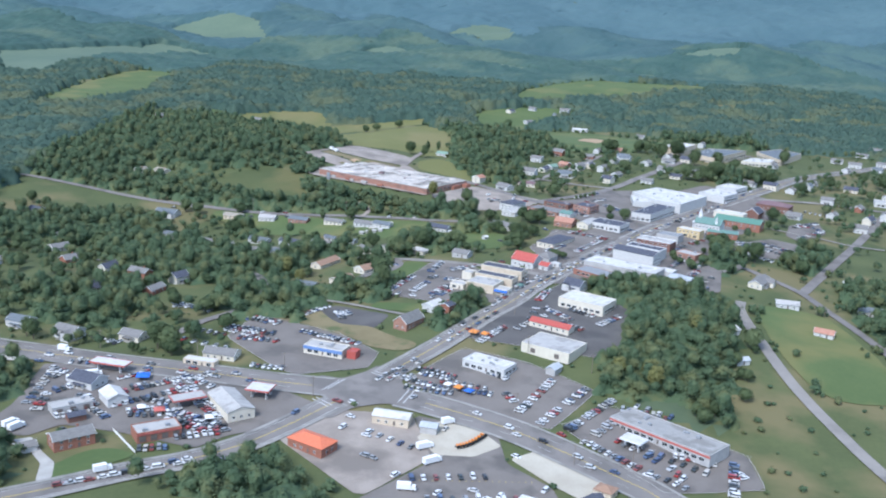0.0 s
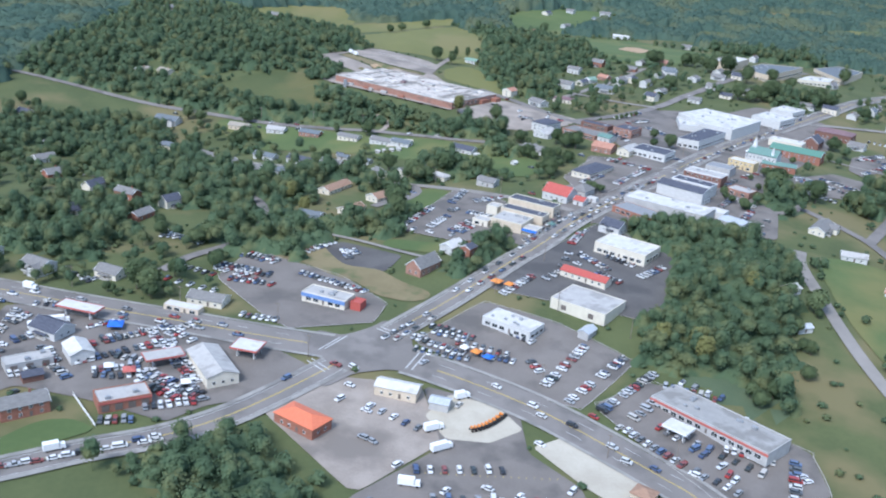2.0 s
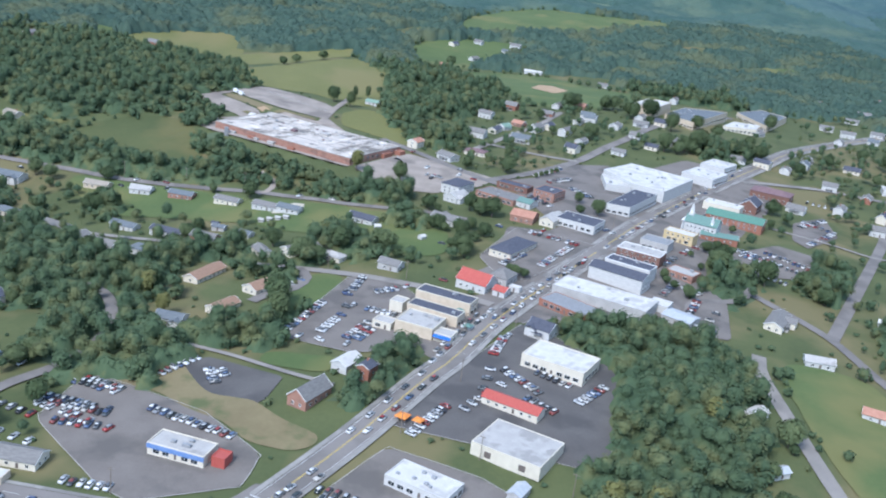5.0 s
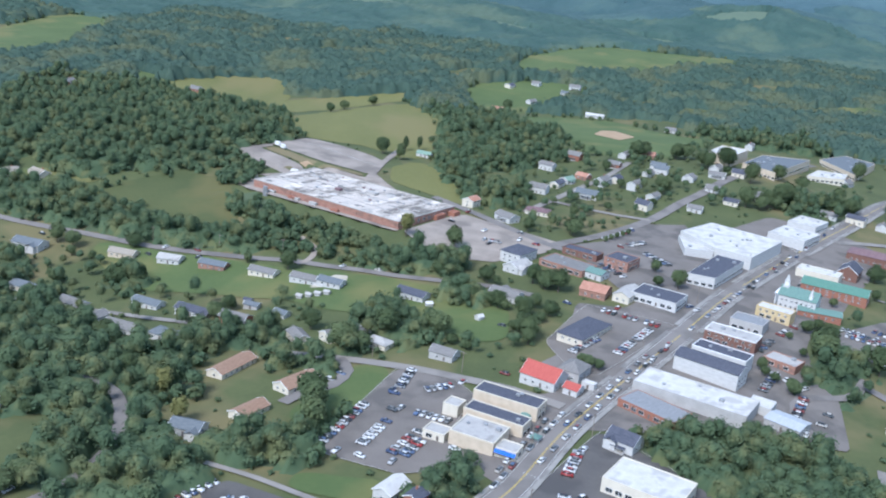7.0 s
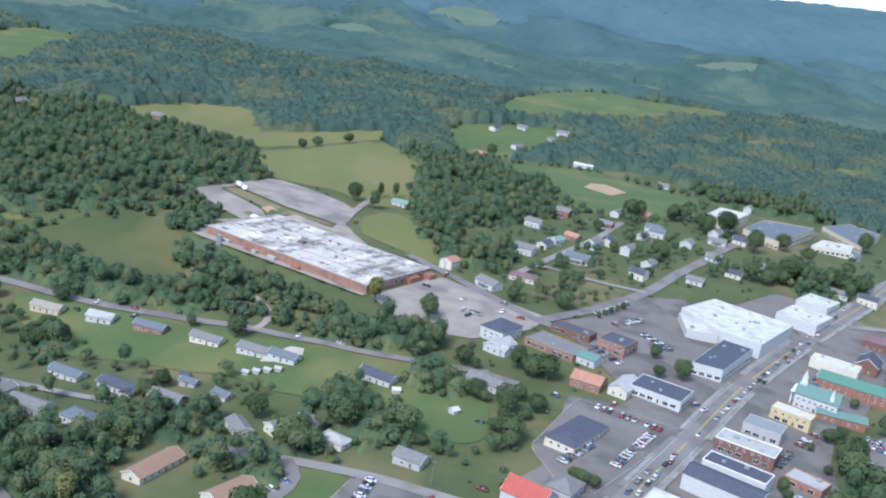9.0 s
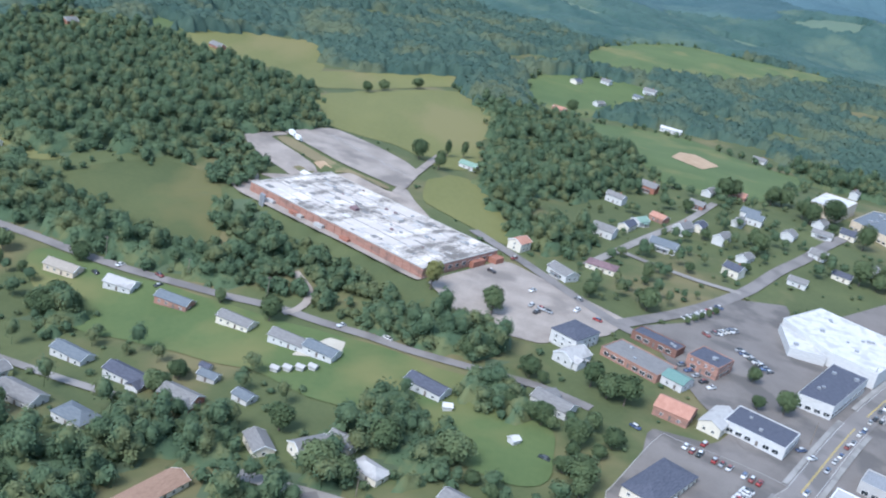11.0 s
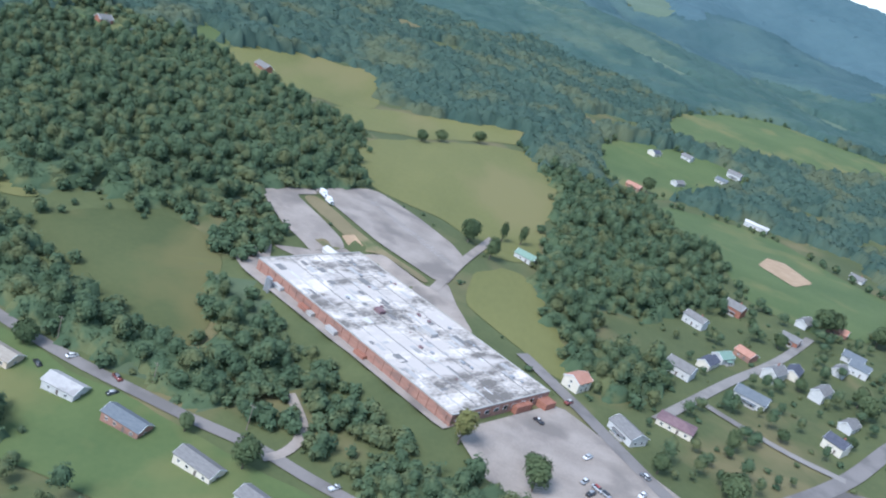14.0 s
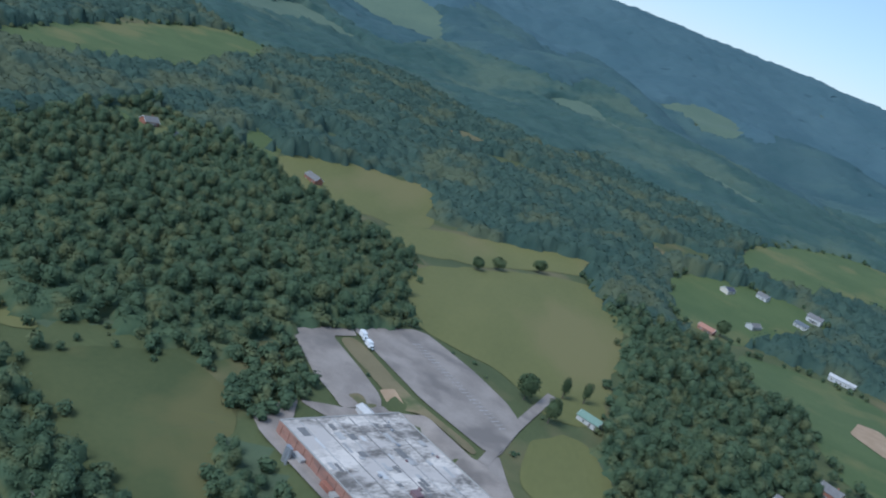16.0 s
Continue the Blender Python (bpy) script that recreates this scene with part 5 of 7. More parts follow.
house(-123, 856, 23, 9.5, -24, 3.4, WHITEWALL, R_DARK, "white ranch house with a dark navy roof", wing=(8, -5, 7, 5))
house(-96, 843, 17, 11, -22, 3.4, BRICK, R_GREY, "brick ranch house with a grey roof", wing=(6, -5, 8, 5))
house(-90, 865, 9, 6, -18, 2.8, GREYWALL, R_BLUEGREY, "small garage with a blue-grey roof", category="garage", name="garage")
house(-94, 874, 5, 4, -18, 2.4, WHITEWALL, R_DARK, "tiny white garden shed with a dark roof", category="shed", name="shed", sides="", trim=False)
house(-70, 850, 9, 7, -30, 2.8, WHITEWALL, R_BLUEGREY, "small white garage with a blue roof", category="garage", name="garage")
house(-130, 814, 16, 11, -24, 3.6, WHITEWALL, R_BLUEGREY, "white house with a teal-grey roof", style="hip")
house(8, 876, 20, 10, G + 2, 3.8, WHITEWALL, R_DARK, "white ranch house with a navy roof")
house(-34, 815, 16, 11, 40, 3.6, CREAM, R_GREY, "house with two grey roofs", wing=(5, -5, 8, 7))
house(-22, 822, 12, 9, -28, 3.6, CREAM, R_GREY, "small house with a grey roof")
house(-55, 813, 14, 9, -60, 3.2, CREAM, R_GREY, "small cream house with a pale grey roof")
house(-9, 804, 14, 9, G, 3.4, CREAM, R_LIGHT, "small cottage with a pale roof", style="hip")
house(27, 790, 14, 10, G + 5, 3.8, GREYWALL, R_GREY, "grey barn-like house beside the lane")
house(-263, 963, 22, 12, -18, 4.0, WHITEWALL, R_BLUEGREY, "white house with a blue-grey roof at the wood edge", wing=(6, -6, 7, 6))
for k in range(4):
    house(-63 + 5.6 * k, 879 + 1.6 * k, 3.6, 3.2, -20, 2.3, GREYWALL, R_LIGHT, "tiny grey garden shed on the lawn", category="shed", name="shed", sides="", trim=False, group="garden sheds")
house(18, 862, 4, 4, 10, 2.4, WHITEWALL, R_WHITE, "tiny white garden shed", category="shed", name="shed", sides="", trim=False, group="garden sheds")
house(48, 842, 4, 4, 40, 2.4, WHITEWALL, R_WHITE, "tiny white garden shed", category="shed", name="shed", sides="", trim=False, group="garden sheds")
house(-200, 868, 18, 10, -30, 3.4, CREAM, R_GREY, "house with a grey roof among trees")
house(-178, 842, 12, 9, 62, 4.0, WHITEWALL, R_GREY, "small white gabled house among trees")
house(-158, 826, 20, 11, -22, 3.6, WHITEWALL, R_GREY, "white house with a grey roof among trees", wing=(-7, -5, 6, 6))
house(-240, 895, 18, 10, -26, 3.4, CREAM, R_BLUEGREY, "house with a blue-grey roof among trees")
house(77, 1035, 17, 11, -50, 4.0, WHITEWALL, R_GREY, "white house with a grey roof beside the factory road", porch=True)
house(104, 1063, 19, 12, -18, 3.4, CREAM, R_MAROON, "low house with a maroon hipped roof", style="hip", rise=2.2)
house(154, 1131, 19, 11, -24, 4.4, WHITEWALL, R_BLUEGREY, "white house with a blue-grey roof", porch=True, rise=3.4)
house(50, 1066, 12, 10, 55, 5.6, CREAM, R_TERRA, "old two-storey house with a rusty roof", storeys=2)
house(11, 1226, 14, 9, -24, 3.4, WHITEWALL, R_PALEGREEN, "small white hut with a pale green roof", category="hut", name="hut")
house(-97, 1117, 10, 6, G - 4, 3.0, WHITEWALL, R_WHITE, "small white shed behind the factory", category="shed", name="shed", sides="", trim=False)
HOMES = [(112, 1136, 0), (132, 1163, 1), (143, 1179, 4), (160, 1196, 3), (175, 1177, 0), (190, 1191, 1), (129, 1223, 0), (161, 1268, 2), (197, 1244, 2), (215, 1287, 0), (239, 1225, 5), (203, 1170, 0), (214, 1140, 0), (199, 1108, 1), (240, 1243, 5), (245, 1113, 0), (276, 1173, 0), (293, 1223, 0), (370, 1135, 0), (393, 1129, 1), (442, 1082, 0), (468, 1059, 2), (376, 1000, 0), (574, 1332, 0), (596, 1310, 5), (620, 1350, 0), (313, 1501, 0), (156, 1666, 0), (212, 1730, 5), (229, 1764, 0), (131, 1746, 1), (172, 1772, 0), (103, 1580, 3), (-274, 1523, 2), (-407, 1456, 2), (-376, 1449, 1), (383, 1410, 0), (506, 1574, 1), (-322, 1075, 6), (-300, 1080, 6), (-249, 738, 1), (-219, 720, 2), (-187, 709, 1), (-314, 809, 0), (-288, 764, 2), (-242, 683, 1), (-198, 682, 2), (-340, 740, 0), (-360, 690, 1), (430, 960, 0), (500, 930, 1), (470, 860, 5), (540, 1000, 0), (640, 1260, 1), (690, 1400, 0), (240, 1290, 3), (720, 1560, 0), (-330, 860, 0), (-380, 930, 1)]
HOMES += [(300, 1252, 0), (318, 1236, 1), (262, 1206, 0), (225, 1216, 0), (284, 1140, 1), (312, 1160, 0), (545, 1290, 0), (560, 1360, 0), (650, 1320, 0), (668, 1290, 5), (700, 1340, 1), (620, 1420, 0), (660, 1470, 0), (740, 1480, 5), (420, 1010, 0), (455, 1000, 1), (590, 1180, 0), (610, 1120, 0)]
HOMES += [(615, 1510, 0), (697, 1563, 0), (729, 1567, 5), (414, 1122, 0), (444, 1149, 5), (443, 1277, 0), (460, 1180, 0), (500, 1160, 1), (530, 1130, 0), (560, 1090, 5), (480, 1020, 0), (520, 960, 1), (560, 900, 0)]
STYLES = [(WHITEWALL, R_GREY, "white house with a grey roof"), (CREAM, R_DARK, "cream house with a dark roof"), (BRICK, R_GREY, "brick house with a grey roof"), (BRICK_O, R_TERRA, "brick house with a reddish roof"), (WHITEWALL, R_PALEGREEN, "white house with a pale green roof"), (WHITEWALL, R_BLUEGREY, "white house with a blue-grey roof"), (CREAM, R_FADED, "cream house with a faded tan roof")]
rnd = random.Random(5)
for x, y, s in HOMES:
    wall, roof, label = STYLES[s]
    ang = rnd.choice((57, -33)) + rnd.uniform(-10, 10)
    house(x, y, rnd.uniform(12, 17), rnd.uniform(8, 10.5), ang, rnd.choice((3.4, 3.6, 5.2)), wall, roof, label + (" on the hillside" if y > 1400 else " among gardens and trees"), porch=rnd.random() < 0.4, stack=rnd.random() < 0.3, rise=rnd.uniform(2.2, 3.4), sides="s", group="village houses")
block_store("school_gym", [(323, 1279), (353, 1324), (328, 1337), (299, 1290)], 10.5, TANWALL, R_WHITE, "tan school gymnasium with a brilliant white roof", "school", 0)
block_store("school", [(355, 1240), (421, 1325), (371, 1329), (333, 1276)], 8.0, TANWALL, R_BLUEGREY, "long tan school building with a grey roof", "school", 9, 0.5, (0, 3))
block_store("school_wing", [(400, 1274), (437, 1270), (452, 1298), (424, 1307)], 6.0, CREAM, R_WHITE, "cream school wing with a white roof", "school", 3, 0.5, (0,))
block_store("school_wing", [(462, 1303), (516, 1378), (496, 1412), (452, 1376)], 6.6, TANWALL, R_BLUEGREY, "low tan school wing with a grey roof", "school", 5, 0.5, (3,))
house(234, 1596, 24, 9, G + 12, 4.0, WHITEWALL, R_WHITE, "long white barn beside the playing field", category="barn", name="barn", rise=1.6)
store(520, 1090, 40, 18, -20, 5.0, WHITEWALL, R_LIGHT, "white shop beside the country road", units=2)


def factory(x, y, ang):
    """The long brick mill with its patched roof."""
    e = base_of("factory", x, y, ang, "long brick factory with a patched white flat roof", "factory", "", 60)
    L, W, h = 147.0, 71.0, 6.0
    part("wall", box(bmesh.new(), -L / 2, L / 2, -W / 2, W / 2, -4.0, h), BRICK_O, e)
    part("roof", box(bmesh.new(), -L / 2 + 0.5, L / 2 - 0.5, -W / 2 + 0.5, W / 2 - 0.5, h + 0.004, h + 0.2), FACTORY_ROOF, e)
    bm = bmesh.new()
    for x0, x1, y0, y1 in ((-L / 2, L / 2, -W / 2, -W / 2 + 0.5), (-L / 2, L / 2, W / 2 - 0.5, W / 2), (-L / 2, -L / 2 + 0.5, -W / 2 + 0.502, W / 2 - 0.502), (L / 2 - 0.5, L / 2, -W / 2 + 0.502, W / 2 - 0.502)):
        box(bm, x0 - 0.08, x1 + 0.08, y0 - 0.08, y1 + 0.08, h + 0.002, h + 0.55)
    part("parapet", bm, CONCRETE, e)
    rnd = random.Random(3)
    for k in range(6):
        part("roof_seam", box(bmesh.new(), -L / 2 + 1, L / 2 - 1, -W / 2 + 9.5 * (k + 1) - 0.25, -W / 2 + 9.5 * (k + 1) + 0.25, h + 0.2, h + 0.32), R_GREY if k % 2 else R_LIGHT, e, "grey roof seam")
    for k in range(22):
        px, py, s = rnd.uniform(-0.46, 0.46) * L, rnd.uniform(-0.2, 0.42) * W, rnd.uniform(0.4, 1.0)
        bm = box(bmesh.new(), px - 1.1 * s, px + 1.1 * s, py - 0.8 * s, py + 0.8 * s, h + 0.2, h + 0.2 + 1.1 * s, bevel=0.08)
        part("roof_vent", bm, STEEL if k % 3 else R_MAROON, e)
    for k in range(90):
        px, py = rnd.uniform(-0.45, 0.45) * L, rnd.uniform(-0.46, 0.42) * W
        sx, sy = rnd.uniform(0.8, 4.5), rnd.uniform(0.4, 2.2)
        part("roof_patch", box(bmesh.new(), px - sx, px + sx, py - sy, py + sy, h + 0.2, h + 0.21 + 0.003 * k), (R_LIGHT, R_GREY, R_LIGHT, FACTORY_ROOF, R_WHITE, R_GREY, R_LIGHT)[k % 7], e, "dark tar patch")
    part("penthouse", box(bmesh.new(), 8, 17, 6, 11, h + 0.2, h + 2.4, bevel=0.1), R_LIGHT, e)
    part("penthouse", box(bmesh.new(), -14, -9, -6, -2, h + 0.2, h + 2.0, bevel=0.1), R_MAROON, e)
    # piers, windows and loading bays along the valley wall
    for k in range(24):
        px = -L / 2 + 3 + k * 6.13
        part("pier", box(bmesh.new(), px - 0.4, px + 0.4, -W / 2 - 0.3, -W / 2 - 0.002, -4, h - 0.6), BRICK_O, e)
    for k, px in enumerate((-52, -30, -26, -8, 14)):
        part("loading_dock", box(bmesh.new(), px - 3.5, px + 3.5, -W / 2 - 3, -W / 2 - 0.31, -3, 2.2 + 0.4 * (k % 2), bevel=0.1), (GREYWALL, BRICK, CONCRETE)[k % 3], e)
    for px, s in ((-55, 1.3), (-53, 1.0)):
        part("silo", cyl(bmesh.new(), px, -W / 2 - 6.5, -4, 5.5, s, s, 12), STEEL, e, "pale metal silo")
    for k in range(10):
        m = pose(L / 2 + 0.02, -W / 2 + 5 + k * 6.6, 2.2, 0, 0, 90)
        shared("pane", SHOPWIN[1], shared("window", SHOPWIN[0], e, m))
    for px, py, sx, sy in ((L / 2 + 1.5, 14, 1.5, 6), (L / 2 + 3, 31, 3, 4)):
        part("entrance_block", box(bmesh.new(), px - sx + 0.01, px + sx, py - sy, py + sy, -3, 3.8, bevel=0.1), BRICK, e)
    return e


factory(-44.6, 1053, -36.0)
for dx, dy in ((-40, -22), (-20, -36), (5, -54), (28, -70), (-62, 6), (-80, 30), (-100, 22), (-20, 20), (10, 0), (30, -20), (-45, 42)):
    TAKEN.append((UNIT * (-44.6 + dx), UNIT * (1053 + dy), 22))


# ---- vehicles ----
def car_model(kind):
    """Empty > body, windows, four times wheel."""
    e = new({"sedan": "car", "suv": "car", "pickup": "pickup_truck", "van": "van"}[kind])
    L, Wd = {"sedan": (4.7, 1.82), "suv": (4.8, 1.95), "pickup": (5.6, 2.0), "van": (5.3, 2.05)}[kind]
    bm = bmesh.new()
    if kind == "sedan":
        box(bm, -L / 2, L / 2, -Wd / 2, Wd / 2, 0.28, 0.92, (0.12, 0.08), 0.08)
        box(bm, -1.25, 0.75, -Wd / 2 + 0.22, Wd / 2 - 0.22, 1.42, 1.47, bevel=0.02)
        glass = (-1.75, 1.35, 0.16, 0.92, 1.42, 0.5, 0.14)
    elif kind == "suv":
        box(bm, -L / 2, L / 2, -Wd / 2, Wd / 2, 0.35, 1.08, (0.1, 0.06), 0.08)
        box(bm, -2.0, 0.8, -Wd / 2 + 0.18, Wd / 2 - 0.18, 1.68, 1.75, bevel=0.02)
        glass = (-2.2, 1.35, 0.1, 1.08, 1.68, 0.3, 0.12)
    elif kind == "pickup":
        box(bm, -L / 2, L / 2, -Wd / 2, Wd / 2, 0.4, 0.98, (0.06, 0.05), 0.06)
        for s in (-1, 1):
            box(bm, -L / 2 + 0.05, -0.55, s * (Wd / 2 - 0.14) - 0.06, s * (Wd / 2 - 0.14) + 0.06, 0.98, 1.2)
        box(bm, -L / 2 + 0.05, -L / 2 + 0.15, -Wd / 2 + 0.2, Wd / 2 - 0.2, 0.98, 1.2)
        box(bm, -0.25, 0.95, -Wd / 2 + 0.22, Wd / 2 - 0.22, 1.68, 1.75, bevel=0.02)
        glass = (-0.5, 1.45, 0.12, 0.98, 1.68, 0.3, 0.12)
    else:
        box(bm, -L / 2, L / 2, -Wd / 2, Wd / 2, 0.35, 1.2, (0.06, 0.03), 0.08)
        box(bm, -L / 2 + 0.1, 1.2, -Wd / 2 + 0.1, Wd / 2 - 0.1, 1.75, 1.98, (0.1, 0.08), 0.05)
        glass = (-L / 2 + 0.05, 2.0, 0.06, 1.2, 1.75, 0.3, 0.05)
    part("body", bm, PAINT, e)
    x0, x1, inset, z0, z1, slope, ty = glass
    part("glasshouse", box(bmesh.new(), x0, x1, -Wd / 2 + inset, Wd / 2 - inset, z0 - 0.02, z1, (slope, ty)), GLASS, e, "dark car windows")
    wheel = cyl(bmesh.new(), 0, 0, -0.11, 0.11, 0.34, 0.34, 10)
    bmesh.ops.rotate(wheel, cent=(0, 0, 0), matrix=Matrix.Rotation(radians(90), 3, "X"), verts=wheel.verts[:])
    me = mesh_of("wheel", wheel, RUBBER)
    for sx in (-1, 1):
        for sy in (-1, 1):
            shared("wheel", me, e, pose(sx * L * 0.31, sy * (Wd / 2 - 0.1), 0.34))
    return tagged(e, {"sedan": "parked sedan car", "suv": "parked sport utility car", "pickup": "parked pickup truck", "van": "parked passenger van"}[kind] + " on asphalt paving", {"sedan": "car", "suv": "car", "pickup": "pickup truck", "van": "van"}[kind], "parked cars")


MODELS = {k: car_model(k) for k in ("sedan", "suv", "pickup", "van")}
FIRST = {k: True for k in MODELS}
CARS = []
crnd = random.Random(11)


def car_at(x, y, ang=None):
    CARS.append((x * UNIT, y * UNIT, crnd.choice((57, -33, -123, 147)) + crnd.uniform(-6, 6) if ang is None else ang, crnd.choice(("sedan", "sedan", "sedan", "suv", "suv", "suv", "pickup", "van"))))


def car_row(x0, y0, x1, y1, n, in_line):
    """A row of cars, side by side or one behind the other."""
    a = math.degrees(math.atan2(y1 - y0, x1 - x0))
    if not in_line:
        n = min(n, int(math.hypot(x1 - x0, y1 - y0) * UNIT / 2.65) + 1)
    for k in range(n):
        if crnd.random() < 0.06:
            continue
        t = k / max(1, n - 1)
        j = crnd.uniform(-0.5, 0.5)
        car_at(x0 + (x1 - x0) * t + j * 0.3, y0 + (y1 - y0) * t + j, (a if in_line else a + 90 + 180 * crnd.randint(0, 1)) + crnd.uniform(-3, 3))


car_row(53.7, 505.8, 75.2, 542.1, 13, False)
car_row(64.5, 494.3, 94.6, 534.7, 15, False)
car_row(74.9, 483.8, 108.6, 524.4, 16, False)
car_row(-10.4, 528.3, 15.5, 522.7, 8, False)
car_row(-1.7, 546.6, 14.0, 541.0, 6, False)
car_row(20.1, 529.0, 38.2, 523.2, 7, False)
car_row(27.6, 560.1, 48.5, 543.2, 8, False)
car_row(34.5, 594.6, 51.2, 617.5, 9, False)
car_row(83.2, 654.6, 97.4, 634.3, 8, False)
car_row(99.9, 653.6, 113.9, 642.3, 6, False)
car_row(116.3, 627.1, 131.7, 643.4, 7, False)
car_row(91.3, 628.5, 102.4, 617.2, 5, False)
car_row(-134.3, 616.8, -99.1, 604.6, 11, False)
car_row(-122.8, 595.1, -100.3, 591.7, 7, False)
car_row(-80.7, 607.6, -42.8, 587.2, 13, False)
car_row(-119.4, 629.6, -100.1, 620.8, 7, False)
car_row(-102.9, 552.4, -84.9, 548.3, 6, False)
car_row(-176.7, 658.6, -149.3, 643.9, 10, False)
car_row(-163.1, 514.2, -142.4, 529.7, 10, False)
car_row(-137.0, 532.3, -120.5, 519.8, 7, False)
car_row(-133.0, 484.1, -106.1, 469.6, 10, False)
car_row(-132.8, 478.3, -113.4, 466.1, 7, False)
car_row(-156.4, 483.7, -138.7, 491.4, 8, False)
car_row(-124.3, 456.9, -105.2, 465.3, 7, False)
car_row(-213.6, 516.6, -208.1, 532.8, 6, False)
car_row(-164.3, 404.8, -111.6, 433.0, 13, True)
car_row(-152.3, 410.6, -113.5, 435.2, 8, True)
car_row(86.8, 477.3, 118.5, 446.2, 13, False)
car_row(132.8, 467.9, 152.1, 461.6, 7, False)
car_row(113.1, 514.8, 135.8, 507.6, 8, False)
car_row(159.6, 458.8, 163.7, 449.6, 4, False)
car_row(-26.2, 537.5, -6.9, 563.4, 6, True)
car_row(-20.0, 536.6, -3.6, 560.0, 5, True)
car_row(-30.0, 690.7, -12.5, 731.0, 13, False)
car_row(-11.1, 692.0, -0.8, 714.2, 9, False)
car_row(3.1, 685.5, 14.0, 704.2, 8, False)
car_row(8.6, 683.4, 15.4, 695.4, 6, False)
car_row(2.0, 744.3, 9.9, 771.4, 9, False)
car_row(18.1, 748.5, 29.5, 753.6, 6, False)
car_row(13.7, 723.8, 28.5, 716.1, 6, False)
car_row(124.9, 859.7, 154.4, 842.0, 11, False)
car_row(123.4, 800.0, 147.7, 834.2, 13, False)
car_row(98.1, 799.4, 114.0, 817.4, 8, False)
car_row(158.9, 991.6, 181.6, 1009.4, 9, False)
car_row(175.5, 979.9, 187.4, 958.6, 8, False)
car_row(282.4, 867.1, 299.0, 863.1, 6, False)
car_row(220.9, 776.7, 214.9, 786.8, 4, False)
car_row(200.6, 727.7, 213.4, 720.2, 5, False)
car_row(46.9, 660.9, 83.1, 725.5, 9, True)
car_row(84.9, 717.3, 138.6, 797.2, 9, True)
car_row(69.3, 682.9, 115.7, 755.5, 8, True)
car_row(140.7, 791.9, 244.4, 943.9, 10, True)
car_row(79.3, 672.2, 86.8, 691.6, 7, False)
car_row(279.5, 864.0, 313.4, 843.8, 15, False)
car_row(267.5, 840.4, 295.7, 819.5, 11, False)
car_at(-21.4, 407.6)
car_at(-15.0, 399.9)
car_at(-5.3, 395.1)
car_at(8.7, 419.3)
car_at(6.8, 410.4)
car_at(25.8, 423.6)
car_at(32.2, 415.5)
car_at(38.7, 420.5)
car_at(20.8, 404.2)
car_at(-41.8, 478.4)
car_at(-38.8, 490.8)
car_at(-28.8, 471.1)
car_at(-27.9, 450.4)
car_at(-23.8, 448.4)
car_at(-11.8, 433.4)
car_at(12.5, 482.3)
car_at(50.5, 480.1)
car_at(-5.4, 515.9)
car_at(86.0, 451.8)
car_at(114.7, 447.3)
car_at(129.9, 449.4)
car_at(131.8, 445.8)
car_at(-68.7, 491.7)
car_at(-47.7, 507.5)
car_at(-38.9, 507.0)
car_at(-167.8, 480.8)
car_at(-183.7, 479.2)
car_at(-182.9, 459.3)
car_at(49.0, 459.0)
car_at(60.7, 427.4)
car_at(51.9, 889.5)
car_at(0.5, 747.5)
car_at(-26.6, 766.0)
car_at(-31.8, 758.8)
car_at(-21.9, 685.2)
car_at(-11.1, 681.1)
car_at(3.4, 677.3)
car_at(61.1, 833.1)
car_at(-262.4, 983.5)
car_at(-242.6, 984.9)
car_at(134.7, 865.8)
car_at(103.7, 870.2)
car_at(58.7, 770.2)
car_at(36.2, 759.1)
car_at(30.7, 689.8)
car_at(89.7, 694.3)
car_at(1.4, 725.9)
car_at(5.4, 727.9)
car_at(146.7, 763.0)
car_at(195.5, 770.1)
car_at(157.1, 794.8)
car_at(57.9, 1000.6)
car_at(57.0, 980.7)
car_at(62.8, 978.5)
car_at(66.5, 976.2)
car_at(60.0, 972.9)
car_at(83.1, 985.3)
car_at(85.1, 1001.7)
car_at(94.4, 978.0)
car_at(33.4, 1015.6)
car_at(-168.6, 966.0)
car_at(-145.0, 960.1)
car_at(-40.5, 927.7)
car_at(-15.9, 920.8)
car_at(-178.4, 956.0)
car_at(-142.1, 950.6)
car_at(47.1, 1044.8)
car_row(-205.0, 502.0, -194.8, 513.1, 6, False)
car_row(-187.4, 500.6, -176.2, 489.0, 4, False)
car_row(-166.8, 490.0, -148.6, 504.3, 9, False)
car_row(-147.5, 505.7, -126.3, 519.4, 9, False)
car_row(-147.0, 479.8, -135.7, 483.9, 6, False)
car_row(-190.7, 472.7, -182.4, 479.4, 4, False)
car_row(-120.2, 494.3, -101.6, 467.3, 7, False)
car_row(-172.7, 525.6, -160.8, 536.0, 5, True)
car_row(-160.9, 592.9, -124.3, 578.4, 6, False)
car_row(-209.4, 588.3, -193.3, 579.8, 5, False)
car_row(-155.4, 611.0, -130.4, 599.1, 6, False)
car_row(10.9, 537.7, 35.5, 530.1, 7, False)
car_row(47.5, 525.1, 55.4, 508.7, 5, False)
car_row(-7.8, 543.0, -2.8, 527.5, 3, False)
car_row(93.7, 485.5, 108.0, 502.4, 5, False)
car_row(131.8, 488.8, 149.5, 467.8, 8, False)
car_row(59.9, 616.2, 84.0, 644.7, 7, False)
car_row(67.7, 625.3, 78.6, 664.8, 5, False)
car_row(-27.6, 474.4, -5.1, 461.1, 5, False)
car_row(173.8, 898.5, 186.2, 873.3, 5, False)
car_row(136.3, 942.8, 148.5, 923.3, 5, False)
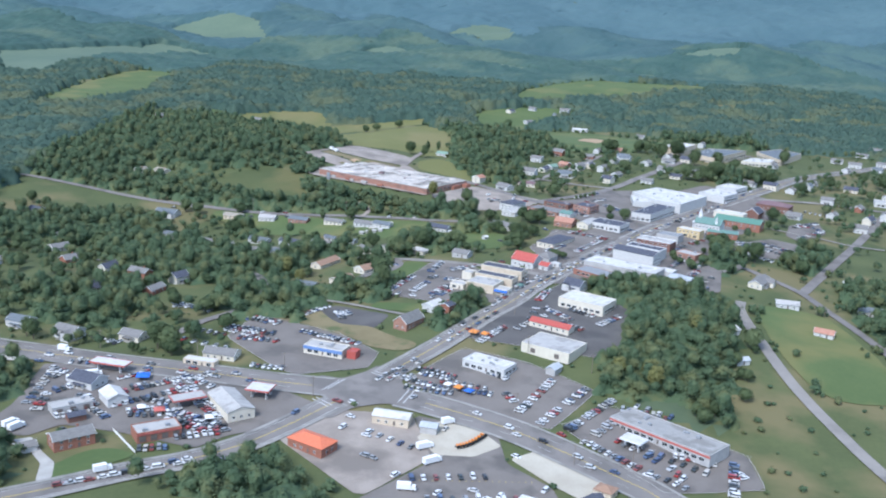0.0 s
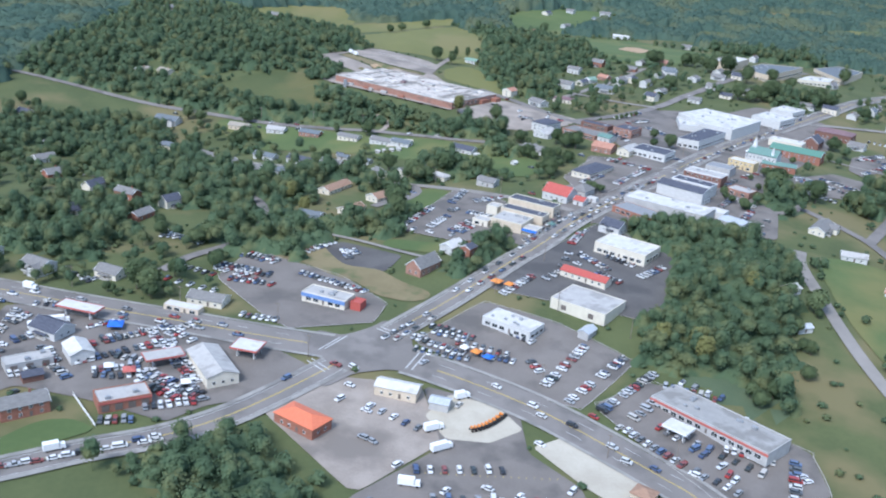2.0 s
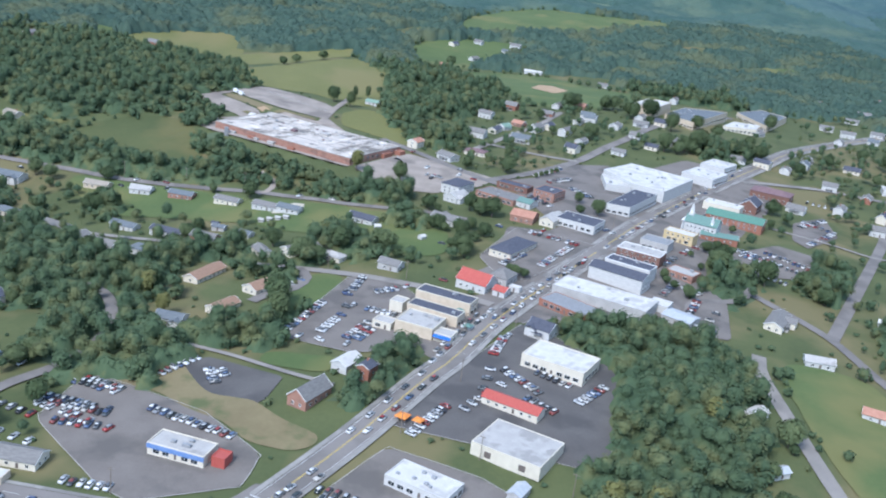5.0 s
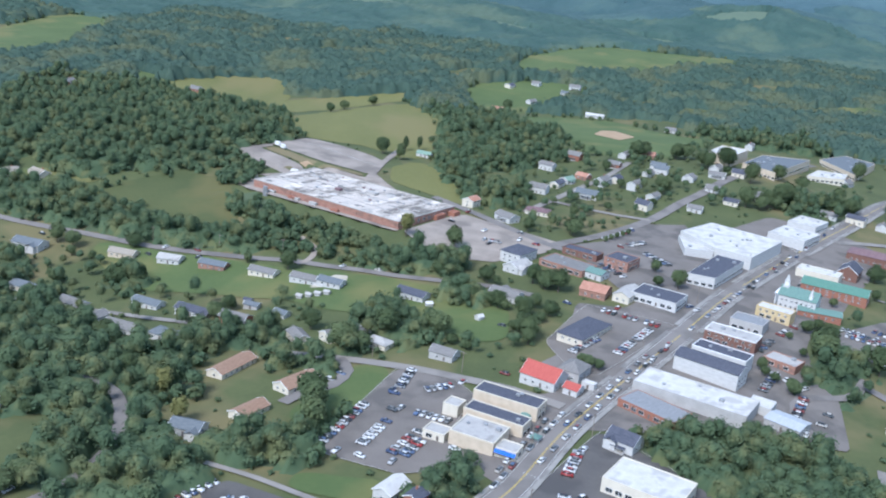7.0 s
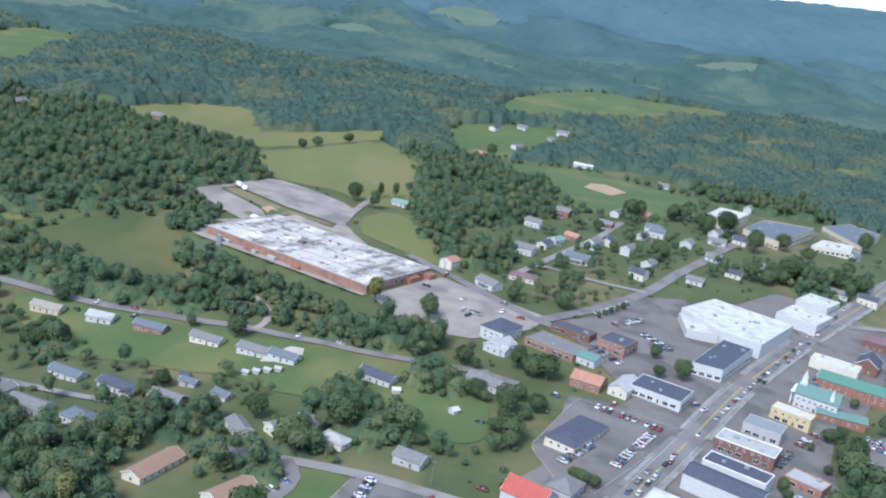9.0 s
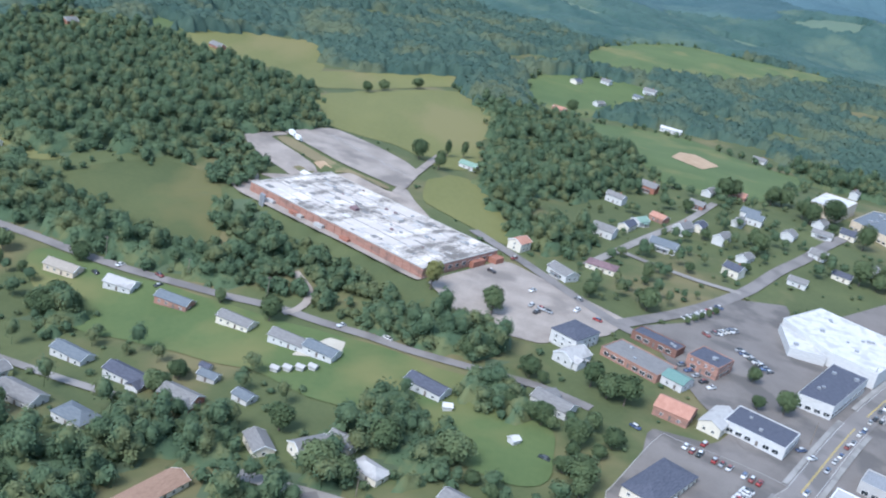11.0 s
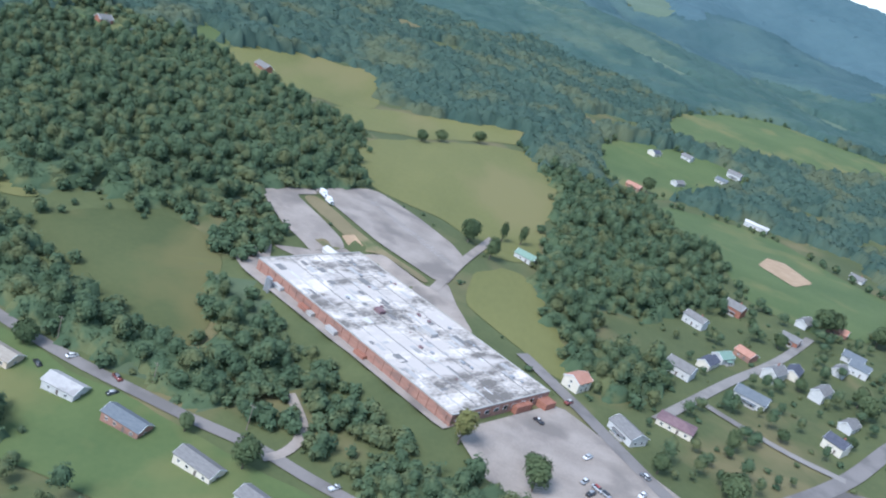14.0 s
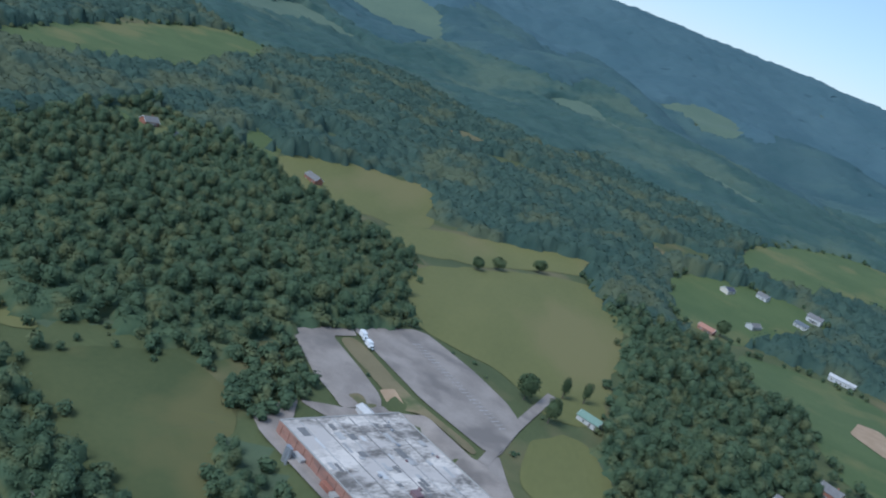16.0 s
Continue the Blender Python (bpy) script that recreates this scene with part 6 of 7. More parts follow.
car_row(219.6, 810.1, 228.7, 798.7, 5, False)
car_row(50.0, 674.4, 74.3, 719.2, 7, True)
car_row(104.0, 736.1, 155.5, 816.3, 9, True)
car_row(191.4, 865.8, 318.3, 1049.0, 12, True)
car_row(240.5, 931.4, 362.3, 1103.8, 9, True)
car_row(399.2, 1030.9, 430.8, 1012.8, 8, False)
car_row(370.5, 969.9, 387.8, 948.0, 6, False)
car_row(192.4, 703.1, 223.7, 749.3, 5, False)
car_row(15.5, 595, 47, 643, 6, True)
car_row(8, 594, 41, 647, 5, True)
car_row(30, 500, 98, 449, 5, True)
car_row(-225, 554, -100, 529, 7, True)
car_row(-215, 559, -110, 538, 5, True)
car_row(-175, 652, -155, 650, 6, False)
car_row(-213, 592, -192, 582, 6, False)
car_row(-130, 609, -95, 590, 12, False)
car_row(-209, 545, -189, 548, 5, False)
car_row(-140, 522, -112, 492, 12, False)
car_row(120, 505, 150, 489, 10, False)
car_row(105, 480, 128, 455, 8, False)

car_row(-212, 488, -215, 536, 9, False)
car_row(-204, 480, -206, 500, 4, False)
car_row(-166, 508, -139, 530, 12, False)
car_row(-137, 519, -124, 540, 8, False)
car_row(-133, 488, -110, 474, 10, False)
car_row(-130, 507, -108, 482, 12, False)
car_row(-154, 480, -140, 482, 6, False)
car_row(-154, 499, -139, 496, 6, False)
car_row(-178, 487, -166, 475, 5, False)
car_row(-139, 444, -127, 447, 5, False)
car_row(-131, 612, -99, 602, 12, False)
car_row(-126, 637, -98, 623, 11, False)
car_row(162, 462, 154, 433, 8, False)
car_row(139, 508, 122, 519, 4, False)
car_row(86, 477, 131, 437, 13, False)
car_row(145, 452, 120, 470, 6, False)
car_row(-12, 540, 13, 527, 9, False)
car_row(-3, 553, 18, 543, 7, False)
car_row(150, 1010, 176, 1040, 8, False)
car_row(-246, 549, -228, 546, 2, True)
car_row(204, 742, 216, 764, 6, False)
car_row(196, 770, 210, 792, 6, False)
car_row(232, 850, 246, 866, 5, False)
car_row(210, 822, 222, 838, 4, False)
car_row(268, 930, 286, 958, 5, False)
car_row(6, 397, 46, 401, 7, False)
car_row(4, 413, 46, 418, 8, False)
car_row(-4, 432, 32, 437, 7, False)
car_row(-20, 398, 4, 380, 6, False)
car_row(281, 875, 312, 845, 15, False)
car_row(303, 877, 329, 851, 11, False)
car_row(352, 912, 384, 944, 9, False)
car_row(362, 956, 392, 978, 8, False)
car_row(-83.4, 639.8, -69.9, 656.5, 9, False)
car_row(-55.7, 643.2, -53.3, 639.9, 3, False)
car_row(-61.4, 644.7, -57.0, 632.5, 4, False)
CARS.sort(key=lambda c: c[1])
kept = []
for c in CARS:
    if all(math.hypot(c[0] - o[0], c[1] - o[1]) > 2.3 for o in kept[-40:]):
        kept.append(c)
things, rest = kept[:300], kept[300:]
for x, y, a, kind in things:
    z = top(x, y)
    m = pose(x, y, z + 0.01, 0, 0, a)
    if FIRST[kind]:
        MODELS[kind].matrix_basis, FIRST[kind] = m, False
    else:
        copy_thing(MODELS[kind], m)
# the rest of the cars, farther along the street
co, fa, cg, fg = [], [], [], []
quad = ((3, 2, 1), (3, 1, 0), (4, 5, 6), (4, 6, 7), (0, 1, 5), (0, 5, 4), (1, 2, 6), (1, 6, 5), (2, 3, 7), (2, 7, 6), (3, 0, 4), (3, 4, 7))


def block(cv, fv, m, x0, x1, y, z0, z1, sx, sy):
    o = len(cv)
    cv.extend(tuple(m @ Vector(p)) for p in ((x0, -y, z0), (x1, -y, z0), (x1, y, z0), (x0, y, z0), (x0 + sx, -y + sy, z1), (x1 - sx, -y + sy, z1), (x1 - sx, y - sy, z1), (x0 + sx, y - sy, z1)))
    fv.extend(tuple(o + i for i in q) for q in quad)


for x, y, a, kind in rest:
    m = pose(x, y, top(x, y) + 0.01, 0, 0, a)
    tall = {"sedan": 0.92, "suv": 1.05, "pickup": 0.98, "van": 1.2}[kind]
    block(co, fa, m, -2.4, 2.4, 0.92, 0.2, tall, 0.12, 0.08)
    block(cg, fg, m, -1.8 if kind != "pickup" else -0.5, 1.35, 0.78, tall - 0.01, tall + 0.55, 0.4, 0.14)
    block(co, fa, m, -1.3 if kind != "pickup" else -0.1, 0.85, 0.66, tall + 0.54, tall + 0.6, 0.02, 0.02)
    for wx in (-1.45, 1.45):
        for wy in (-0.86, 0.86):
            block(cg, fg, m @ pose(wx, wy, 0), -0.32, 0.32, 0.1, 0.0, 0.62, 0.12, 0.0)
if rest:
    far_cars = tagged(new("distant_cars", mesh_arrays("distant_cars", co, fa, PAINT_STUFF)), "many parked cars in mixed colours along the town", "cars", kind="stuff")
    glass_ob = new("glasshouse", mesh_arrays("glasshouse", cg, fg, GLASS))
    glass_ob.parent = far_cars


def box_truck(x, y, a, label, L=7.5):
    e = new("box_truck")
    x, y = x * UNIT, y * UNIT
    e.matrix_basis = pose(x, y, top(x, y) + 0.01, 0, 0, a)
    part("cargo_box", box(bmesh.new(), -L / 2, L / 2 - 2.2, -1.2, 1.2, 0.7, 3.3, bevel=0.06), WHITECLOTH, e)
    cab = part("cab", box(bmesh.new(), L / 2 - 2.15, L / 2, -1.1, 1.1, 0.5, 2.3, (0.25, 0.1), 0.06), TRIM, e)
    part("windscreen", box(bmesh.new(), L / 2 - 1.1, L / 2 - 0.05, -1.0, 1.0, 1.4, 2.1, (0.18, 0.05)), GLASS, cab)
    w = cyl(bmesh.new(), 0, 0, -0.14, 0.14, 0.45, 0.45, 10)
    bmesh.ops.rotate(w, cent=(0, 0, 0), matrix=Matrix.Rotation(radians(90), 3, "X"), verts=w.verts[:])
    me = mesh_of("wheel", w, RUBBER)
    for sx in (-L / 2 + 1.4, L / 2 - 1.1):
        for sy in (-1.0, 1.0):
            shared("wheel", me, e, pose(sx, sy, 0.45))
    tagged(e, label, "truck", "box trucks")


for x, y, a, L in ((-6, 421, -4, 8), (6, 448, 35, 9), (2, 462, 30, 8), (14, 489, 30, 6.5), (-149, 420, 32, 7.5), (-196, 521, 25, 11), (-190, 528, 25, 9), (-209, 461, 60, 8), (-205, 458, 60, 8), (-243, 545, -14, 8), (-219, 563, -14, 7), (-124, 1190, -50, 6.5), (-118, 1183, -50, 6)):
    box_truck(x, y, a, "white box truck standing on asphalt", L)


def tent(x, y, a, cloth, label, s=4.0):
    e = new("market_tent")
    x, y = x * UNIT, y * UNIT
    e.matrix_basis = pose(x, y, top(x, y) + 0.01, 0, 0, a)
    bm = bmesh.new()
    v = [bm.verts.new(p) for p in ((-s / 2, -s / 2, 2.3), (s / 2, -s / 2, 2.3), (s / 2, s / 2, 2.3), (-s / 2, s / 2, 2.3))]
    u = [bm.verts.new((c.co.x, c.co.y, 2.0)) for c in v]
    t = bm.verts.new((0, 0, 3.4))
    for k in range(4):
        bm.faces.new((v[k], v[(k + 1) % 4], t))
        bm.faces.new((u[k], u[(k + 1) % 4], v[(k + 1) % 4], v[k]))
    bm.faces.new(u[::-1])
    part("cover", bm, cloth, e)
    for sx in (-1, 1):
        for sy in (-1, 1):
            part("leg", cyl(bmesh.new(), sx * s * 0.47, sy * s * 0.47, 0, 2.2, 0.05, 0.05, 6), STEEL, e)
    tagged(e, label, "market tent", "market tents")


for x, y, a, c, label, s in ((-161, 527, 10, BLUECLOTH, "bright blue market tent on metal legs", 6.5), (26, 523, G, BLUECLOTH, "bright blue market tent on metal legs", 4), (20, 527, G, ORANGEPAINT, "orange market tent on metal legs", 4), (31, 605, G, ORANGEPAINT, "orange market tent on metal legs", 5), (38, 602, G, ORANGEPAINT, "orange market tent on metal legs", 4), (-140, 484, 20, REDTRIM, "red market tent on metal legs", 5), (14, 530, G, WHITECLOTH, "white market tent on metal legs", 3.5), (-150, 486, 20, WHITECLOTH, "white market tent on metal legs", 4), (-112, 478, 20, WHITECLOTH, "white market tent on metal legs", 4), (68, 700, G, R_TEAL, "teal shop tent on metal legs", 4), (66, 722, G, R_TEAL, "teal shop tent on metal legs", 4.5)):
    tent(x, y, a, c, label, s)


def tractor(x, y, a):
    e = new("tractor")
    x, y = x * UNIT, y * UNIT
    e.matrix_basis = pose(x, y, top(x, y) + 0.01, 0, 0, a)
    bm = box(bmesh.new(), 0.1, 1.9, -0.4, 0.4, 0.7, 1.5, (0.1, 0.06), 0.05)
    part("hood", bm, ORANGEPAINT, e)
    part("seat", box(bmesh.new(), -0.8, -0.2, -0.35, 0.35, 1.0, 1.6, (0.1, 0.05)), RUBBER, e)
    for sx, r in ((-0.6, 0.75), (1.4, 0.42)):
        for sy in (-0.75, 0.75):
            w = cyl(bmesh.new(), 0, 0, -0.18, 0.18, r, r, 10)
            bmesh.ops.rotate(w, cent=(0, 0, 0), matrix=Matrix.Rotation(radians(90), 3, "X"), verts=w.verts[:])
            bmesh.ops.translate(w, vec=(sx, sy, r), verts=w.verts[:])
            part("wheel", w, RUBBER, e)
    tagged(e, "small orange tractor on the lot", "tractor", "tractors for sale")


for k in range(9):
    tractor(33 - 1.7 * k, 477 - 2.6 * k + 0.12 * k * k, 150 - 4 * k)


def utility_pole(x, y, a, h=11.0):
    e = new("utility_pole")
    x, y = x * UNIT, y * UNIT
    e.matrix_basis = pose(x, y, height(x, y) - 0.2, 0, 0, a)
    part("post", cyl(bmesh.new(), 0, 0, 0, h, 0.19, 0.12, 8), POLEWOOD, e)
    part("crossarm", box(bmesh.new(), -1.3, 1.3, -0.22, -0.1, h - 0.9, h - 0.72), POLEWOOD, e)
    for px in (-1.1, 0.0, 1.1):
        part("insulator", cyl(bmesh.new(), px, -0.16, h - 0.72, h - 0.5, 0.07, 0.05, 6), STEEL, e)
    tagged(e, "weathered wooden utility pole beside the road", "utility pole", "utility poles")


for x, y, a in ((-137, 557, -14), (-83, 545, -14), (-62, 514, -14), (64, 578, G), (101, 556, G), (30, 595, 57), (60, 642, 57), (108, 455, -45), (78, 454, -45), (-200, 571, -14), (95, 706, 57), (66, 696, 57), (140, 812, 57), (-12, 789, -20), (36, 771, -20), (-130, 961, -20), (-180, 974, -20), (-84, 950, -20), (-236, 500, 0), (52, 505, -33), (190, 888, 57), (250, 975, 57)):
    utility_pole(x, y, a)


def picket_fence(x0, y0, x1, y1, h=1.6):
    """A white board fence: posts and two rails."""
    x0, y0, x1, y1 = x0 * UNIT, y0 * UNIT, x1 * UNIT, y1 * UNIT
    e = new("fence")
    length, a = math.hypot(x1 - x0, y1 - y0), math.degrees(math.atan2(y1 - y0, x1 - x0))
    e.matrix_basis = pose(x0, y0, height(x0, y0), 0, 0, a)
    z = lambda u: height(x0 + (x1 - x0) * u / length, y0 + (y1 - y0) * u / length) - height(x0, y0)
    n = max(2, int(length / 2.4))
    for k in range(n + 1):
        u = length * k / n
        part("post", box(bmesh.new(), u - 0.07, u + 0.07, -0.07, 0.07, z(u) - 0.4, z(u) + h), TRIM, e)
        if k < n:
            w = length * (k + 1) / n
            bm = bmesh.new()
            v = [bm.verts.new(p) for p in ((u, -0.1, z(u) + 0.2), (w, -0.1, z(w) + 0.2), (w, -0.1, z(w) + h - 0.1), (u, -0.1, z(u) + h - 0.1), (u, -0.072, z(u) + 0.2), (w, -0.072, z(w) + 0.2), (w, -0.072, z(w) + h - 0.1), (u, -0.072, z(u) + h - 0.1))]
            for f in ((0, 1, 2, 3), (7, 6, 5, 4), (0, 4, 5, 1), (1, 5, 6, 2), (2, 6, 7, 3), (3, 7, 4, 0)):
                bm.faces.new([v[i] for i in f])
            part("panel", bm, TRIM, e)
    tagged(e, "white painted board fence on grass", "fence")


picket_fence(-157.6, 462.1, -139.8, 439.8)


def bay_lines(x, y, a, n, step, length, material=YELLOWLINE):
    """Painted bay lines on a lot."""
    bm = bmesh.new()
    x, y = x * UNIT, y * UNIT
    c, s = math.cos(radians(a)), math.sin(radians(a))
    for k in range(n):
        px, py = x + c * step * k, y + s * step * k
        v = []
        for u, w in ((-0.13, 0), (0.13, 0), (0.13, length), (-0.13, length)):
            qx, qy = px + c * u - s * w, py + s * u + c * w
            v.append(bm.verts.new((qx, qy, top(px, py) + 0.06)))
        bm.faces.new(v)
    tagged(new("bay_lines", mesh_of("bay_lines", bm, material)), "faded painted bay lines on the asphalt", "road marking", kind="structure")


bay_lines(10, 395, 5, 16, 2.8, 5.2)
bay_lines(8, 412, 5, 16, 2.8, 5.2)
bay_lines(0, 430, 5, 18, 2.8, 5.2)
bay_lines(-100, 1215, -40, 26, 2.9, 5.0, WHITELINE)
bay_lines(60, 672, -35, 6, 1.6, 3.0, WHITELINE)


# ---- trees ----
def leaf_cloud(rng, sides, tufts, rx, rz, zc, size):
    """Corners and triangles of a crown: an uneven lobed body ringed by many loose leaf tufts."""
    lobes = rng.normal(size=(7, 3)) + (0, 0, 0.3)
    lobes /= np.linalg.norm(lobes, axis=1)[:, None]

    def reach(d):
        return 0.66 + 0.34 * np.maximum(0, (d @ lobes.T).max(-1)) ** 3

    rings = []
    for e in (-0.75, -0.1, 0.5, 1.05):
        a = (np.arange(sides) + rng.uniform(-0.25, 0.25, sides) + rng.random()) * 2 * math.pi / sides
        rings.append(np.stack([np.cos(a) * math.cos(e), np.sin(a) * math.cos(e), np.full(sides, math.sin(e))], -1))
    dirs = np.concatenate(rings + [[(0, 0, 1.0)]])
    co = dirs * (0.8 * reach(dirs) * rng.uniform(0.88, 1.1, len(dirs)))[:, None] * (rx, rx, rz) + (0, 0, zc)
    k = np.arange(sides)
    n = (k + 1) % sides
    fa = []
    for r in range(3):
        fa += [np.stack([r * sides + k, r * sides + n, (r + 1) * sides + k], -1), np.stack([r * sides + n, (r + 1) * sides + n, (r + 1) * sides + k], -1)]
    fa.append(np.stack([3 * sides + k, 3 * sides + n, np.full(sides, 4 * sides)], -1))
    d = rng.normal(size=(tufts, 3)) + (0, 0, 0.35)
    d /= np.linalg.norm(d, axis=1)[:, None]
    c = d * (reach(d) * rng.uniform(0.76, 1.12, tufts))[:, None] * (rx, rx, rz) + (0, 0, zc)
    face = d + (0, 0, 0.45) + 0.32 * rng.normal(size=(tufts, 3))
    u = np.cross(face, rng.normal(size=(tufts, 3)))
    u /= np.linalg.norm(u, axis=1)[:, None]
    w = np.cross(face, u)
    w /= np.linalg.norm(w, axis=1)[:, None]
    s = size * rng.uniform(0.6, 1.25, (tufts, 1))
    tri = np.stack([c + u * s, c - 0.5 * u * s + 0.87 * w * s, c - 0.5 * u * s - 0.87 * w * s], 1).reshape(-1, 3)
    fa.append(np.arange(3 * tufts).reshape(-1, 3) + len(co))
    return np.concatenate([co, tri]), np.concatenate(fa)


def trunk_mesh(rng, h, r):
    bm = bmesh.new()
    limb(bm, (0, 0, -0.4), (0.1, 0.05, h * 0.45), r, r * 0.7, 7)
    limb(bm, (0.1, 0.05, h * 0.45), (0.2, 0.1, h * 0.85), r * 0.7, r * 0.2, 6)
    for k in range(5):
        a = 2 * math.pi * k / 5 + rng.random()
        z = h * (0.3 + 0.1 * k)
        limb(bm, (0.1, 0.05, z), (math.cos(a) * h * 0.24, math.sin(a) * h * 0.24, z + h * 0.2), r * 0.4, r * 0.1)
    return mesh_of("trunk", bm, BARK)


rng = np.random.default_rng(7)
TREES = []
for k in range(8):
    h = (11, 13, 9, 15, 12, 10, 6, 12)[k]
    rx = (4.6, 5.2, 4.2, 5.6, 4.0, 5.2, 2.6, 2.6)[k]
    co, fa = leaf_cloud(rng, 12, 900, rx, h * 0.42, h * 0.60, rx * 0.125)
    TREES.append((trunk_mesh(rng, h, 0.02 * h + 0.06), mesh_arrays("crown", co, fa, LEAF_B)))
co, fa = leaf_cloud(rng, 11, 560, 3.8, 5.2, 7.0, 0.6)
TREES.append((trunk_mesh(rng, 11, 0.3), mesh_arrays("crown", co, fa, LEAF_C)))


def tree(x, y, kind, s=1.0, turn=0.0, label="leafy green broadleaf tree on grass", category="tree", group="town trees"):
    e = new("tree")
    e.matrix_basis = Matrix.Translation((x, y, height(x, y))) @ pose(0, 0, 0, 0, 0, turn) @ Matrix.Scale(s, 4)
    shared("trunk", TREES[kind][0], e)
    shared("crown", TREES[kind][1], e)
    tagged(e, label, category, group)


PLACED = [(35, 962), (-8, 1243), (5, 1251), (-29, 1215), (-67, 1186), (-12, 1199), (-103, 1468), (-89, 1495), (-57, 1540), (116, 1582), (-191, 966), (-184, 966), (-182, 907), (-178, 915), (-172, 907), (-130, 944), (-106, 939), (-77, 926), (214, 608), (-75, 1028), (250, 838), (263, 818), (277, 810), (306, 812), (-95, 568), (-166, 575), (-157, 568), (-42, 630), (-110, 738), (-181, 914), (-170, 909), (-189, 909), (-234, 965), (-247, 972), (-17, 845), (-6, 820)]
PLACED += [(23, 820), (55, 962), (132, 1059), (140, 994), (176, 942), (190, 978), (85, 901), (92, 892), (100, 888), (74, 846), (74, 814), (245, 817), (256, 837), (315, 992), (347, 980), (319, 955), (-38, 728), (-36, 716), (-34, 704), (-36, 696), (-81, 747), (-75, 741), (-71, 755), (-29, 795), (-19, 795), (-87, 810), (-50, 828), (311, 790), (312, 805), (505, 1116), (545, 1175), (424, 1113), (537, 1216), (474, 1160), (193, 841), (227, 1173), (323, 1214), (405, 1202)]
trnd = random.Random(21)
big = {(35, 962): (3, 1.0), (-103, 1468): (5, 1.0), (-89, 1495): (5, 1.0), (-57, 1540): (5, 1.1), (-8, 1243): (7, 1.1), (5, 1251): (7, 1.1)}
made = 0
for x, y in PLACED:
    k, s = big.get((x, y), (trnd.randint(0, 6), trnd.uniform(0.95, 1.35)))
    if (x, y) in big or free(x * UNIT, y * UNIT, 1.5):
        tree(x * UNIT, y * UNIT, k, s, trnd.uniform(0, 360))
        made += 1
for x, y in [(33, 976), (29, 929), (40, 931), (25, 913), (45, 870), (37, 869), (72, 836), (83, 860), (84, 839), (74, 808), (76, 825), (68, 824), (31, 807), (39, 800), (98, 899), (92, 893), (55, 900), (61, 897), (53, 905), (127, 1018), (109, 778), (104, 781), (101, 783), (91, 849), (52, 864), (56, 862), (60, 859), (64, 857), (174, 941), (169, 911), (183, 912), (258, 834), (259, 849), (254, 817), (245, 822), (203, 789), (203, 796), (214, 601), (184, 586), (194, 561), (197, 558), (188, 533), (154, 512), (157, 505), (165, 513), (195, 579)]:
    tree(x * UNIT, y * UNIT, trnd.choice((0, 1, 2, 5)), trnd.uniform(0.55, 1.0), trnd.uniform(0, 360), "leafy dark green tree beside shops and lawns")
for x, y in [(135, 537), (133, 545), (115, 548), (180, 616)]:
    tree(x * UNIT, y * UNIT, 8, trnd.uniform(1.0, 1.3), trnd.uniform(0, 360), "tree with yellowing leaves among dark trees")
for x, y in [(200, 1189), (227, 1158), (126, 1010), (291, 1251), (305, 1257), (318, 1271), (288, 1263), (360, 1243), (468, 1309), (307, 1132), (323, 1139), (338, 1155), (295, 1135), (373, 1165), (378, 1142), (396, 1152), (410, 1169), (375, 1220), (233, 1284), (225, 1281), (219, 1285), (267, 1286), (278, 1291), (172, 934), (180, 976), (316, 1140), (330, 1148), (385, 1148), (402, 1160), (298, 1245), (310, 1262)]:
    if free(x * UNIT, y * UNIT, 1.0):
        tree(x * UNIT, y * UNIT, trnd.choice((0, 1, 3, 5)), trnd.uniform(1.1, 1.45), trnd.uniform(0, 360), "large dark leafy tree among houses")
for x, y in [(212, 770), (206, 782), (228, 792), (236, 822), (262, 868), (252, 860), (290, 915), (214, 735), (236, 846), (246, 802), (305, 905), (330, 940), (350, 960)]:
    if free(x * UNIT, y * UNIT, 0.0) or inside(PAVED[1], x * UNIT, y * UNIT):
        tree(x * UNIT, y * UNIT, trnd.choice((0, 2, 5, 6)), trnd.uniform(0.5, 0.85), trnd.uniform(0, 360), "small leafy tree behind the shops")
tree(0, 973 * UNIT, 8, 1.25, 0, "tree with yellowing leaves beside the factory", "tree")
tree(-110 * UNIT, 731 * UNIT, 8, 1.2, 40, "tree with yellow leaves among dark trees", "tree")
tree(-96 * UNIT, 706 * UNIT, 8, 1.0, 80, "tree with yellow leaves among dark trees", "tree")
for k in range(5):
    tree((149 + 5.5 * k) * UNIT, (1001 + 6.6 * k) * UNIT, 6, 0.75, 70 * k, "small clipped conifer beside the street", "tree")
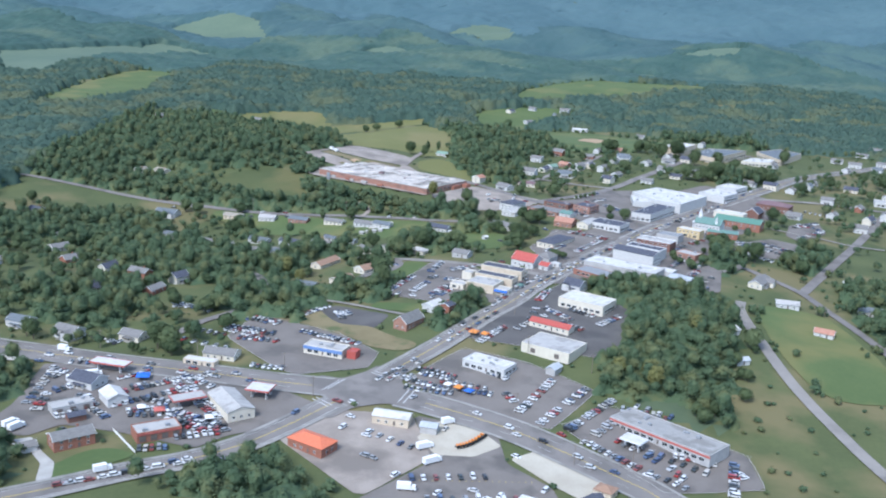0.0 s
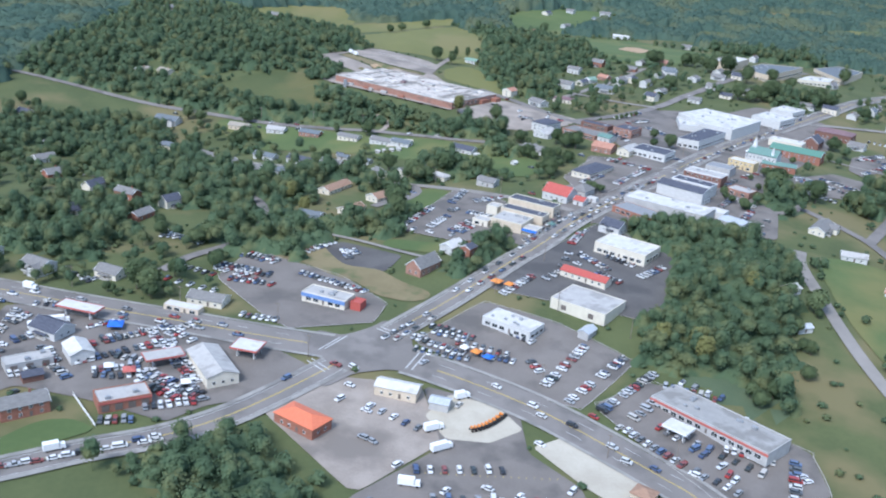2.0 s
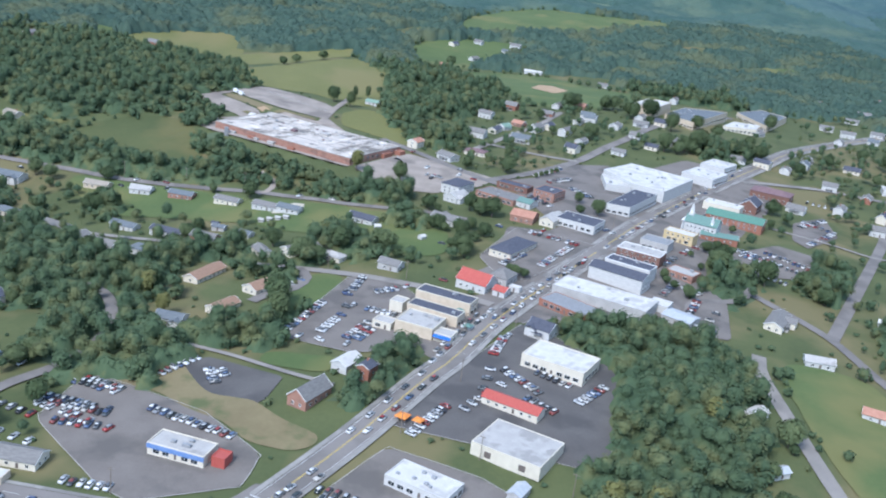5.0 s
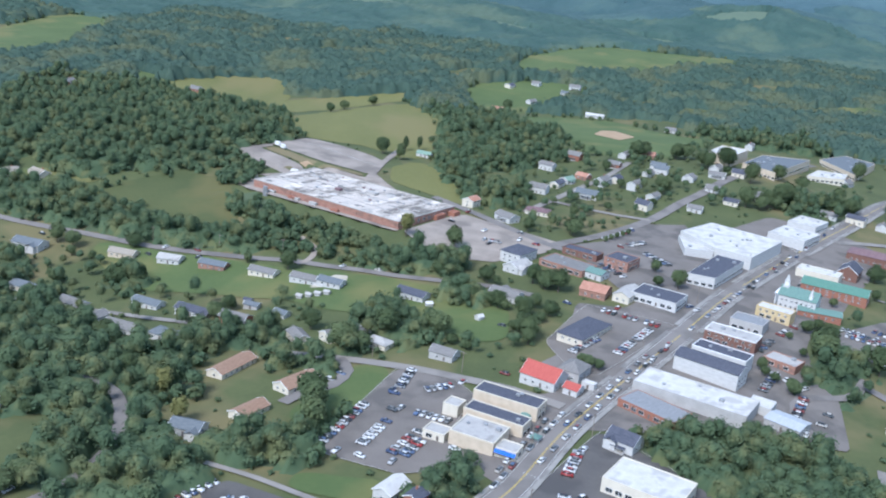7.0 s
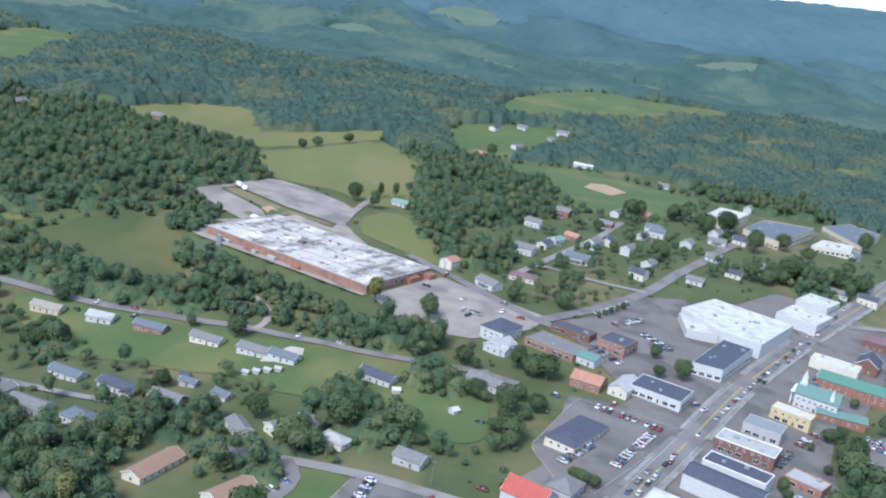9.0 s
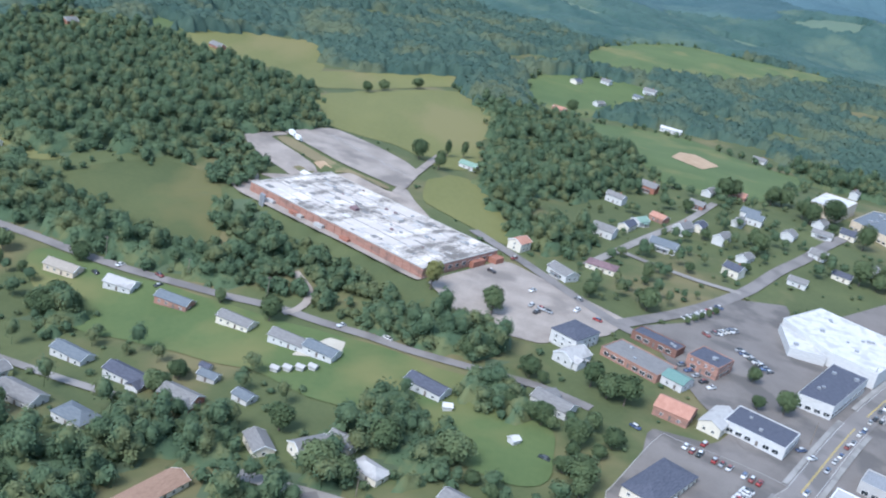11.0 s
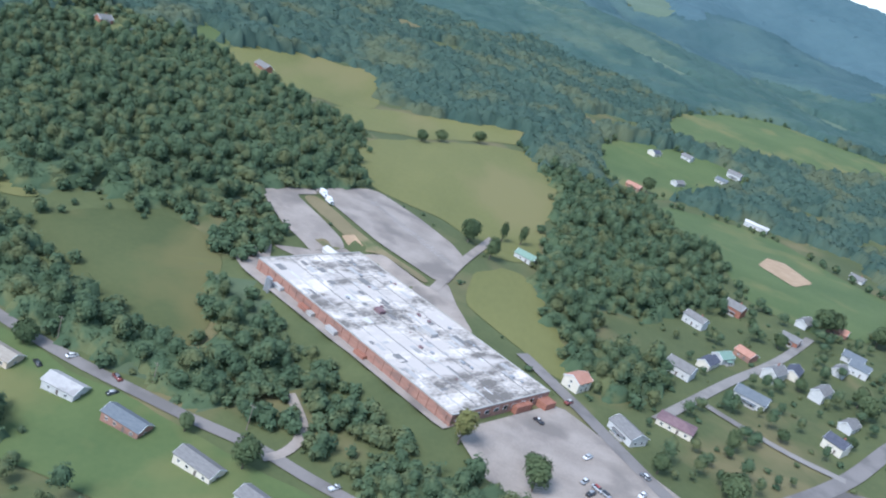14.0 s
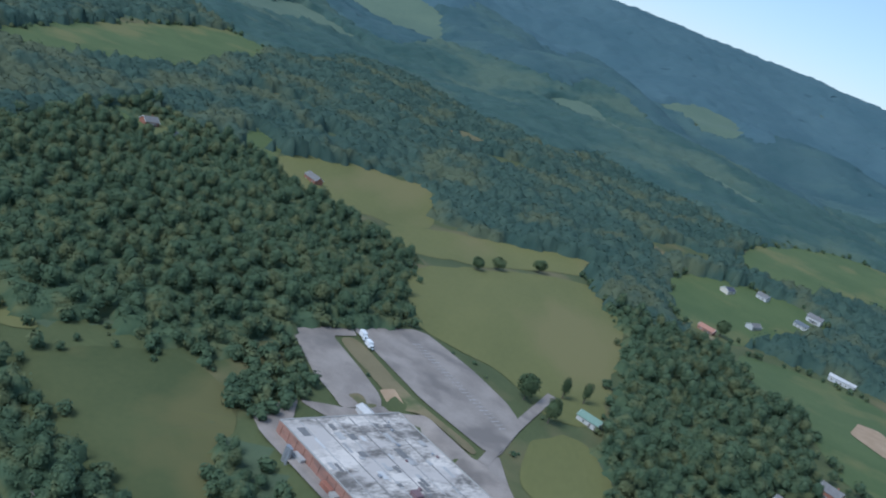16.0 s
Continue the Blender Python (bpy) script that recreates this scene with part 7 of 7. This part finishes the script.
# gardens with scattered trees
GARDENS = [
    ([(-330, 570), (-130, 560), (-120, 650), (-90, 830), (-20, 860), (-60, 900), (-240, 960), (-420, 960)], 130),
    ([(60, 1010), (110, 990), (230, 1090), (330, 1180), (300, 1300), (160, 1300), (90, 1140)], 80),
    ([(240, 780), (330, 860), (480, 1060), (640, 1340), (420, 1260), (350, 1120), (260, 1100), (330, 1000), (300, 900)], 80),
    ([(235, 560), (440, 560), (480, 900), (340, 800), (250, 760)], 30),
    ([(0, 780), (80, 800), (90, 900), (20, 900)], 18),
    ([(-170, 400), (-60, 360), (-100, 450), (-160, 480)], 10),
]
for pts, n in GARDENS:
    pts = metres(pts)
    xs, ys = [p[0] for p in pts], [p[1] for p in pts]
    k = 0
    for _ in range(n * 12):
        x, y = trnd.uniform(min(xs), max(xs)), trnd.uniform(min(ys), max(ys))
        if k < n and made < 200 and inside(pts, x, y) and not any(inside(f, x, y) for f in FIELDS) and free(x, y, 2.5):
            tree(x, y, trnd.choice((0, 1, 2, 4, 5, 6, 6)), trnd.uniform(0.6, 1.0), trnd.uniform(0, 360), "leafy garden tree beside houses")
            k += 1
            made += 1


# ---- woods ----
PROTO = []
for k in range(10):
    h = rng.uniform(10, 17)
    co, fa = leaf_cloud(rng, 7, 190, rng.uniform(3.8, 5.8), h * 0.36, h * 0.62, 0.6)
    st = np.array([(-0.25, 0, -0.5), (0.25, 0.1, -0.5), (0, 0.3, h * 0.6)])
    PROTO.append((np.concatenate([co, st]), np.concatenate([fa, [(len(co), len(co) + 1, len(co) + 2)]])))


def plant(name, places, protos, material, label, lo=0.7, hi=1.15):
    """Many trees joined into one sheet of woods."""
    cs, fs, o = [], [], 0
    for x, y, z in places:
        c, f = protos[rng.integers(len(protos))]
        a, s = rng.uniform(0, 6.28), rng.uniform(lo, hi)
        ca, sa_ = math.cos(a) * s, math.sin(a) * s
        cs.append(np.stack([c[:, 0] * ca - c[:, 1] * sa_ + x, c[:, 0] * sa_ + c[:, 1] * ca + y, c[:, 2] * s + z], -1))
        fs.append(f + o)
        o += len(c)
    if cs:
        me = mesh_arrays(name, np.concatenate(cs), np.concatenate(fs), material)
        me.polygons.foreach_set("use_smooth", np.ones(len(me.polygons), bool))
        tagged(new(name, me), label, "woods", kind="stuff")


def grid_places(x0, x1, y0, y1, step, test):
    xs, ys = np.meshgrid(np.arange(x0 * UNIT, x1 * UNIT, step), np.arange(y0 * UNIT, y1 * UNIT, step))
    xs, ys = xs.ravel() + rng.uniform(-0.5, 0.5, xs.size) * step, ys.ravel() + rng.uniform(-0.5, 0.5, ys.size) * step
    keep = test(xs, ys)
    xs, ys = xs[keep], ys[keep]
    return np.stack([xs, ys, land(xs, ys)], -1)


def clear(x, y, gap):
    """Places with no road, paving or building within gap metres, for arrays."""
    ok = np.ones(len(x), bool)
    for line, w in ROADS:
        for px, py in line:
            ok &= (x - px) ** 2 + (y - py) ** 2 > (w + gap) ** 2
    for a, b, r in TAKEN:
        ok &= (x - a) ** 2 + (y - b) ** 2 > (r + gap) ** 2
    for p in PAVED:
        ok &= ~inside(p, x, y)
    return ok


def crowns(x, y, size, relief):
    """Relief of a leaf canopy: rounded crowns of uneven width and height that overlap."""
    i, j = np.floor(x / size), np.floor(y / size)
    best = np.full(x.shape, -1.25 * relief)
    for di in (-1, 0, 1):
        for dj in (-1, 0, 1):
            a, b = i + di, j + dj
            r1, r2, r3 = (np.modf(np.abs(np.sin(a * p + b * q) * 4375.85))[0] for p, q in ((12.71, 31.17), (26.95, 18.33), (41.13, 28.91)))
            d = (x - (a + 0.1 + 0.8 * r1) * size) ** 2 + (y - (b + 0.1 + 0.8 * r2) * size) ** 2
            best = np.maximum(best, (r3 - 0.5) * relief * 0.9 - relief * d / (size * (0.5 + 0.35 * r2)) ** 2)
    return best


def canopy_sheet(name, x0, x1, y0, y1, cell, test, size, relief, tall, material, label, gap=None, loose=0.0, tuft=1.0):
    """Woods seen from above: one lumpy sheet of crowns that falls to the ground at its edge, with loose leaf tufts on it, one for each so many square metres."""
    GXc, GYc = np.arange(x0 * UNIT, x1 * UNIT, cell), np.arange(y0 * UNIT, y1 * UNIT, cell)
    x, y = np.meshgrid(GXc, GYc)
    x, y = x + rng.uniform(-0.35, 0.35, x.shape) * cell, y + rng.uniform(-0.35, 0.35, y.shape) * cell
    shape = x.shape
    x, y = x.ravel(), y.ravel()
    wx, wy = x + 4 * np.sin(y / 7) + 3 * np.sin(y / 2.9), y + 4 * np.sin(x / 6) + 3 * np.sin(x / 3.1)
    sel = test(wx, wy)
    if gap is not None:
        k = np.flatnonzero(sel)
        sel[k] = clear(x[k], y[k], gap)
        up = sel
    else:
        up = wooded(wx, wy) & ((wy > 1503 * UNIT) | (wx < -438 * UNIT) | (wx > 478 * UNIT))

    for bx, by, r in TAKEN:
        hit = (x - bx) ** 2 + (y - by) ** 2 < (r + 5) ** 2
        sel, up = sel & ~hit, up & ~hit

    def canopy_z(px, py):
        return land(px, py) + tall * (1 + 0.24 * np.sin(px / 37 + py / 61 + 1.5 * np.sin(py / 83)) + 0.16 * np.sin(py / 23 - px / 45)) + crowns(px, py, size, relief)

    idx = np.arange(len(x)).reshape(shape)
    a, b, c, d = idx[:-1, :-1].ravel(), idx[:-1, 1:].ravel(), idx[1:, 1:].ravel(), idx[1:, :-1].ravel()
    take = sel[a] | sel[b] | sel[c] | sel[d]
    a, b, c, d = a[take], b[take], c[take], d[take]
    used, inv = np.unique(np.concatenate([a, b, c, d]), return_inverse=True)
    a, b, c, d = inv.reshape(4, -1)
    x, y, up = x[used], y[used], up[used]
    z = np.where(up, canopy_z(x, y) + rng.normal(size=len(x)) * 0.12 * relief - np.where(sel[used], 0, 6.0), land(x, y) - 0.3)
    co = np.stack([x, y, z], -1)
    fa = np.stack([np.stack([a, b, c], -1), np.stack([a, c, d], -1)], 1).reshape(-1, 3)
    if loose:
        n = int(up.sum() * cell * cell / loose)
        k = rng.choice(np.flatnonzero(up), n)
        p = np.stack([x[k], y[k]], -1) + rng.uniform(-0.6, 0.6, (n, 2)) * cell
        h = 0.6
        z0 = canopy_z(p[:, 0], p[:, 1])
        nrm = np.stack([(z0 - canopy_z(p[:, 0] + h, p[:, 1])) / h, (z0 - canopy_z(p[:, 0], p[:, 1] + h)) / h, np.ones(n)], -1)
        nrm = nrm / np.linalg.norm(nrm, axis=1)[:, None] + 0.4 * rng.normal(size=(n, 3)) + (0, 0, 0.2)
        u = np.cross(nrm, rng.normal(size=(n, 3)))
        u /= np.linalg.norm(u, axis=1)[:, None]
        w = np.cross(nrm, u)
        w /= np.linalg.norm(w, axis=1)[:, None]
        cc = np.stack([p[:, 0], p[:, 1], z0 + rng.uniform(-0.2, 0.55, n) * tuft], -1)
        s = tuft * rng.uniform(0.55, 1.3, (n, 1))
        tri = np.stack([cc + u * s, cc - 0.5 * u * s + 0.87 * w * s, cc - 0.5 * u * s - 0.87 * w * s], 1).reshape(-1, 3)
        fa = np.concatenate([fa, np.arange(3 * n).reshape(-1, 3) + len(co)])
        co = np.concatenate([co, tri])
    me = mesh_arrays(name, co, fa, material)
    me.polygons.foreach_set("use_smooth", np.ones(len(me.polygons), bool))
    tagged(new(name, me), label, "woods", kind="stuff")


near = grid_places(-440, 480, 360, 1500, 7.0, wooded)
near = near[clear(near[:, 0], near[:, 1], 1.0)]
plant("near_woods", near, PROTO, LEAF_A, "dense dark green broadleaf woods", 0.5, 1.08)
canopy_sheet("undergrowth", -440, 480, 360, 1502, 2.6, lambda x, y: wooded(x, y), 6.5, 3.0, 5.6, LEAF_A, "dense lower trees filling the woods", 3.0, 1.3, 0.7)
BUSH = [leaf_cloud(rng, 6, 40, 1.8, 1.2, 1.0, 0.5) for _ in range(6)]
scrub = [p for p in grid_places(-300, 340, 420, 1400, 17, lambda x, y: ~wooded(x, y)) if free(float(p[0]), float(p[1]), 1.5) and not any(inside(f, float(p[0]), float(p[1])) for f in FIELDS)]
plant("scrub", scrub, BUSH, LEAF_A, "low green shrubs and hedges", 0.5, 1.3)


def band(x, y, lo, hi):
    """Woods between two wavering lines across the land."""
    v = y / UNIT + 120 * np.sin(x / 130) + 80 * np.sin(x / 57 + y / 80)
    return (v >= lo) & (v < hi) & wooded(x, y) & (np.abs(x) < 0.52 * y + 130)


def middle(x, y):
    side = ((x < -440 * UNIT) | (x > 480 * UNIT)) & (y < 1500 * UNIT) & (np.abs(x) < 0.6 * y + 100)
    return wooded(x, y) & (side | band(x, y, 0, 2100) & (y > 1498 * UNIT))


# each farther band takes a bluer leaf colour in place of haze
canopy_sheet("middle_woods", -1000, 1150, 500, 2420, 3.2, middle, 9.5, 5.6, 10.5, LEAF_MID_HAZE, "dark green woods on rolling hills with a slight painted haze", None, 3.6, 0.95)
canopy_sheet("far_woods", -1600, 1700, 1800, 3050, 5.5, lambda x, y: band(x, y, 2100, 2750), 14, 3.6, 11.0, LEAF_FAR_HAZE, "green woods on far hills, haze painted into the colour")
canopy_sheet("farther_woods", -2000, 2300, 2400, 3750, 8.0, lambda x, y: band(x, y, 2750, 3450), 21, 4.2, 11.0, LEAF_FARTHER_HAZE, "woods on far hills tinted blue-green with painted haze")
canopy_sheet("rim_woods", -2600, 3000, 3100, 4900, 13.0, lambda x, y: band(x, y, 3450, 9000), 32, 6.0, 11.5, LEAF_RIM_HAZE, "wooded ridge along the horizon, blue-green from painted haze")

GROVE = [(c * 0.8, f) for c, f in PROTO[:6]]
spots = []
for pts, n in GARDENS + [([(330, 900), (640, 1000), (640, 1420), (420, 1400), (560, 1250), (420, 1050)], 120), ([(300, 800), (330, 780), (480, 940), (520, 1060), (440, 1060), (380, 960)], 60), ([(370, 1090), (500, 1075), (640, 1330), (560, 1330), (440, 1200)], 60), ([(-440, 560), (-230, 600), (-250, 800), (-440, 960)], 60), ([(-120, 985), (-60, 985), (-16, 950), (-60, 940), (-120, 965)], 9), ([(-75, 1000), (-24, 965), (-14, 950), (-50, 940), (-75, 970)], 9)]:
    pts = metres(pts)
    xs, ys = [p[0] for p in pts], [p[1] for p in pts]
    for _ in range(int(n * 3.2)):
        x, y = float(rng.uniform(min(xs), max(xs))), float(rng.uniform(min(ys), max(ys)))
        if inside(pts, x, y) and free(x, y, 2.0) and not any(inside(f, x, y) for f in FIELDS):
            spots.append((x, y, height(x, y)))
plant("garden_woods", spots, GROVE, LEAF_A, "leafy trees scattered among houses and gardens", 0.45, 1.05)

# hedgerows and ragged wood edges
EDGE = [leaf_cloud(rng, 6, 56, 2.7, 2.6, 2.6, 0.75) for _ in range(8)]


def along(pts, step, wander):
    out = []
    for (x0, y0), (x1, y1) in zip(pts, pts[1:] + pts[:1]):
        n = max(1, int(math.hypot(x1 - x0, y1 - y0) / step))
        for k in range(n):
            t = (k + rng.random()) / n
            out.append((float(x0 + (x1 - x0) * t + rng.normal() * wander), float(y0 + (y1 - y0) * t + rng.normal() * wander)))
    return out


edge = [p for f in WOODS for p in along(f, 4.5, 4.0)]
edge += [p for f in FIELDS[:1] + FIELDS[3:6] + FIELDS[8:9] + FIELDS[27:28] for p in along(rounded(f, 2), 5.0, 3.5) if noise.noise((p[0] / 22, p[1] / 22, 5.0)) > rng.uniform(-0.25, 0.25)]
edge = [p for p in edge if free(p[0], p[1], 1.0)]
for ring, n in (([(-100, 998), (-60, 985), (-12, 958), (28, 915), (-2, 914), (-40, 932), (-62, 946), (-100, 962)], 120), ([(-128, 1050), (-72, 1008), (-16, 967), (-18, 955), (-50, 962), (-76, 985), (-106, 1022)], 130), ([(-170, 1113), (-151, 1146), (-123, 1113), (-127, 1091), (-133, 1070), (-150, 1072)], 60)):
    ring = metres(ring)
    xs, ys = [p[0] for p in ring], [p[1] for p in ring]
    for _ in range(n * 3):
        x, y = float(rng.uniform(min(xs), max(xs))), float(rng.uniform(min(ys), max(ys)))
        if inside(ring, x, y) and not near_road(x, y, 1.0):
            edge.append((x, y))
plant("hedgerows", [(x, y, height(x, y)) for x, y in edge], EDGE, LEAF_A, "hedgerow shrubs and small trees along fields", 0.5, 1.5)
